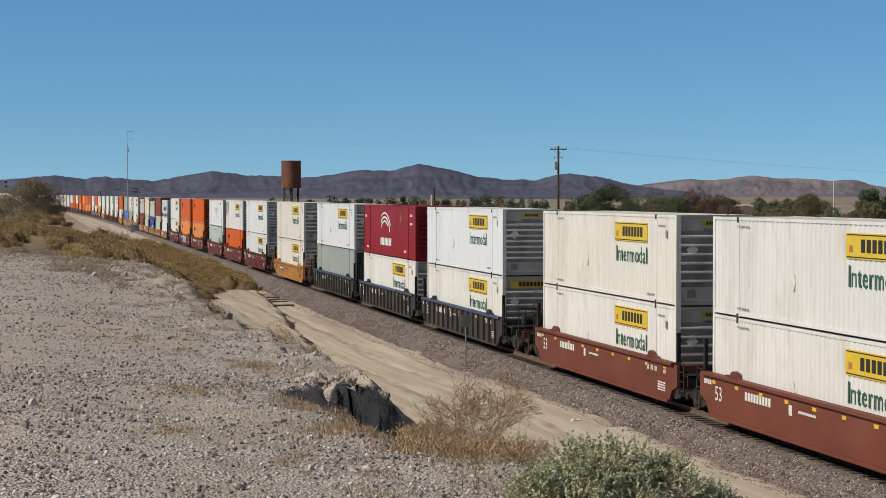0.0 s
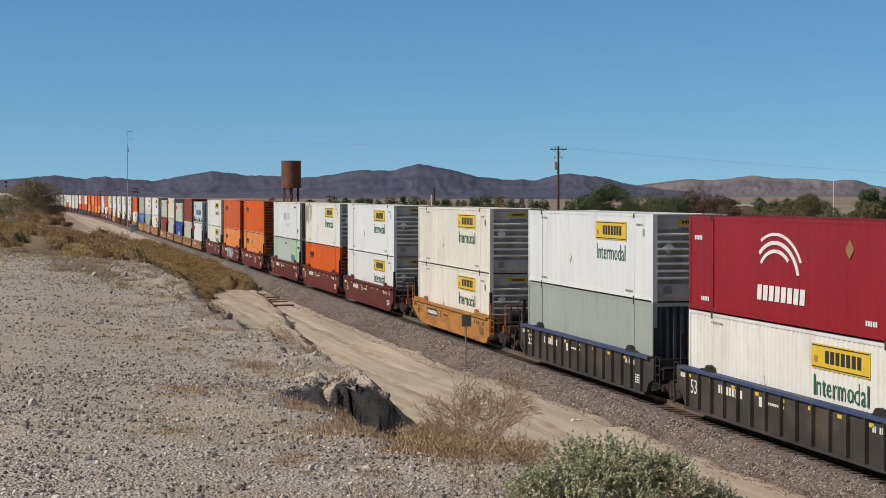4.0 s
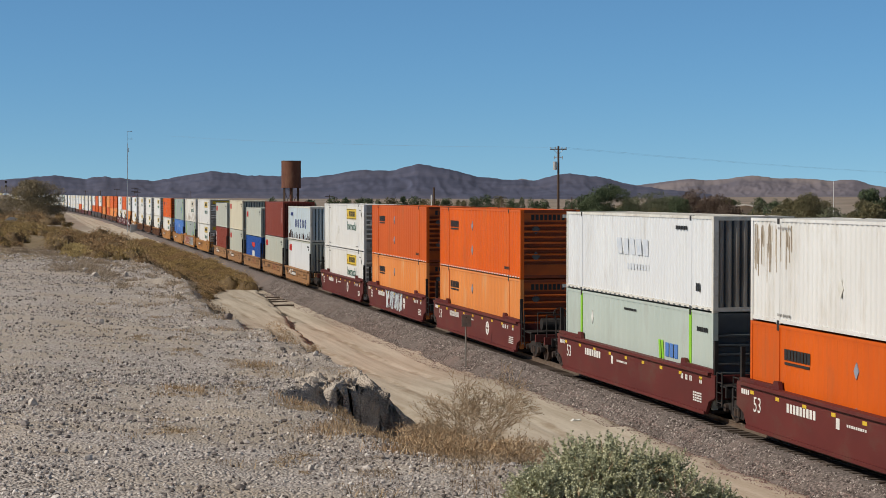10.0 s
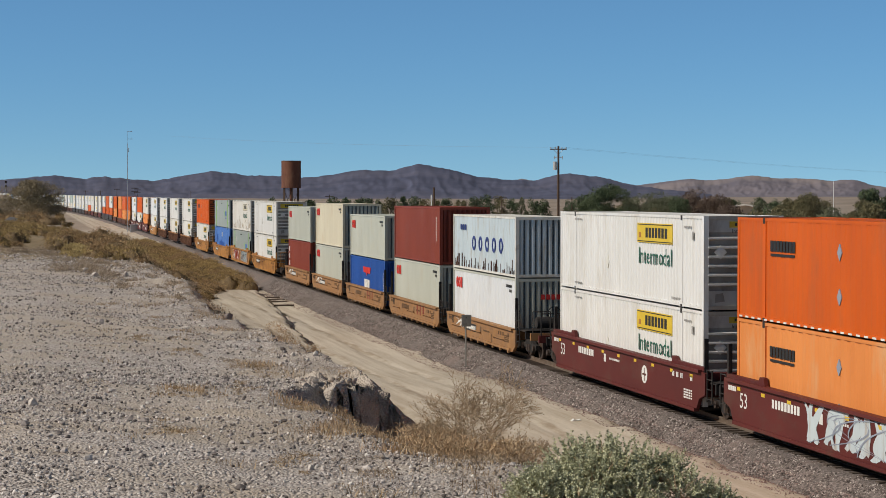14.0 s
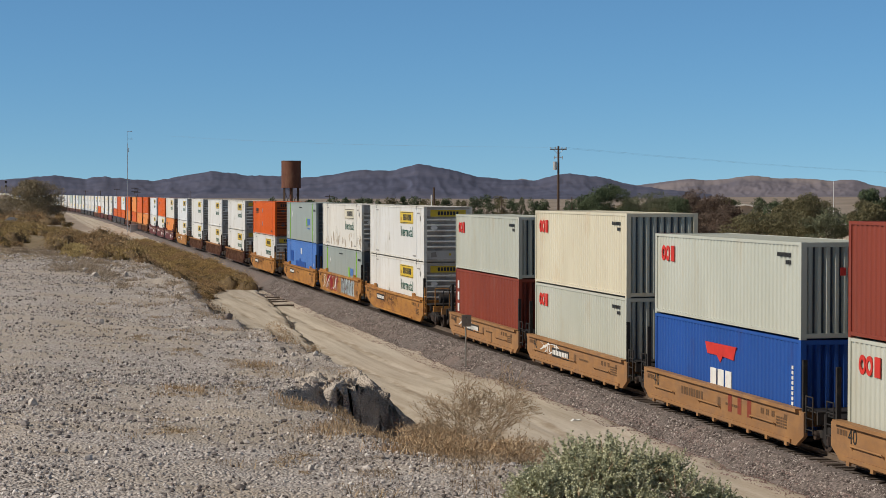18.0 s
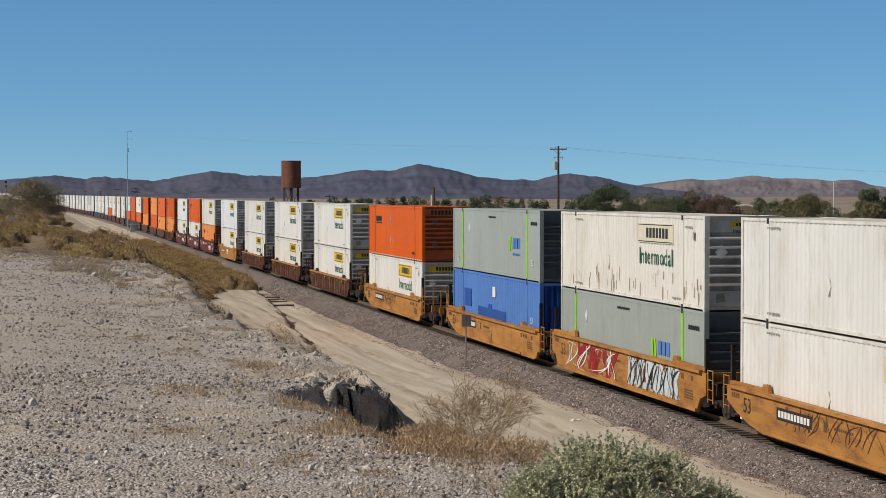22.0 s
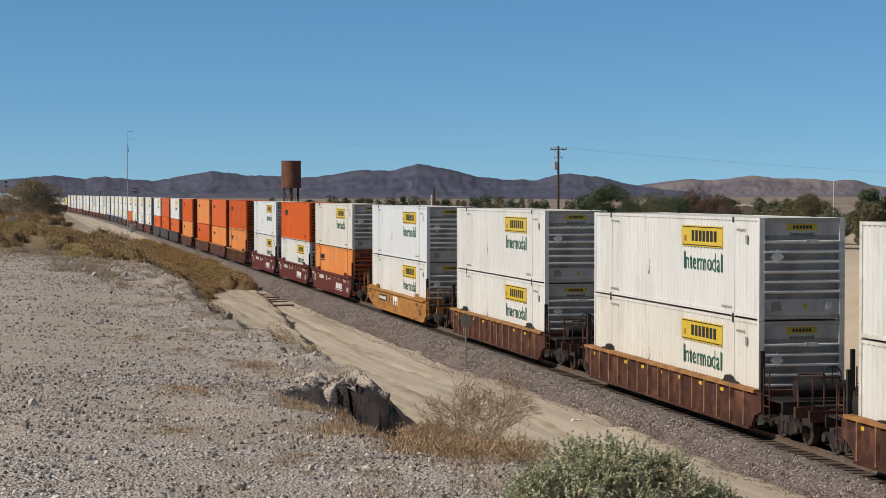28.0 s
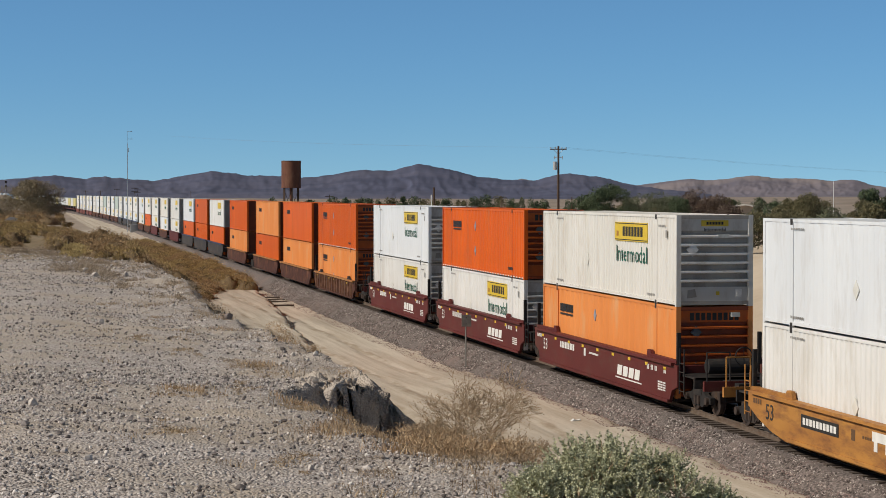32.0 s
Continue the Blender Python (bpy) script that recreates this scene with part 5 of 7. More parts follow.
# rear end of each stack along the line at 16 s, upper box, lower box, car
STACKS = [
    (-186.8, "W1", "W1", "red"), (-167.3, "W3", "W1", "red"), (-144.4, "W2", "W4", "blue"), (-125.1, "R1", "W1", "blue"), (-105.4, "W2", "G3", "blue"),
    (-82.5, "W3", "W3", "yellow"), (-59.4, "W2", "W2", "maroon"), (-40.0, "W6", "O2", "maroon"), (-20.8, "S1", "G2", "maroon"), (2.4, "O1", "O3", "maroon_disc"),
    (21.9, "O2", "O3", "maroon_tag"), (40.9, "W1", "W1", "maroon_disc"), (60.1, "C1", "C2", "tan_tag"), (75.5, "C6", "C3", "tan"), (90.7, "C4", "C8", "tan"),
    (106.0, "C5", "C3", "tan_tag"), (120.9, "C4", "C7", "tan_tag"), (144.7, "W4", "W4", "yellow_scrawl"), (163.9, "W5", "G1", "yellow_tag"), (183.2, "G1", "B1", "yellow"),
    (206.9, "O1", "W4", "yellow_scrawl"), (230.0, "W4", "W4", "rust"), (252.8, "W1", "W3", "rust"), (275.8, "W1", "W1", "rust"), (299.1, "W2", "W1", "yellow_badge"),
    (322.6, "W3", "O3", "maroon_word"), (341.8, "O1", "W1", "maroon_word"), (361.4, "W2", "W1", "maroon_word"), (384.0, "O1", "O3", "rust"), (403.4, "O2", "O3", "rust"),
    (422.5, "O3", "O2", "rust"), (446.0, "O1", "O3", "rust"), (468.5, "W1", "O2", "blue"), (487.9, "O2", "O1", "blue"), (507.0, "W2", "O2", "blue"), (531.0, "W1", "W1", "maroon"),
    (553.5, "W3", "W2", "rust"), (575.8, "W1", "W1", "maroon"), (595.2, "W1", "O2", "rust"), (615.0, "W2", "W1", "rust"), (636.5, "W1", "W2", "blue"), (656.0, "W1", "W1", "blue"),
    (675.5, "W2", "W2", "blue"), (699.0, "W1", "W1", "blue"), (718.4, "G2", "W1", "rust"), (738.0, "W2", "W1", "rust"), (761.2, "W1", "W2", "rust"), (780.6, "G2", "W1", "rust"),
    (800.0, "W1", "W1", "rust"), (823.3, "W2", "W2", "rust"), (842.7, "W1", "W1", "rust"), (866.0, "W2", "W1", "red"), (885.4, "W1", "W2", "red"), (908.7, "W1", "W1", "red"),
    (928.1, "W2", "W1", "red"), (951.4, "W1", "W1", "red"),
]
SPEED, GAIN, EASE = 15.330, 0.02824, -7.9e-5


def gone(t):
    """Metres that the train has gone since 16 s."""
    q = t - 16.0
    return SPEED * q + GAIN * q * q / 2 + EASE * q ** 3


first = {}
MOVING = []   # thing, place along the line at 16 s, height over the rail


def place(key, make, s, z):
    """Puts a thing on the line: the first of its kind is built, the later ones are copies."""
    if key in first:
        ob = copy_thing(first[key], Matrix.Identity(4))
    else:
        ob = first[key] = make()
    MOVING.append((ob, s, z))
    return ob


ROLLING = []
lens_of = [BOXES[b[2]][1] for b in STACKS]
for i, (rear_s, up, low, car) in enumerate(STACKS):
    L = lens_of[i]
    mid = rear_s - L / 2
    front_gap = (rear_s - L - STACKS[i - 1][0]) if i else 3.3
    rear_gap = (STACKS[i + 1][0] - lens_of[i + 1] - rear_s) if i + 1 < len(STACKS) else 7.0
    fk, rk = ("A" if front_gap < 4.6 else "C"), ("A" if rear_gap < 4.6 else "C")
    lab, style, body, chord, deco = CARS[car]
    size = 53 if L > 14 else 40
    far = i > 28
    made = place(("car", car, size, fk, rk, far), lambda: well_car(lab, L, fk, rk, style, body, chord, deco, size, far), mid, 0.0)
    if i in (1, 2, 9, 17, 22):
        ROLLING += [o for o in made.children if o.name.startswith("wheelset")]
    place(("box", low, far), lambda: container(*BOXES[low], far), mid, 0.285)
    place(("box", up, far), lambda: container(*BOXES[up], far), mid, 0.285 + BOXES[low][2] + 0.006)


# ---------------------------------------------------------------- sleepers
M["sleeper"] = surface("creosoted_sleeper_wood", (0.13, 0.10, 0.08), (0.07, 0.055, 0.045), 6, 0.9, bump=0.5, bump_scale=30, stretch=(0.2, 1, 1))
sleepers = tagged(new("sleepers"), "dark creosoted timber sleepers in the ballast", "sleepers", kind="structure")
tie_me = Mesh().box(-1.30, 1.30, -0.115, 0.115, -0.36, -0.185).mesh("sleeper", M["sleeper"])
rnd = random.Random(4)
for k in range(290):
    part("sleeper", tie_me, None, sleepers).matrix_basis = pose(TRACK_X + rnd.uniform(-0.04, 0.04), 30 + k * 0.52, 0.005, 0, 0, rnd.uniform(-0.8, 0.8))


# ---------------------------------------------------------------- loose stones
def island_material(name, stops, rough=0.9):
    m = bpy.data.materials.new(name)
    t, b = nodes_of(m)
    g = t.nodes.new("ShaderNodeNewGeometry")
    r = t.nodes.new("ShaderNodeValToRGB")
    e = r.color_ramp.elements
    while len(e) < len(stops):
        e.new(0.5)
    for q, (p, c) in zip(e, stops):
        q.position, q.color = p, (*c, 1)
    t.links.new(g.outputs["Random Per Island"], r.inputs[0])
    n = t.nodes.new("ShaderNodeTexNoise")
    n.inputs["Scale"].default_value = 30
    mx = t.nodes.new("ShaderNodeMix")
    mx.data_type, mx.blend_type = 'RGBA', 'MULTIPLY'
    mx.inputs[0].default_value = 0.5
    t.links.new(r.outputs[0], mx.inputs[6])
    rr = t.nodes.new("ShaderNodeValToRGB")
    rr.color_ramp.elements[0].position, rr.color_ramp.elements[1].position = 0.3, 0.7
    rr.color_ramp.elements[0].color = (0.55, 0.55, 0.55, 1)
    t.links.new(n.outputs[0], rr.inputs[0])
    t.links.new(rr.outputs[0], mx.inputs[7])
    t.links.new(mx.outputs[2], b.inputs["Base Color"])
    b.inputs["Roughness"].default_value = rough
    b.inputs["Specular IOR Level"].default_value = 0.25
    return m


def stone_shapes(n, seed):
    r = np.random.RandomState(seed)
    q = (1 + 5 ** 0.5) / 2
    v = np.array([(-1, q, 0), (1, q, 0), (-1, -q, 0), (1, -q, 0), (0, -1, q), (0, 1, q), (0, -1, -q), (0, 1, -q), (q, 0, -1), (q, 0, 1), (-q, 0, -1), (-q, 0, 1)]) / 1.9
    f = np.array([(0, 11, 5), (0, 5, 1), (0, 1, 7), (0, 7, 10), (0, 10, 11), (1, 5, 9), (5, 11, 4), (11, 10, 2), (10, 7, 6), (7, 1, 8), (3, 9, 4), (3, 4, 2), (3, 2, 6), (3, 6, 8),
                  (3, 8, 9), (4, 9, 5), (2, 4, 11), (6, 2, 10), (8, 6, 7), (9, 8, 1)])
    return [v * r.uniform(0.7, 1.25, (12, 1)) * r.uniform(0.7, 1.2, (1, 3)) for _ in range(n)], f


def chip_shapes(n, seed):
    q = np.random.RandomState(seed)
    v = np.array([(1, 0, 0), (-1, 0, 0), (0, 1, 0), (0, -1, 0), (0, 0, 1), (0, 0, -1)], float)
    f = np.array([(0, 2, 4), (2, 1, 4), (1, 3, 4), (3, 0, 4), (2, 0, 5), (1, 2, 5), (3, 1, 5), (0, 3, 5)])
    return [v * q.uniform(0.8, 1.2, (6, 1)) * q.uniform(0.75, 1.15, (1, 3)) + q.normal(0, 0.12, (6, 3)) for _ in range(n)], f


def scatter_stones(name, label, xs, ys, zs, sizes, mat, seed, flat=0.65, chips=False):
    shapes, f = (chip_shapes if chips else stone_shapes)(16, seed)
    nv = len(shapes[0])
    r = np.random.RandomState(seed + 1)
    n = len(xs)
    pick = r.randint(0, 16, n)
    base = np.array(shapes)[pick]
    a = r.uniform(0, 2 * np.pi, n)
    ca, sa = np.cos(a)[:, None], np.sin(a)[:, None]
    x = base[..., 0] * ca - base[..., 1] * sa
    y = base[..., 0] * sa + base[..., 1] * ca
    z = base[..., 2] * flat
    k = sizes[:, None] / 2
    V = np.stack([x * k + xs[:, None], y * k + ys[:, None], z * k + zs[:, None]], -1).reshape(-1, 3)
    F = (f[None] + (np.arange(n) * nv)[:, None, None]).reshape(-1, 3)
    return tagged(new(name, np_mesh(name, V, F, mat)), label, "stones", kind="stuff")


M["pebbles"] = island_material("desert_pebbles", [(0, (0.10, 0.085, 0.08)), (0.28, (0.31, 0.275, 0.255)), (0.6, (0.58, 0.52, 0.48)), (0.93, (0.76, 0.70, 0.65)), (1, (0.88, 0.83, 0.77))])
M["ballast_stones"] = island_material("crushed_ballast", [(0, (0.06, 0.05, 0.047)), (0.35, (0.165, 0.138, 0.127)), (0.75, (0.29, 0.245, 0.225)), (0.93, (0.46, 0.40, 0.37)), (1, (0.70, 0.65, 0.60))])
M["red_scree"] = island_material("reddish_ballast", [(0, (0.16, 0.10, 0.095)), (0.5, (0.33, 0.225, 0.20)), (1, (0.48, 0.40, 0.36))])
r = np.random.RandomState(8)
for n, y0, y1, pw, chips, seed in ((22000, 9.3, 24, 1.25, False, 3), (56000, 22, 90, 1.3, True, 4)):
    py_ = y0 + (y1 - y0) * r.uniform(0, 1, n) ** pw
    px_ = r.uniform(-0.02, 0.27, n) * py_ - 0.25
    keep = (px_ < 5.0 + 0.8 * r.uniform(-1, 1, n)) & (fbm(px_ * 0.8, py_ * 0.5, 3, 61) + 0.4 > r.uniform(-0.15, 0.75, n))
    px_, py_ = px_[keep], py_[keep]
    sz_ = 0.005 + 0.030 * r.uniform(0, 1, len(px_)) ** 3.8 + 0.0006 * py_
    scatter_stones("pebbles", "scattered pale grey pebbles and stones on the gravel", px_, py_, ground_z(px_, py_) + sz_ * 0.27, sz_, M["pebbles"], seed, 0.8, chips)
n = 2800
py_ = 9.5 + 75 * r.uniform(0, 1, n) ** 1.1
px_ = r.uniform(-0.05, 0.38, n) * py_ * 0.9 - 0.3
keep = px_ < 5.5
px_, py_ = px_[keep], py_[keep]
sz_ = 0.014 + 0.055 * r.uniform(0, 1, len(px_)) ** 5 + 0.0008 * py_
scatter_stones("stones", "larger pale stones lying on the gravel bank", px_, py_, ground_z(px_, py_) + sz_ * 0.22, sz_, M["pebbles"], 5, 0.75)
n = 80000
by = 36 + 120 * r.uniform(0, 1, n) ** 1.5
bx = TRACK_X - 1.15 - 1.95 * r.uniform(0, 1, n)
bzz = np.interp(TRACK_X - bx, [0, 1.75, 2.85, 3.3], [-0.24, -0.25, -0.95, -0.97])
bsz = r.uniform(0.035, 0.09, n) + 0.0002 * by
scatter_stones("ballast_stones", "dark grey crushed ballast stones", bx, by, np.where(TRACK_X - bx < 2.6, np.maximum(bzz, ground_z(bx, by)), bzz) + 0.012, bsz, M["ballast_stones"], 7, 0.8, True)
n = 15000
by = 40 + 110 * r.uniform(0, 1, n) ** 1.4
bx = TRACK_X - 2.1 - 0.3 * (by > 80) - 1.5 * r.uniform(0, 1, n) ** 2.2
bsz = r.uniform(0.02, 0.065, n)
scatter_stones("spilled_stones", "reddish stones spilled along the ballast toe", bx, by, np.maximum(ground_z(bx, by), np.interp(TRACK_X - bx, [1.75, 2.85, 3.3], [-0.25, -0.95, -1.10])) + 0.012, bsz, M["red_scree"], 9, 0.8, True)
shapes, f12 = stone_shapes(6, 99)


def boulder(x, y, size, label, k, mat="pebbles", sink=0.25):
    v = [Vector(p) for p in shapes[k]]
    f, mid = [], {}
    for t in f12:   # each face in four, the new corners pushed out to round the rock
        e = []
        for i, j in ((0, 1), (1, 2), (2, 0)):
            key = tuple(sorted((int(t[i]), int(t[j]))))
            if key not in mid:
                mid[key] = len(v)
                p = (v[key[0]] + v[key[1]]) / 2
                v.append(p * (1.10 + 0.07 * math.sin(7 * p.x + 5 * p.y + 3 * p.z + k)))
            e.append(mid[key])
        f += [(t[0], e[0], e[2]), (t[1], e[1], e[0]), (t[2], e[2], e[1]), (e[0], e[1], e[2])]
    v = np.array([tuple(p) for p in v]) * size / 2 * np.array([1, 1, 0.8])
    ob = new("rock", np_mesh("rock", v, f, M[mat]))
    ob.location = (x, y, float(ground_z(x, y)) + size * sink)
    return tagged(ob, label, "rock", "rocks on the bank")


M["pale_stone"] = surface("pale_limestone", (0.66, 0.60, 0.54), (0.50, 0.45, 0.40), 14, 0.9, bump=0.4, bump_scale=40)
boulder(0.02, 19.45, 0.115, "pale rounded rock lying on the gravel", 0, "pale_stone")
boulder(3.60, 35.6, 0.22, "dark round rock on the edge of the bank", 1, "ballast_stones")
for k, (x, y, q) in enumerate([(2.1, 14.5, 0.06), (1.2, 12.3, 0.05), (3.1, 13.4, 0.06), (0.9, 11.8, 0.05), (3.9, 26.5, 0.10), (3.75, 26.2, 0.07), (3.6, 26.6, 0.08), (3.4, 25.9, 0.07),
                               (3.3, 25.6, 0.08), (2.6, 33.0, 0.12), (1.2, 34.0, 0.14), (1.9, 58.0, 0.30), (2.9, 60.0, 0.25), (1.7, 62.0, 0.28)]):
    boulder(x, y, q, "pale angular rock half sunk in the gravel", k % 6, "pale_stone")

M["clod"] = surface("crusted_dirt_clod", (0.58, 0.50, 0.42), (0.42, 0.36, 0.30), 9, 0.95, bump=0.8, bump_scale=26)
qq = random.Random(13)
for k in range(30):
    x = 3.0 + 0.9 * qq.random() ** 0.8
    y = float(wall_y(x)) + qq.uniform(-0.35, 0.7)
    boulder(x, y, qq.uniform(0.05, 0.15), "crumbling crusted dirt clod on the rim of the hollow", k % 6, "clod", 0.0)

# ---------------------------------------------------------------- plants
rng = np.random.RandomState(21)


def leaf_tris(centres, size, aspect, seed, up=0.3):
    """One small leaf triangle pair per centre, turned at random."""
    q = np.random.RandomState(seed)
    n = len(centres)
    d = q.normal(size=(n, 3))
    d[:, 2] = np.abs(d[:, 2]) * (1 + up)
    d /= np.linalg.norm(d, axis=1)[:, None]
    e = np.cross(d, q.normal(size=(n, 3)))
    e /= np.linalg.norm(e, axis=1)[:, None]
    s = (size * q.uniform(0.6, 1.4, n))[:, None]
    a = centres - e * s * aspect / 2
    b = centres + e * s * aspect / 2
    c = centres + d * s
    g = centres - d * s * 0.4
    V = np.stack([a, g, b, c], 1).reshape(-1, 3)
    F = np.arange(n * 4).reshape(-1, 4)
    return V, F


M["brush"] = island_material("olive_brown_brush", [(0, (0.21, 0.145, 0.06)), (0.5, (0.39, 0.275, 0.115)), (1, (0.60, 0.44, 0.21))])
M["dry_brush"] = island_material("grey_brown_dry_brush", [(0, (0.24, 0.18, 0.125)), (0.5, (0.41, 0.32, 0.23)), (1, (0.60, 0.49, 0.365))])
M["straw"] = island_material("dry_straw", [(0, (0.24, 0.165, 0.095)), (0.5, (0.42, 0.30, 0.175)), (1, (0.58, 0.45, 0.29))])
M["pale_straw"] = island_material("pale_yellow_straw", [(0, (0.34, 0.25, 0.10)), (0.5, (0.56, 0.43, 0.19)), (1, (0.72, 0.58, 0.30))])
M["saltbush"] = island_material("grey_green_leaves", [(0, (0.36, 0.36, 0.215)), (0.5, (0.53, 0.53, 0.34)), (1, (0.68, 0.67, 0.47))])
M["twig"] = surface("pale_brown_twig", (0.50, 0.37, 0.24), (0.36, 0.26, 0.165), 12, 0.9)
M["dark_leaf"] = island_material("dark_green_leaves", [(0, (0.055, 0.078, 0.042)), (0.6, (0.105, 0.138, 0.075)), (1, (0.14, 0.175, 0.10))])
M["grey_leaf"] = island_material("grey_green_tree_leaves", [(0, (0.09, 0.10, 0.06)), (0.6, (0.165, 0.175, 0.105)), (1, (0.21, 0.22, 0.14))])
M["olive_leaf"] = island_material("olive_tree_leaves", [(0, (0.095, 0.088, 0.048)), (0.6, (0.19, 0.172, 0.09)), (1, (0.245, 0.215, 0.12))])
M["russet_leaf"] = island_material("russet_bare_twigs", [(0, (0.085, 0.058, 0.045)), (0.6, (0.18, 0.13, 0.10)), (1, (0.25, 0.185, 0.145))])
M["bush_twigs"] = island_material("dark_tangled_twigs", [(0, (0.15, 0.12, 0.075)), (0.6, (0.30, 0.245, 0.155)), (1, (0.43, 0.36, 0.24))])
M["bark"] = surface("grey_bark", (0.15, 0.115, 0.085), (0.085, 0.065, 0.05), 5, 0.9, bump=0.5)


def mound_points(n, w, d, h, q, lumps=7):
    """Points in the shell of a lumpy low bush."""
    c = np.stack([q.uniform(-0.32, 0.32, lumps) * w, q.uniform(-0.32, 0.32, lumps) * d, q.uniform(0.25, 0.6, lumps) * h], -1)
    k = q.randint(0, lumps, n)
    p = q.normal(size=(n, 3))
    p /= np.linalg.norm(p, axis=1)[:, None]
    p[:, 2] = np.abs(p[:, 2]) * 1.1 - 0.15
    rad = q.uniform(0.55, 1.0, n)[:, None] ** 0.5
    out = c[k] + p * rad * np.array([w * 0.26, d * 0.26, h * 0.42])
    out[:, 2] = np.maximum(out[:, 2], 0.01)
    return out


def brush_field(name, label, spots, mat, leaf, per, seed):
    Vs, Fs, o = [], [], 0
    q = np.random.RandomState(seed)
    for x, y, w, h in spots:
        p = mound_points(per, w, w * 1.2, h, np.random.RandomState(q.randint(999999)))
        p += np.array([x, y, 0])
        p[:, 2] += ground_z(p[:, 0], p[:, 1])
        V, F = leaf_tris(p, leaf, 0.22, q.randint(9999), 0.9)
        Vs.append(V)
        Fs.append(F + o)
        o += len(V)
    ob = new(name, np_mesh(name, np.concatenate(Vs), np.concatenate(Fs), M[mat]))
    return tagged(ob, label, "brush", kind="stuff")


def dome_brush(name, label, spots, mat, leaf, per, seed, heart=True):
    """Rounded bushes: a plain dark brown dome in each, with short shoots standing out of it all over."""
    q = np.random.RandomState(seed)
    nu, nv = 13, 6
    uu, vv = np.meshgrid(np.linspace(0, 2 * np.pi, nu), np.linspace(0, 1, nv))
    Vs, Fs, o = [], [], 0
    for x, y, w, h in spots:
        ph = q.uniform(0, 6.28, 4)
        ex, ey = q.uniform(0.85, 1.15), q.uniform(0.9, 1.3)

        def shell(u, v, k):
            bump = 1 + 0.13 * np.sin(3 * u + ph[0] + 2 * v) + 0.10 * np.sin(5 * u + ph[1]) * np.sin(6 * v + ph[2]) + 0.06 * np.sin(9 * u + 7 * v + ph[3])
            c = np.cos(v * np.pi / 2) ** 0.75 * bump * k
            return np.stack([c * np.cos(u) * w * 0.5 * ex, c * np.sin(u) * w * 0.5 * ey, np.sin(v * np.pi / 2) * h * bump * k], -1)
        base = ground_z(x, y) - 0.12
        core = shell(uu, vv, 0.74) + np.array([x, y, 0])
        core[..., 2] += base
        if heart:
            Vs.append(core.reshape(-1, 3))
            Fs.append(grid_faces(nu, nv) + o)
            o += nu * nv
        far = y > 175
        n = int(per * (0.5 + 0.5 * w * w / 2.2) * (0.55 if far else 1))
        u, v = q.uniform(0, 2 * np.pi, n), q.uniform(0.02, 1, n) ** 1.2
        p = shell(u, v, q.uniform(0.70 if heart else 0.2, 1.0, n))
        d = shell(u, v, 1.0) / np.array([w, w, h]) * np.array([0.7, 0.7, 0.6]) + q.normal(0, 0.30, (n, 3)) + np.array([0, 0, 0.25])
        d /= np.linalg.norm(d, axis=1)[:, None]
        e = np.cross(d, q.normal(size=(n, 3)))
        e /= np.linalg.norm(e, axis=1)[:, None]
        k = (leaf * q.uniform(0.5, 1.5, n) * (1.5 if far else 1))[:, None]
        p = p + np.array([x, y, base])
        Vs.append(np.stack([p - e * k * 0.22, p + e * k * 0.22, p + d * k * 1.5], 1).reshape(-1, 3))
        t = np.arange(n * 3).reshape(-1, 3) + o
        Fs.append(np.concatenate([t, t[:, 2:]], 1))
        o += n * 3
    V, F = np.concatenate(Vs), np.concatenate(Fs)
    me = bpy.data.meshes.new(name)
    tri = F[:, 2] == F[:, 3]
    sizes = np.where(tri, 3, 4)
    loops = F[(np.arange(4)[None, :] < sizes[:, None])]
    me.vertices.add(len(V))
    me.vertices.foreach_set("co", V.astype(np.float32).ravel())
    me.loops.add(len(loops))
    me.loops.foreach_set("vertex_index", loops.astype(np.int32))
    me.polygons.add(len(F))
    me.polygons.foreach_set("loop_start", (np.cumsum(sizes) - sizes).astype(np.int32))
    me.materials.append(M[mat])
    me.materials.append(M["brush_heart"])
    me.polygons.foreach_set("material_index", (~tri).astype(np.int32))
    me.update(calc_edges=True)
    return tagged(new(name, me), label, "brush", kind="stuff")


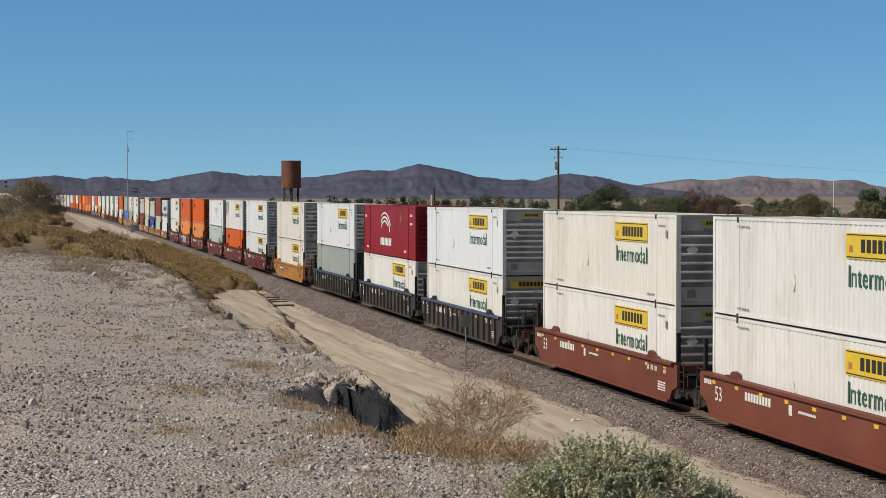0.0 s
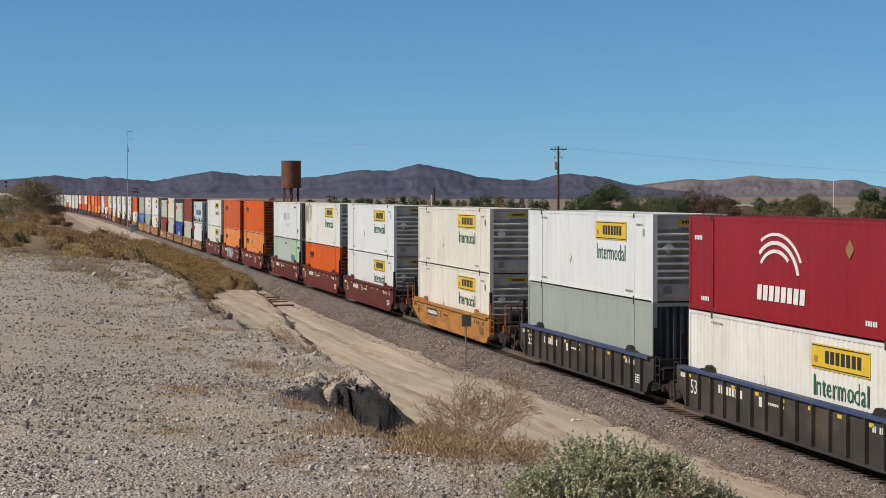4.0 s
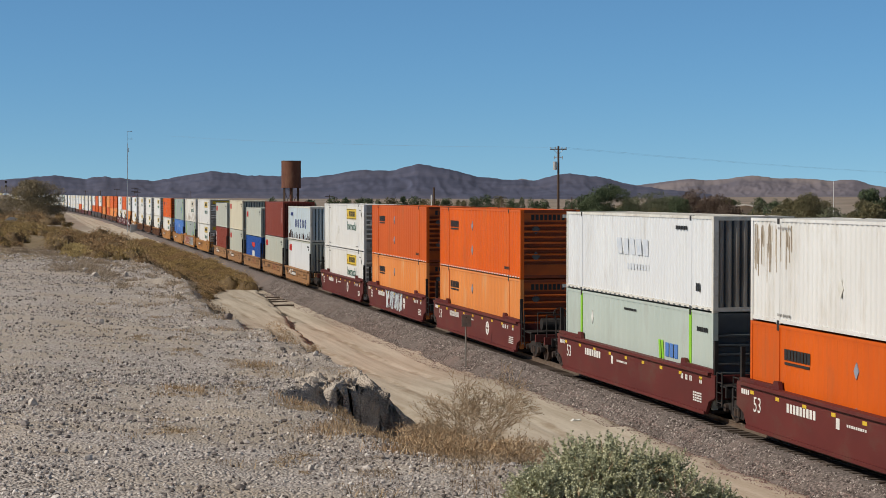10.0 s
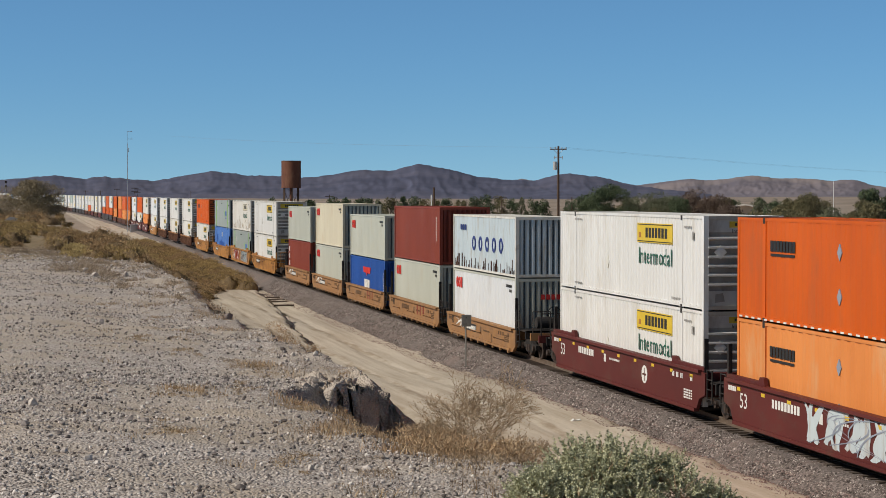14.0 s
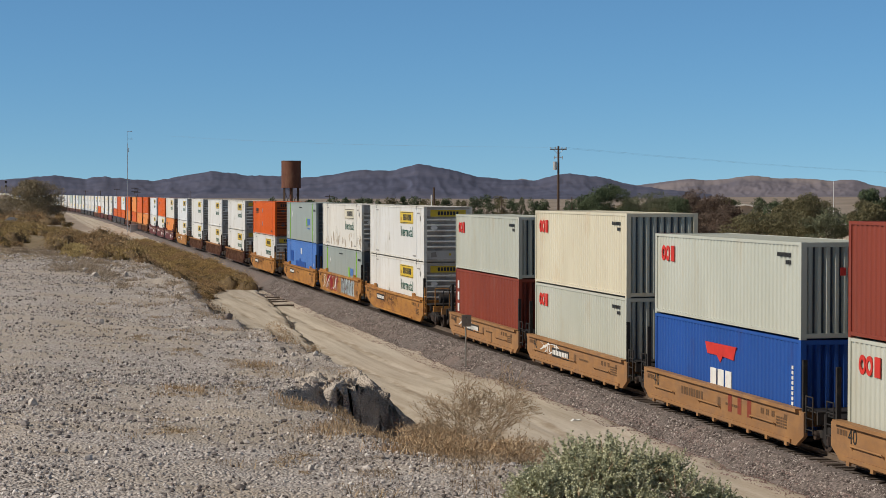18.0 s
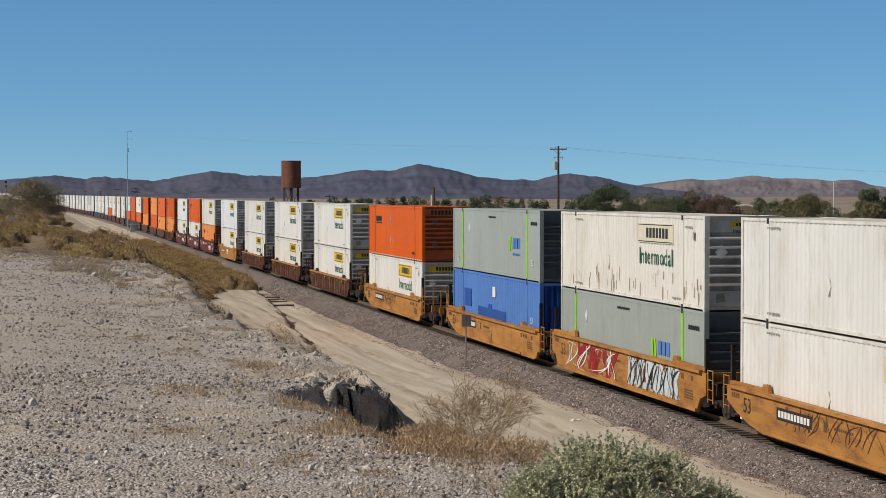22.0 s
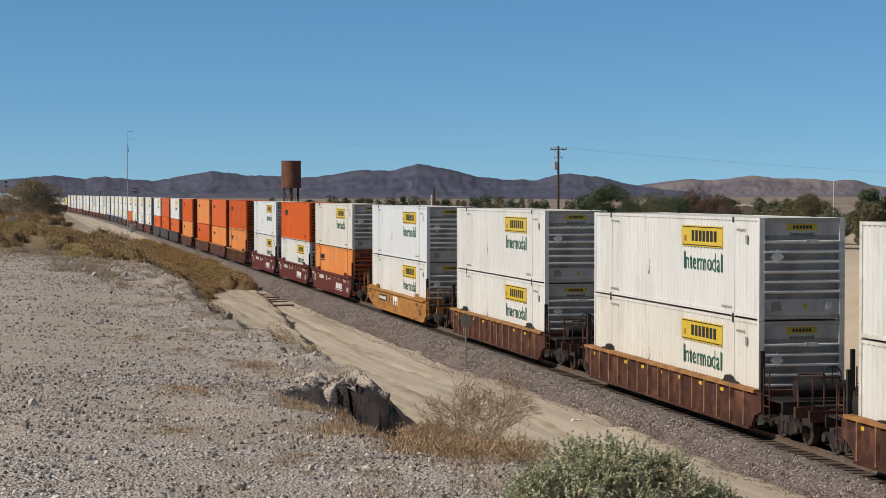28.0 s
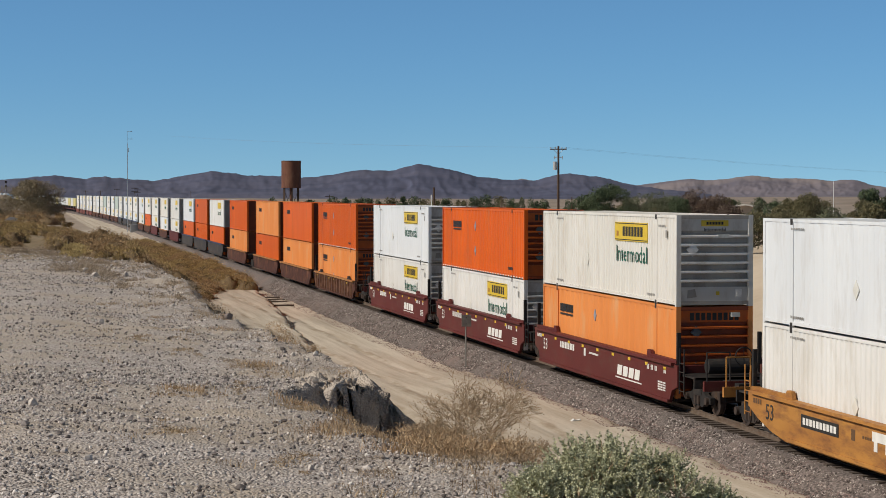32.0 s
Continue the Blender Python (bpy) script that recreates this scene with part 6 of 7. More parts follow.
# Inner dome of the bushes, darker than most of the shoots.
M["brush_heart"] = surface("dark_brown_brush_core", (0.20, 0.14, 0.075), (0.12, 0.085, 0.05), 9, 0.95, bump=0.8, bump_scale=20)
M["brown_brush"] = island_material("rusty_brown_brush", [(0, (0.21, 0.13, 0.065)), (0.5, (0.39, 0.255, 0.13)), (1, (0.60, 0.43, 0.24))])
olive, rusty = [], []
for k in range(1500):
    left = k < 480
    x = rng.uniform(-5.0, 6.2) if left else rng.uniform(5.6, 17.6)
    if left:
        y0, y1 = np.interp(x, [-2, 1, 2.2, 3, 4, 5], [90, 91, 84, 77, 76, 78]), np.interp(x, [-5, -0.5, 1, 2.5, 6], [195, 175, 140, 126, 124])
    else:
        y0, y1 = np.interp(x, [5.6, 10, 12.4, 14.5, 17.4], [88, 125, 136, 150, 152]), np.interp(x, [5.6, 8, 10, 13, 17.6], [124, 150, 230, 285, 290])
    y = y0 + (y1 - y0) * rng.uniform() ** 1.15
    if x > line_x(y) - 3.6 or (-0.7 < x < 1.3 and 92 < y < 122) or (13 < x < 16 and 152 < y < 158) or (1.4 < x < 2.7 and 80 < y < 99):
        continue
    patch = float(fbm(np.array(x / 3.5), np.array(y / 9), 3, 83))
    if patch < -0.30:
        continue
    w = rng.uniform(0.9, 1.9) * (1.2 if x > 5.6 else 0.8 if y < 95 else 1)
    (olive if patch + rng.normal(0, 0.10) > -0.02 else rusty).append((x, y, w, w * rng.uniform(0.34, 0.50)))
olive += [(15.1, 148, 3.0, 1.35), (14.2, 149.5, 2.4, 1.1), (16.1, 147.2, 2.4, 1.0), (16.6, 146.4, 1.4, 0.9), (16.4, 171, 3.0, 1.1), (15.2, 173, 3.0, 1.1), (13.8, 166, 2.6, 1.1),
          (12.6, 160, 2.6, 1.1), (11.0, 154, 2.6, 1.1), (9.6, 148, 2.2, 1.0)]
rusty += [(13.2, 158, 2.4, 1.0), (15.6, 164, 2.4, 1.0), (12.0, 150, 2.0, 0.9), (17.0, 176, 1.8, 0.8), (16.6, 163, 1.8, 0.8), (12.4, 141, 2.2, 1.0), (11.8, 144, 2.2, 1.1), (12.6, 145, 1.8, 0.9)]
for x_ in np.linspace(-4.5, 1.6, 11):
    rusty.append((x_, 170 + rng.uniform(0, 12), rng.uniform(2.0, 3.0), rng.uniform(0.9, 1.4)))
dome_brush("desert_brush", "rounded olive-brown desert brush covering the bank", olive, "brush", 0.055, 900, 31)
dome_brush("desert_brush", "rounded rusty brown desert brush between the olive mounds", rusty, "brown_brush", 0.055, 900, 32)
far = []
for k in range(200):
    y = 215 + 190 * rng.uniform()
    x = rng.uniform(-4.5 - 0.02 * y, 3.5)
    far.append((x, y, rng.uniform(1.6, 3.0), rng.uniform(0.5, 0.9)))
dome_brush("desert_brush", "low olive-brown brush further along the line", far, "brush", 0.075, 260, 33)
straws = [(rng.uniform(1.5, 2.6), rng.uniform(80, 97), rng.uniform(0.6, 1.1), rng.uniform(0.25, 0.4)) for k in range(26)]
dome_brush("tall_dry_grass", "clump of pale yellow dry grass among the brush", straws, "pale_straw", 0.06, 700, 38)
spots = []
for k in range(170):
    y = rng.uniform(40, 92)
    x = np.interp(y, [40, 47, 58, 70, 92], [2.9, 2.5, 1.5, 1.9, -1.5]) + rng.uniform(0, 2.6) ** 1.0
    if rng.uniform() < 0.25:
        continue
    spots.append((x, y, rng.uniform(0.4, 1.1), rng.uniform(0.08, 0.26)))
spots += [(rng.uniform(-5, 1.5), rng.uniform(82, 92), rng.uniform(0.5, 1.2), rng.uniform(0.15, 0.35)) for k in range(50)]
spots += [(1.9 + rng.normal(0, 0.4), 62 + rng.normal(0, 3.0), rng.uniform(0.8, 1.5), rng.uniform(0.3, 0.6)) for k in range(10)]
dome_brush("dry_brush", "grey-brown dry brush along the edge of the gravel", spots, "dry_brush", 0.034, 1100, 37, False)


def grass_tuft(xs, name, label, mat, blades, height, spread_w, seed):
    """Thin dry stems standing in tufts."""
    q = np.random.RandomState(seed)
    V, F = [], []
    for x, y, k in xs:
        n = int(blades * k)
        bx, by = x + q.normal(0, spread_w * k, n), y + q.normal(0, spread_w * k * 1.3, n)
        bz = ground_z(bx, by)
        h = height * k ** 0.5 * q.uniform(0.35, 1.1, n)
        lean = q.normal(0, 0.42, (n, 2)) * h[:, None]
        wd = q.uniform(0.002, 0.0045, n)
        a = q.uniform(0, np.pi, n)
        ux, uy = np.cos(a) * wd, np.sin(a) * wd
        p0 = np.stack([bx - ux, by - uy, bz - 0.01], -1)
        p1 = np.stack([bx + ux, by + uy, bz - 0.01], -1)
        p2 = np.stack([bx + lean[:, 0] + ux * 0.5, by + lean[:, 1] + uy * 0.5, bz + h], -1)
        p3 = np.stack([bx + lean[:, 0] - ux * 0.5, by + lean[:, 1] - uy * 0.5, bz + h], -1)
        V.append(np.stack([p0, p1, p2, p3], 1).reshape(-1, 3))
    V = np.concatenate(V)
    F = np.arange(len(V)).reshape(-1, 4)
    return tagged(new(name, np_mesh(name, V, F, M[mat])), label, "dry grass", kind="stuff")


tufts = [(1.67, 21.2, 1.0), (1.9, 21.8, 0.8), (2.87, 20.3, 1.3), (3.1, 19.6, 1.0), (2.73, 17.1, 1.2), (3.0, 17.6, 1.2), (3.2, 16.6, 1.0), (4.0, 29.7, 1.5), (4.1, 31, 1.4), (2.86, 25.0, 1.0),
         (3.3, 24.2, 1.0), (2.1, 39.6, 1.2), (2.6, 40.5, 1.2), (3.3, 35.9, 1.5), (3.5, 38.5, 1.6), (3.6, 42, 1.6), (3.0, 44, 1.4), (2.4, 13.0, 0.7), (2.6, 14.2, 0.7), (1.5, 14.4, 0.5), (0.8, 16.0, 0.4),
         (3.4, 14.6, 1.0), (3.5, 15.4, 1.2), (3.2, 13.3, 0.8), (3.7, 18.2, 1.2), (3.9, 19.5, 1.2), (4.3, 20.6, 1.2), (4.6, 21.6, 1.3), (1.2, 31, 0.6), (2.2, 29.5, 0.8), (3.7, 22.8, 0.8), (1.0, 25, 0.5),
         (4.4, 33.0, 1.5), (4.5, 36.5, 1.5), (4.3, 47.0, 1.8), (4.0, 51.0, 1.8)]
grass_tuft(tufts, "dry_grass", "tufts of dry straw-coloured grass on the gravel bank", "straw", 60, 0.09, 0.20, 41)


tufts = [q for q in tufts if q[0] > 2.3]
mats = []
mq = np.random.RandomState(91)
for x, y, k in tufts:
    for s in range(5):
        mats.append((x + mq.normal(0, 0.30), y + mq.normal(0, 0.6), mq.uniform(0.25, 0.55) * k ** 0.5, mq.uniform(0.05, 0.12)))
for s in range(120):
    y = mq.uniform(14, 48)
    mats.append((mq.uniform(3.2, 5.2), y, mq.uniform(0.25, 0.6), mq.uniform(0.05, 0.14)))
tan = []
for cx, cy in ((1.75, 21.2), (2.3, 22.0), (2.9, 20.4), (2.2, 26.5), (2.8, 24.8), (1.7, 29.5), (2.4, 31.5), (2.9, 17.4), (1.2, 17.0), (2.3, 36.0), (1.5, 40.0), (2.0, 15.0)):
    for s in range(9):
        tan.append((cx + mq.normal(0, 0.16), cy + mq.normal(0, 0.55), mq.uniform(0.14, 0.32), mq.uniform(0.03, 0.075)))
brush_field("dry_grass", "flat tan patches of dead grass on the gravel", tan, "straw", 0.020, 70, 45)
brush_field("low_scrub", "patches of low dry brown scrub on the gravel slope", mats, "dry_brush", 0.018, 120, 43)


M["rust_scrub"] = island_material("rust_brown_dry_stems", [(0, (0.24, 0.155, 0.085)), (0.5, (0.50, 0.335, 0.19)), (1, (0.70, 0.53, 0.34))])
mounds = []
for k in range(26):
    y = mq.uniform(15.2, 18.6)
    mounds.append((3.15 + (y - 15.2) * 0.19 + mq.uniform(0, 0.85), y, mq.uniform(0.4, 0.7), mq.uniform(0.16, 0.32)))
mounds += [(4.15 + mq.uniform(-0.3, 0.3), 29.5 + mq.uniform(-0.8, 0.8), 0.6, 0.3) for k in range(5)]
mounds += [(3.9 + mq.uniform(-0.4, 0.3), 21.5 + mq.uniform(-1.0, 1.5), 0.4, 0.16) for k in range(8)]
brush_field("rust_scrub", "low rust-brown dry scrub at the edge of the bank", mounds, "rust_scrub", 0.026, 420, 47)


stems = [(3.93, 29.5, 1.3), (4.05, 30.2, 1.0), (2.93, 25.0, 1.1), (2.95, 21.5, 1.2), (3.15, 21.2, 1.1), (2.72, 17.6, 1.0), (2.95, 18.1, 1.0), (3.2, 17.8, 1.0),
         (3.1, 16.2, 1.2), (3.4, 16.8, 1.3), (1.8, 21.6, 0.6), (1.55, 21.8, 0.6), (3.3, 33.0, 1.0), (3.5, 36.0, 1.0)]
grass_tuft(stems, "dry_stems", "thin rust-brown dry stems standing on the bank", "rust_scrub", 170, 0.085, 0.12, 44)
clumps = [(x + mq.normal(0, 0.16), y + mq.normal(0, 0.30), mq.uniform(0.18, 0.38), mq.uniform(0.05, 0.13)) for x, y, k in stems for i in range(5)]
dome_brush("rust_scrub", "low rust-brown dry scrub clumps on the gravel bank", clumps, "rust_scrub", 0.018, 500, 49, False)


def branching(m, p, d, r, depth, q, length, spread_a):
    """Grows crooked forked twigs into a mesh and returns the tips."""
    tips = []
    mid = p + d * length * 0.5 + Vector((q.gauss(0, 0.10), q.gauss(0, 0.10), q.gauss(0, 0.06))) * length
    e = p + d * length
    m.bar(p, mid, r, 4, r * 0.85)
    m.bar(mid, e, r * 0.85, 4, r * 0.7)
    if depth == 0:
        return [e]
    for k in range(q.choice((2, 2, 3))):
        nd = (d + Vector((q.gauss(0, spread_a), q.gauss(0, spread_a), q.gauss(0.10, spread_a * 0.7)))).normalized()
        tips += branching(m, e, nd, max(r * 0.70, 0.0022), depth - 1, q, length * q.uniform(0.68, 0.92), spread_a)
    return tips


def bare_shrub(x, y, height, width, label, seed, stems=10):
    q = random.Random(seed)
    c = empty("dead_shrub", label, "shrub")
    c.location = (x, y, float(ground_z(x, y)) - 0.03)
    m = Mesh()
    tips = []
    for k in range(stems):
        a = 2 * math.pi * k / stems + q.uniform(-0.3, 0.3)
        d = Vector((math.cos(a) * width, math.sin(a) * width, 1.0)).normalized()
        tips += branching(m, Vector((0, 0, 0)), d, 0.0055, 6 if height > 0.8 else 5, q, height * 0.24, 0.55)
    part("twig_mass", m, M["twig"], c)["kind"] = "stuff"
    pts = np.array([tuple(t) for t in tips])
    V, F = leaf_tris(np.repeat(pts, 2, 0) + np.random.RandomState(seed).normal(0, 0.012, (len(pts) * 2, 3)), 0.014, 0.4, seed)
    part("foliage", np_mesh("foliage", V, F, M["straw"]), None, c)["kind"] = "stuff"
    return c


bare_shrub(4.05, 17.2, 0.95, 0.55, "bare pale brown shrub with fine forked twigs", 3, 8)
bare_shrub(3.6, 16.5, 0.45, 0.9, "low dry rust-brown shrub", 5, 11)
bare_shrub(3.75, 17.4, 0.42, 0.9, "low dry rust-brown shrub", 6, 11)
bare_shrub(4.25, 16.3, 0.40, 0.9, "low dry rust-brown shrub", 7, 11)
bare_shrub(4.6, 18.0, 0.5, 0.9, "low dry rust-brown shrub", 8, 10)
bare_shrub(4.35, 20.9, 0.35, 0.8, "low dry rust-brown shrub", 9, 9)
bare_shrub(4.2, 29.6, 0.42, 0.9, "low dry rust-brown shrub", 12, 9)


def saltbush(x, y, w, h, label, seed, n=600):
    """A dense low bush: leafy sprigs crowd the outside of a dark twiggy heart."""
    q = np.random.RandomState(seed)
    c = empty("saltbush", label, "shrub")
    c.location = (x, y, float(ground_z(x, y)) - 0.05)
    lumps = 22
    a, rr = q.uniform(0, 2 * np.pi, lumps), np.sqrt(q.uniform(0, 1, lumps))
    cx, cy = np.cos(a) * rr * w * 0.36, np.sin(a) * rr * w * 0.36
    cz = h * (0.64 - 0.48 * rr ** 2) * q.uniform(0.75, 1.1, lumps)
    size = w * q.uniform(0.13, 0.20, lumps)
    heart = Mesh()
    for k in range(lumps):
        heart.bar((cx[k] * 0.2, cy[k] * 0.2, 0), (cx[k], cy[k], cz[k]), 0.012, 5, 0.006)
        for i in range(26):
            d = Vector(q.normal(size=3)).normalized()
            p = Vector((cx[k], cy[k], cz[k]))
            heart.bar(p, p + d * size[k] * 0.95, 0.004, 3, 0.002)
    part("stem_mass", heart, M["twig"], c)["kind"] = "stuff"
    k = q.randint(0, lumps, n)
    d = q.normal(size=(n, 3))
    d[:, 2] = np.abs(d[:, 2]) * 0.9 - 0.15
    d /= np.linalg.norm(d, axis=1)[:, None]
    root = np.stack([cx[k], cy[k], cz[k]], -1) + d * (size[k] * q.uniform(0.35, 0.9, n))[:, None]
    way = d + np.array([0, 0, 0.55]) + q.normal(0, 0.28, (n, 3))
    way /= np.linalg.norm(way, axis=1)[:, None]
    length = q.uniform(0.08, 0.15, n)
    per = 28
    t = np.tile(np.linspace(0.05, 1.0, per), (n, 1)) + q.uniform(-0.03, 0.03, (n, per))
    P = root[:, None] + way[:, None] * (t * length[:, None])[..., None]
    # leaves stand out round each sprig, smaller towards its tip
    out = q.normal(size=(n, per, 3))
    out -= (out * way[:, None]).sum(-1, keepdims=True) * way[:, None]
    out /= np.linalg.norm(out, axis=-1, keepdims=True)
    out = out + way[:, None] * 0.9
    out /= np.linalg.norm(out, axis=-1, keepdims=True)
    e = np.cross(out, q.normal(size=(n, per, 3)))
    e /= np.linalg.norm(e, axis=-1, keepdims=True)
    s_ = (0.0215 * q.uniform(0.7, 1.3, (n, per)) * (1.15 - 0.45 * t))[..., None]
    V = np.stack([P, P + out * s_ * 0.5 - e * s_ * 0.34, P + out * s_, P + out * s_ * 0.5 + e * s_ * 0.34], 2).reshape(-1, 3)
    V[:, 2] = np.maximum(V[:, 2], 0.02)
    ob = part("foliage", np_mesh("foliage", V, np.arange(len(V)).reshape(-1, 4), M["saltbush"]), None, c, "dense small grey-green leaves")
    ob["kind"] = "stuff"
    return c


saltbush(4.12, 13.2, 1.35, 0.57, "dense grey-green saltbush on the bank edge", 51, 1350)
saltbush(4.80, 13.15, 1.15, 0.66, "dense grey-green saltbush on the bank edge", 52, 1150)
saltbush(3.55, 12.7, 0.75, 0.36, "small grey-green saltbush on the bank edge", 53)


def crown_points(n, w, h, base, q, lumps, hollow=0.5):
    c = []
    for k in range(lumps):
        a, t = q.uniform(0, 2 * np.pi), q.uniform(0, 1)
        rr = w * 0.36 * np.sqrt(q.uniform(0.05, 1)) * np.sin(np.pi * (0.18 + 0.72 * t)) ** 0.7
        c.append((rr * np.cos(a), rr * np.sin(a), base + (h - base) * (0.12 + 0.76 * t)))
    c = np.array(c)
    k = q.randint(0, lumps, n)
    p = q.normal(size=(n, 3))
    p /= np.linalg.norm(p, axis=1)[:, None]
    rad = q.uniform(hollow, 1, n)[:, None] * (q.uniform(0.6, 1.2, lumps)[k])[:, None]
    return c, c[k] + p * rad * np.array([w * 0.17, w * 0.17, (h - base) * 0.15])


def tree(x, y, h, w, mat, label, seed, n=2600, leaf=0.22, base=0.25, name="tree", lumps=26):
    q = np.random.RandomState(seed)
    c = empty(name, label, "tree" if name == "tree" else "shrub")
    c.location = (x, y, float(ground_z(x, y)) - 0.05)
    lump, pts = crown_points(n, w, h, h * base, q, lumps)
    m = Mesh()
    fork = Vector((q.uniform(-0.1, 0.1) * w * 0.3, q.uniform(-0.1, 0.1) * w * 0.3, h * max(base, 0.16)))
    m.bar((0, 0, 0), fork, 0.022 * h + 0.04, 8, 0.016 * h + 0.02)
    part("trunk", m, M["bark"], c)
    limbs = Mesh()
    for k in range(0, lumps, 2):
        mid = fork.lerp(Vector(lump[k]), 0.55) + Vector((q.normal(0, 0.05 * w), q.normal(0, 0.05 * w), 0.03 * h))
        limbs.bar(fork, mid, 0.010 * h + 0.01, 5, 0.006 * h + 0.006)
        limbs.bar(mid, Vector(lump[k]), 0.006 * h + 0.006, 4, 0.006)
    part("limb_mass", limbs, M["bark"], c)["kind"] = "stuff"
    V, F = leaf_tris(pts, leaf, 0.55, seed, 0.0)
    part("crown", np_mesh("crown", V, F, M[mat]), None, c, "uneven leafy crown")["kind"] = "stuff"
    return c


def along(px, dist):
    """Plan place at a bearing and distance from the viewpoint."""
    a = bearing(px)
    return dist * math.sin(a), dist * math.cos(a)


def tree_at(px, py_top, dist, w_px, mat, label, seed, n=2600, leaf=0.2, base=0.2):
    """A tree with its top at that height over the horizon line."""
    x, y = along(px, dist)
    top = H_EYE + (343 - py_top) / F_PX * dist
    h = top - float(ground_z(x, y))
    return tree(x, y, h, 1.5 * w_px / F_PX * dist, mat, label, seed, int(n * 3.2), leaf * 0.68, base)


# the dark tangled bush beside the line, far down the bank
tree(0.15, 186, 4.35, 8.0, "bush_twigs", "large tangled olive-brown bush on the bank", 71, 44000, 0.08, 0.02, "bush", 44)
tree(-2.6, 180, 2.9, 5.0, "bush_twigs", "dark tangled brown bush on the bank", 72, 6000, 0.085, 0.02, "bush", 20)
tree(2.8, 190, 1.9, 3.2, "brush", "low olive bush on the bank", 73, 4500, 0.085, 0.02, "bush", 16)
tree(-4.5, 176, 1.6, 3.5, "bush_twigs", "dark tangled brown bush on the bank", 74, 4500, 0.085, 0.02, "bush", 16)
# trees beyond the line
T = [(1077, 322, 165, 84, "dark_leaf", "dense dark green tree beyond the railway", 3600), (1040, 343, 168, 50, "dark_leaf", "dark green tree beyond the railway", 1800),
     (1122, 346, 172, 40, "grey_leaf", "grey-green tree beyond the railway", 1600), (1165, 337, 160, 84, "grey_leaf", "grey-green tree beyond the railway", 2800),
     (1205, 346, 150, 50, "dark_leaf", "dark green tree beyond the railway", 1800), (1238, 334, 155, 78, "russet_leaf", "half-bare russet tree beyond the railway", 2400),
     (1262, 340, 150, 60, "russet_leaf", "half-bare russet tree beyond the railway", 1600), (1290, 350, 165, 40, "olive_leaf", "olive tree beyond the railway", 1400),
     (1285, 362, 140, 70, "russet_leaf", "low bare brown bush beyond the railway", 1300), (1345, 347, 260, 28, "dark_leaf", "dark green tree by the house", 1200),
     (1370, 348, 265, 26, "dark_leaf", "dark green tree by the house", 1200), (1300, 350, 250, 30, "dark_leaf", "dark green tree by the house", 1200),
     (1395, 344, 140, 46, "olive_leaf", "olive tree beyond the railway", 1900), (1428, 341, 138, 56, "olive_leaf", "olive tree beyond the railway", 2200),
     (1400, 366, 130, 90, "olive_leaf", "low olive bush beyond the railway", 1700), (1470, 366, 128, 80, "grey_leaf", "low grey-green bush beyond the railway", 1700),
     (1555, 326, 120, 80, "dark_leaf", "dense dark green tree beyond the railway", 3400), (1535, 352, 118, 60, "olive_leaf", "low olive tree beyond the railway", 1800),
     (1330, 372, 125, 90, "olive_leaf", "low olive bush beyond the railway", 1500), (1230, 368, 128, 90, "russet_leaf", "low bare brown bush beyond the railway", 1500),
     (1150, 366, 135, 90, "olive_leaf", "low olive bush beyond the railway", 1500)]
for k, (px, py, d, wp, mat, lab, n) in enumerate(T):
    tree_at(px, py, d, wp, mat, lab, 100 + k, int(n * 1.7), 0.15, 0.12)
rr = random.Random(77)
kinds = (("olive_leaf", "low olive bush beyond the railway"), ("grey_leaf", "low grey-green bush beyond the railway"), ("russet_leaf", "low bare brown bush beyond the railway"),
         ("dark_leaf", "low dark green bush beyond the railway"))
for k in range(24):
    px = 1040 + k * 22 + rr.uniform(-6, 6)
    mat, lab = kinds[rr.choice((0, 0, 1, 2, 2, 3) if 1190 < px < 1350 else (0, 0, 1, 1, 3))]
    if 1296 < px < 1340 or px > 1470:
        continue
    tree_at(px, rr.uniform(350, 358), rr.uniform(168, 200), rr.uniform(34, 48), mat, lab, 300 + k, 1500, 0.17, 0.05)
row = [(590, 349, 26, "dark_leaf"), (612, 349, 22, "dark_leaf"), (640, 348, 26, "dark_leaf"), (655, 350, 18, "dark_leaf"), (690, 347, 24, "olive_leaf"), (712, 346, 18, "dark_leaf"),
       (735, 344, 28, "dark_leaf"), (752, 348, 22, "olive_leaf"), (790, 350, 24, "dark_leaf"), (815, 351, 26, "olive_leaf"), (838, 347, 26, "dark_leaf"), (858, 344, 32, "dark_leaf"),
       (885, 346, 28, "olive_leaf"), (905, 351, 22, "dark_leaf"), (922, 349, 20, "grey_leaf"), (945, 350, 24, "dark_leaf"), (962, 353, 20, "dark_leaf"), (1010, 352, 22, "dark_leaf"),
       (480, 350, 22, "dark_leaf"), (550, 351, 22, "dark_leaf"), (770, 352, 24, "olive_leaf"), (670, 352, 20, "grey_leaf")]
for k, (px, py, wp, mat) in enumerate(row):
    tree_at(px, py, 420 + rr.uniform(-40, 60), wp, mat, "small tree far across the flat land", 200 + k, 700, 0.4, 0.1)

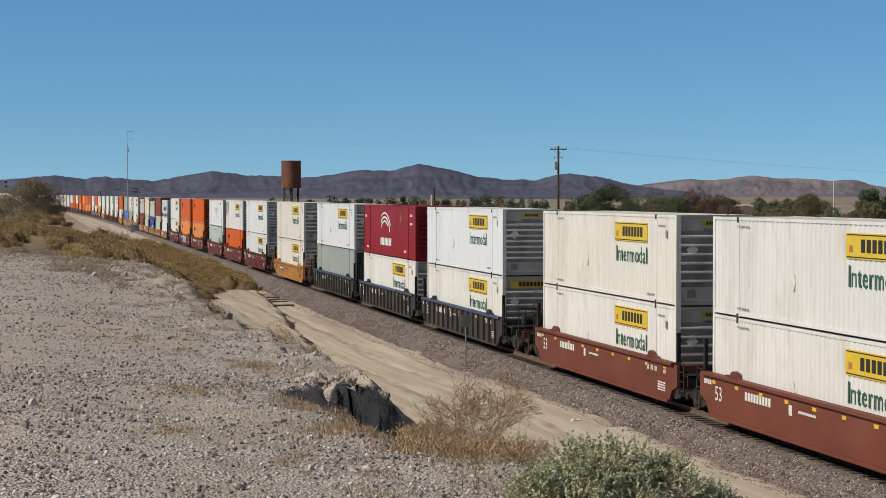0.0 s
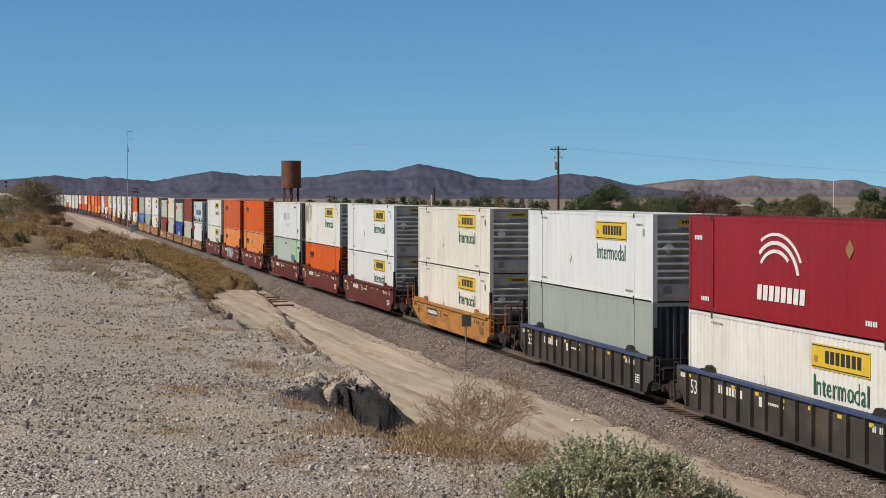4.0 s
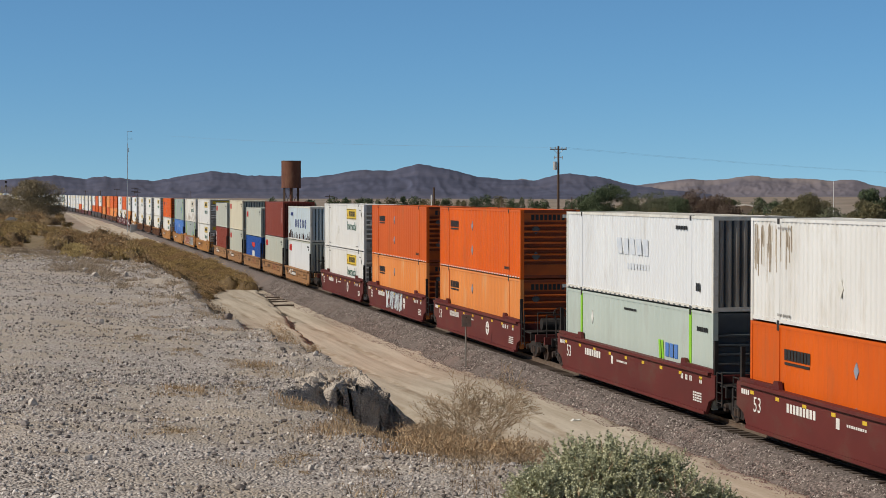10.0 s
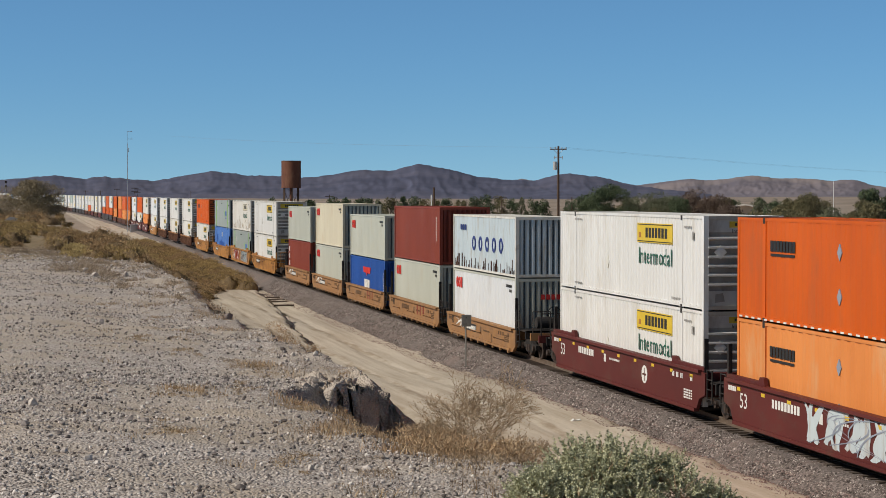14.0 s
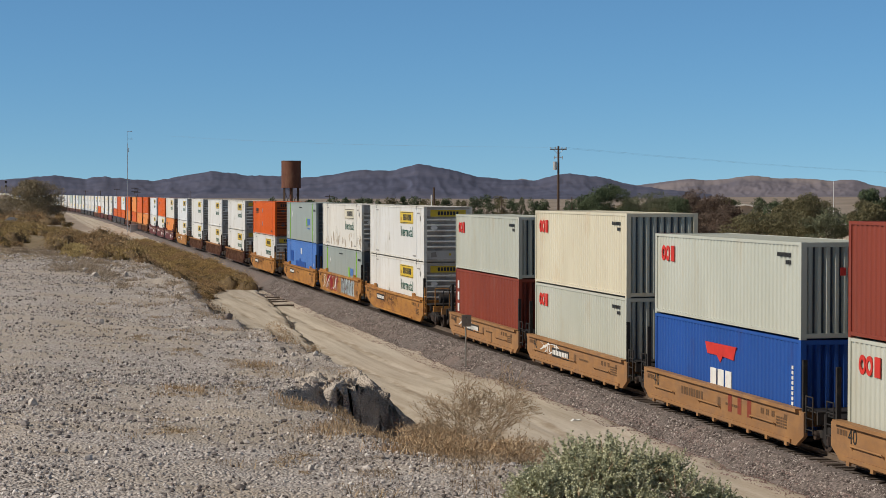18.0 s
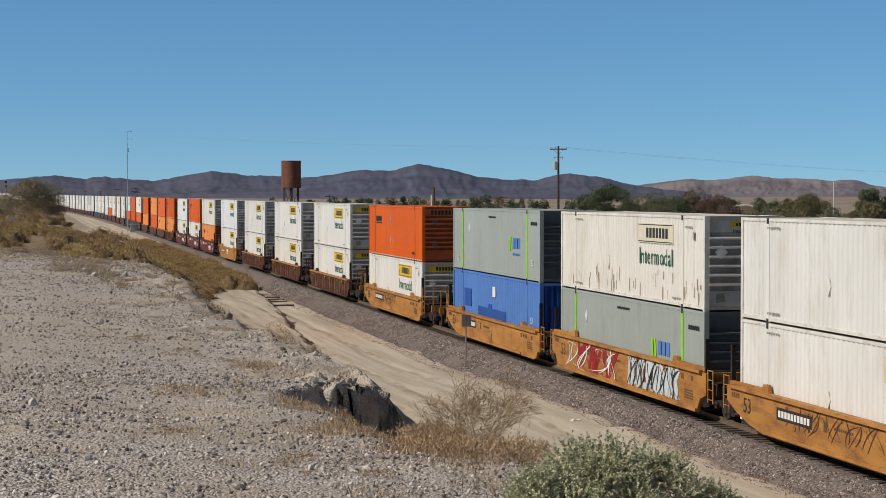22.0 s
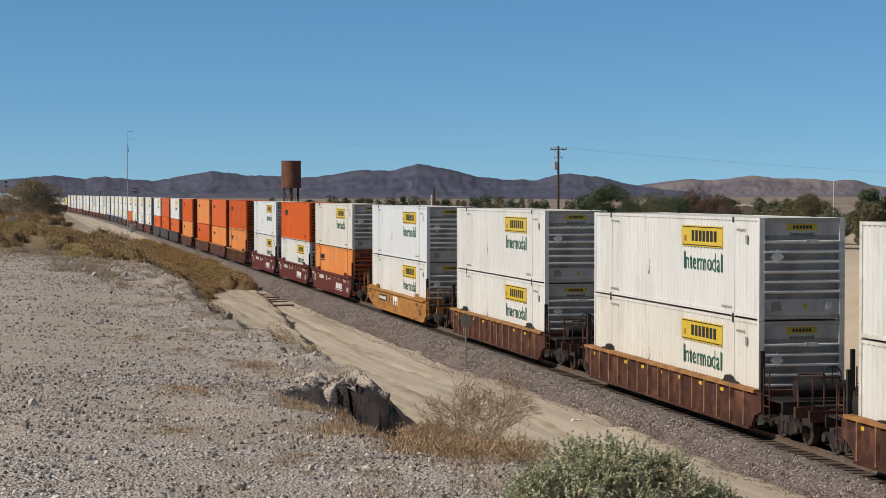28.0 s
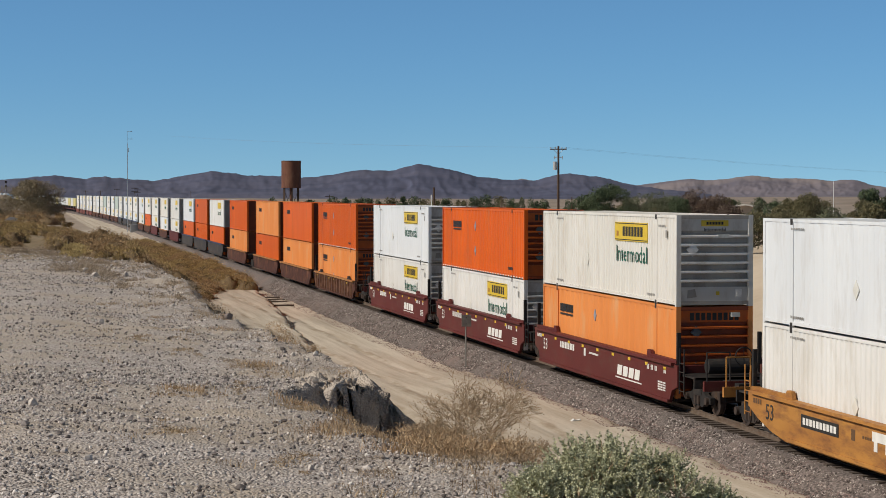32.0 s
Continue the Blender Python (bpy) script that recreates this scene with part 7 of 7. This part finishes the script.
# ---------------------------------------------------------------- structures beyond the line
M["tank_rust"] = surface("rusted_tank_steel", (0.17, 0.070, 0.042), (0.11, 0.045, 0.030), 0.5, 0.8, stain=(0.24, 0.12, 0.07), stain_scale=0.6, stain_amount=0.4, stretch=(1, 1, 0.3))
M["pole_wood"] = surface("weathered_pole_wood", (0.10, 0.065, 0.045), (0.06, 0.04, 0.03), 6, 0.9, stretch=(1, 1, 0.1))
tx, ty = along(515.5, 430)
tank = empty("water_tank", "rusty brown steel water tank on a braced tower", "water tank")
tank.location = (tx, ty, float(ground_z(tx, ty)))
zt = H_EYE + (343 - 286) / F_PX * 430 - tank.location.z
zb = H_EYE + (343 - 332) / F_PX * 430 - tank.location.z
rt = 17.2 / F_PX * 430
part("shell", Mesh().disc("z", 0, 0, zb, zt, rt, 32), M["tank_rust"], tank)
part("rim", Mesh().disc("z", 0, 0, zt, zt + 0.12, rt + 0.05, 32).disc("z", 0, 0, zb - 0.12, zb, rt + 0.05, 32), M["tank_rust"], tank)
for k in range(3):
    part("hoop", Mesh().disc("z", 0, 0, zb + (zt - zb) * (k + 1) / 4 - 0.04, zb + (zt - zb) * (k + 1) / 4 + 0.04, rt + 0.03, 32), M["tank_rust"], tank)
for k in range(6):
    a = 2 * math.pi * (k + 0.5) / 6
    b = 2 * math.pi * (k + 1.5) / 6
    pa, pb = Vector((math.cos(a), math.sin(a), 0)) * rt * 0.82, Vector((math.cos(b), math.sin(b), 0)) * rt * 0.82
    up = Vector((0, 0, 1))
    part("leg", Mesh().bar(pa, pa + up * (zb - 0.1), 0.13, 8), M["pole_wood"], tank)
    part("brace", Mesh().bar(pa + up * 0.3, pb + up * (zb * 0.5), 0.05).bar(pa + up * (zb * 0.5), pb + up * (zb - 0.3), 0.05), M["pole_wood"], tank)
    part("girt", Mesh().bar(pa + up * (zb * 0.5), pb + up * (zb * 0.5), 0.06), M["pole_wood"], tank)
part("riser", Mesh().bar((0, 0, 0), (0, 0, zb), 0.28, 12), M["tank_rust"], tank)

M["insulator"] = surface("grey_porcelain", (0.45, 0.45, 0.45), None, 4, 0.4)
dp = 215
px0, py0 = along(988, dp)
pole = empty("utility_pole", "dark wooden utility pole with crossarm and grey transformer", "utility pole")
pole.location = (px0, py0, float(ground_z(px0, py0)))
pole.rotation_euler = (0, 0, radians(-14))
ph = H_EYE + (343 - 259) / F_PX * dp - pole.location.z
part("pole", Mesh().bar((0, 0, -0.2), (0, 0, ph), 0.16, 10, 0.11), M["pole_wood"], pole)
part("crossarm", Mesh().box(-0.95, 0.95, -0.06, 0.06, ph - 0.42, ph - 0.30), M["pole_wood"], pole)
part("brace", Mesh().bar((-0.6, 0, ph - 0.38), (0, 0, ph - 0.95), 0.02).bar((0.6, 0, ph - 0.38), (0, 0, ph - 0.95), 0.02), M["galv"], pole)
for x in (-0.85, -0.35, 0.4, 0.85):
    part("insulator", Mesh().disc("z", x, 0, ph - 0.30, ph - 0.12, 0.05, 8), M["insulator"], pole)
part("transformer", Mesh().disc("z", -0.38, -0.1, ph - 2.7, ph - 1.75, 0.21, 14), M["insulator"], pole, "grey transformer can")
part("cutout", Mesh().box(-0.5, -0.42, -0.05, 0.05, ph - 1.5, ph - 1.1).box(0.4, 0.48, -0.05, 0.05, ph - 1.5, ph - 1.1).box(-0.5, 0.5, -0.03, 0.03, ph - 1.3, ph - 1.22), M["insulator"], pole)
M["wire"] = surface("aluminium_wire", (0.20, 0.21, 0.23), None, 3, 0.6)


def wire(p, q, sag, name="power_line"):
    m = Mesh()
    p, q = Vector(p), Vector(q)
    for k in range(14):
        a, b = k / 14, (k + 1) / 14
        m.bar(p.lerp(q, a) - Vector((0, 0, 4 * sag * a * (1 - a))), p.lerp(q, b) - Vector((0, 0, 4 * sag * b * (1 - b))), 0.006, 4)
    return tagged(new(name, m.mesh(name, M["wire"])), "thin overhead power line between poles", "power line", "power lines")


bx_, by_ = along(300, 420)
cx_, cy_ = along(1750, 330)
for off in (-0.85, 0.85):
    top = (px0 + off, py0 + off * 0.2, pole.location.z + ph - 0.15)
    wire(top, (bx_ + off, by_, 19.4), 0.5)
    wire(top, (cx_ + off, cy_, 9.6), 0.4)


def plain_pole(px, py_top, dist, label, arms=1, r=0.12):
    x, y = along(px, dist)
    c = empty("telegraph_pole", label, "pole", "telegraph poles")
    z = float(ground_z(x, y))
    c.location = (x, y, z)
    h = H_EYE + (343 - py_top) / F_PX * dist - z
    part("pole", Mesh().bar((0, 0, 0), (0, 0, h), r, 8, r * 0.8), M["pole_wood"], c)
    for k in range(arms):
        part("crossarm", Mesh().box(-1.1, 1.1, -0.06, 0.06, h - 0.5 - k * 0.9, h - 0.36 - k * 0.9), M["pole_wood"], c)
    return c


for px, py, d, arms in ((152, 337, 800, 1), (178, 338, 760, 1), (207, 334, 700, 1), (239, 332, 620, 2), (243, 334, 625, 2), (338, 338, 700, 1), (90, 336, 900, 1), (1012, 349, 400, 1), (888, 347, 420, 1), (583, 345, 500, 1)):
    plain_pole(px, py, d, "distant dark wooden telegraph pole", arms)
c = plain_pole(768, 332, 190, "thick dark post standing behind the train", 0, 0.13)
x, y = along(763.5, 189)
z = float(ground_z(x, y))
c = empty("marker_post", "thin white marker post", "post")
c.location = (x, y, z)
part("post", Mesh().bar((0, 0, 0), (0, 0, H_EYE + (343 - 345) / F_PX * 189 - z), 0.06, 8), M["white_letters"], c)

# antenna mast and equipment cabinet beside the track
mast = empty("radio_mast", "tall thin steel radio mast with short cross elements", "mast")
mast.location = (18.24, 370.6, ROAD_Z)
mh = H_EYE + (343 - 234) / F_PX * 371 - ROAD_Z
part("tube", Mesh().bar((0, 0, 0), (0, 0, mh * 0.88), 0.085, 8, 0.06), M["galv"], mast)
part("tip", Mesh().bar((0, 0, mh * 0.88), (0, 0, mh), 0.03, 6), M["galv"], mast)
for z, x1 in ((mh - 0.05, 0.95), (mh - 1.5, 1.0)):
    part("element", Mesh().bar((-0.05, 0, z), (x1, 0, z), 0.03, 5).bar((0.75, 0, z - 0.18), (0.75, 0, z + 0.18), 0.02, 4), M["galv"], mast)
part("antenna", Mesh().bar((0.25, 0, mh - 4.0), (0.25, 0, mh - 3.2), 0.07, 6).bar((0, 0, mh - 3.6), (0.25, 0, mh - 3.6), 0.03, 4), M["galv"], mast)
cab = empty("equipment_cabinet", "grey metal trackside equipment cabinet", "cabinet")
cab.location = (19.7, 368.5, ROAD_Z - 0.02)
part("body", Mesh().box(-1.1, 1.1, -0.8, 0.8, 0.12, 1.85), M["galv"], cab)
part("roof", Mesh().box(-1.2, 1.2, -0.9, 0.9, 1.85, 1.95), M["galv"], cab)
part("door", Mesh().box(-0.5, 0.4, -0.83, -0.79, 0.2, 1.75), M["galv"], cab)
part("plinth", Mesh().box(-1.0, 1.0, -0.7, 0.7, 0.0, 0.12), M["insulator"], cab)

# trackside sign
M["sign_grey"] = surface("dull_grey_sign_back", (0.24, 0.24, 0.225), (0.18, 0.18, 0.17), 5, 0.6)
sign = empty("track_sign", "back of a grey metal sign on a thin steel post", "sign")
sign.location = (18.79, 82.1, -0.80)
sh = 2.28
part("post", Mesh().bar((0, 0, 0), (0, 0, sh), 0.035, 8), M["sign_grey"], sign)
part("panel", Mesh().box(-0.20, 0.24, -0.05, -0.035, sh - 0.52, sh), M["sign_grey"], sign, "dull grey sign back")
part("bolt", Mesh().disc("y", 0, sh - 0.12, -0.07, -0.045, 0.02, 6).disc("y", 0, sh - 0.4, -0.07, -0.045, 0.02, 6), M["black"], sign)["kind"] = "stuff"

# signal on the far left
sx_, sy_ = along(10, 1000)
sig = empty("railway_signal", "dark railway signal on a thin mast", "signal")
sig.location = (sx_, sy_, float(ground_z(sx_, sy_)))
gh = H_EYE + (343 - 320) / F_PX * 1000 - sig.location.z
part("mast", Mesh().bar((0, 0, 0), (0, 0, gh), 0.12, 8), M["galv"], sig)
for z in (gh - 0.9, gh - 3.0):
    part("head", Mesh().disc("y", 0.3, z, -0.15, 0.1, 0.62, 16), M["black"], sig)
    part("hood", Mesh().box(0.05, 0.55, -0.5, -0.12, z + 0.2, z + 0.3), M["black"], sig)

# old timbers, litter
for k, (x, y, a, l) in enumerate([(16.9, 142, 68, 2.5), (16.8, 136.5, 74, 2.6), (16.55, 131.5, 78, 2.3), (16.9, 139, 70, 2.2)]):
    t = part("old_sleeper", tie_me, None)
    t.matrix_basis = pose(x, y, float(ground_z(x, y)) + 0.30, 0, 0, a - 90 + 10)
    tagged(t, "dark discarded timber sleeper on the dirt", "sleeper", "discarded sleepers")
t = part("paper_litter", Mesh().prism([(-0.14, 0), (-0.05, 0.07), (0.06, 0.03), (0.16, 0.06), (0.15, 0.01), (0.0, 0.0)], "y", -0.09, 0.1), M["white_letters"])
t.location = (17.3, 59.6, float(ground_z(17.3, 59.6)))
tagged(t, "scrap of white paper litter on the dirt road", "litter")
t = part("broken_concrete", Mesh().prism([(-0.5, 0), (-0.55, 0.5), (-0.1, 0.75), (0.5, 0.65), (0.65, 0.1), (0.4, 0.0)], "y", -0.2, 0.2), M["insulator"])
t.location = (-1.57, 164.2, float(ground_z(-1.57, 164.2)))
tagged(t, "pale broken concrete block among the brush", "rubble")

# house beyond the trees
M["house_wall"] = surface("tan_stucco", (0.42, 0.34, 0.26), (0.36, 0.29, 0.22), 1, 0.9)
M["house_roof"] = surface("pale_shingle_roof", (0.56, 0.52, 0.46), (0.46, 0.42, 0.38), 2, 0.85)
hx, hy = along(1318, 235)
house = empty("house", "low tan house with a pale pitched roof", "house")
house.matrix_basis = pose(hx, hy, float(ground_z(hx, hy)), 0, 0, -20)
hz = H_EYE + (343 - 361) / F_PX * 235 - house.location.z
part("wall", Mesh().box(-5.5, 5.5, -3.5, 3.5, 0, hz - 1.2), M["house_wall"], house)
part("roof", Mesh().prism([(-6.0, hz - 1.25), (0, hz), (6.0, hz - 1.25), (6.0, hz - 1.4), (0, hz - 0.15), (-6.0, hz - 1.4)], "y", -4.0, 4.0), M["house_roof"], house)
part("gable", Mesh().prism([(-5.5, hz - 1.2), (5.5, hz - 1.2), (0, hz - 0.1)], "y", -3.4, -3.3), M["house_wall"], house)
for x in (-3.2, 0.2, 3.4):
    w = part("window", Mesh().box(x - 0.6, x + 0.6, -3.54, -3.49, 0.9, min(2.0, hz - 1.4)), M["black"], house)
# thin white aerial
x, y = along(1475, 140)
z = float(ground_z(x, y))
aer = empty("aerial", "thin pale aerial pole with guy wires", "aerial")
aer.location = (x, y, z)
ah = H_EYE + (343 - 322) / F_PX * 140 - z
part("tube", Mesh().bar((0, 0, 0), (0, 0, ah), 0.03, 6, 0.02), M["white_letters"], aer)
for k in range(3):
    a = 2 * math.pi * k / 3 + 0.4
    part("guy_wire", Mesh().bar((0, 0, ah * 0.55), (1.6 * math.cos(a), 1.6 * math.sin(a), 0), 0.01, 4), M["wire"], aer)

# ---------------------------------------------------------------- trailers on flat cars at the end of the train
M["trailer_yellow"] = surface("pale_yellow_trailer_paint", (0.66, 0.58, 0.22), (0.6, 0.52, 0.2), 0.8, 0.5)
M["trailer_blue"] = surface("light_blue_trailer_paint", (0.12, 0.36, 0.62), (0.1, 0.32, 0.56), 0.8, 0.5)


def trailer(label, mat):
    c = empty("semi_trailer", label, "trailer", "trailers on flat cars")
    part("body", Mesh().box(-1.29, 1.29, -8.0, 8.0, 1.05, 3.95), M[mat], c)
    part("frame", Mesh().box(-0.5, 0.5, -7.8, 7.8, 0.85, 1.05), M["black"], c)
    for y in (5.2, 6.4):
        for sx in (-1, 1):
            part("wheel", Mesh().disc("x", y, 0.5, min(sx * 0.7, sx * 1.25), max(sx * 0.7, sx * 1.25), 0.5, 14), M["black"], c)
    for sx in (-1, 1):
        part("landing_leg", Mesh().box(sx * 0.9 - 0.07, sx * 0.9 + 0.07, -4.6, -4.4, 0.0, 1.05), M["galv"], c)
    return c


def flat_car():
    c = empty("flat_car", "dark flat car carrying a road trailer", "flat car", "flat cars of the train")
    part("deck", Mesh().box(-1.4, 1.4, -8.9, 8.9, 0.85, 1.08), M["brick_red"], c)
    part("sill", Mesh().box(-0.45, 0.45, -8.9, 8.9, 0.5, 0.85), M["black"], c)
    for y in (-6.9, 6.9):
        part("truck", Mesh().box(-1.0, 1.0, y - 1.1, y + 1.1, 0.02, 0.62), M["black"], c)
    return c


looks = [("pale yellow road trailer on a flat car", "trailer_yellow"), ("white road trailer on a flat car", "white"), ("white road trailer on a flat car", "cool_white"), ("light blue road trailer on a flat car", "trailer_blue")]
order = [0, 1, 0, 1, 1, 2, 1, 0, 1, 2, 1, 1, 3, 1, 0, 1, 2, 1, 1, 0, 1, 1, 2, 1, 1, 0, 1, 3, 3, 3, 1, 2, 3, 1, 1, 1]
for k, q in enumerate(order):
    s = 968 + 18.4 * k
    place(("flat",), flat_car, s, 0.0)
    place(("trailer", q), lambda: trailer(*looks[q]), s, 1.08)


# ---------------------------------------------------------------- what moves
def motions():
    times = [2.0 * k for k in range(17)]
    for ob, s0, z in MOVING:
        rows = []
        for t in times:
            x, y, zz, th = line(s0 - gone(t))
            rows.append((t, pose(x, y, zz + z, 0, 0, math.degrees(th))))
        walk(ob, rows)
    # wheels roll on the rail, under the cars that pass closest
    turn = [(k / 25.0, math.degrees(gone(k / 25.0)) / 0.445) for k in range(801)]
    for ws in ROLLING:
        x, y, zz = ws.location
        walk(ws, [(t, pose(x, y, zz, q, 0, 0)) for t, q in turn])


motions()
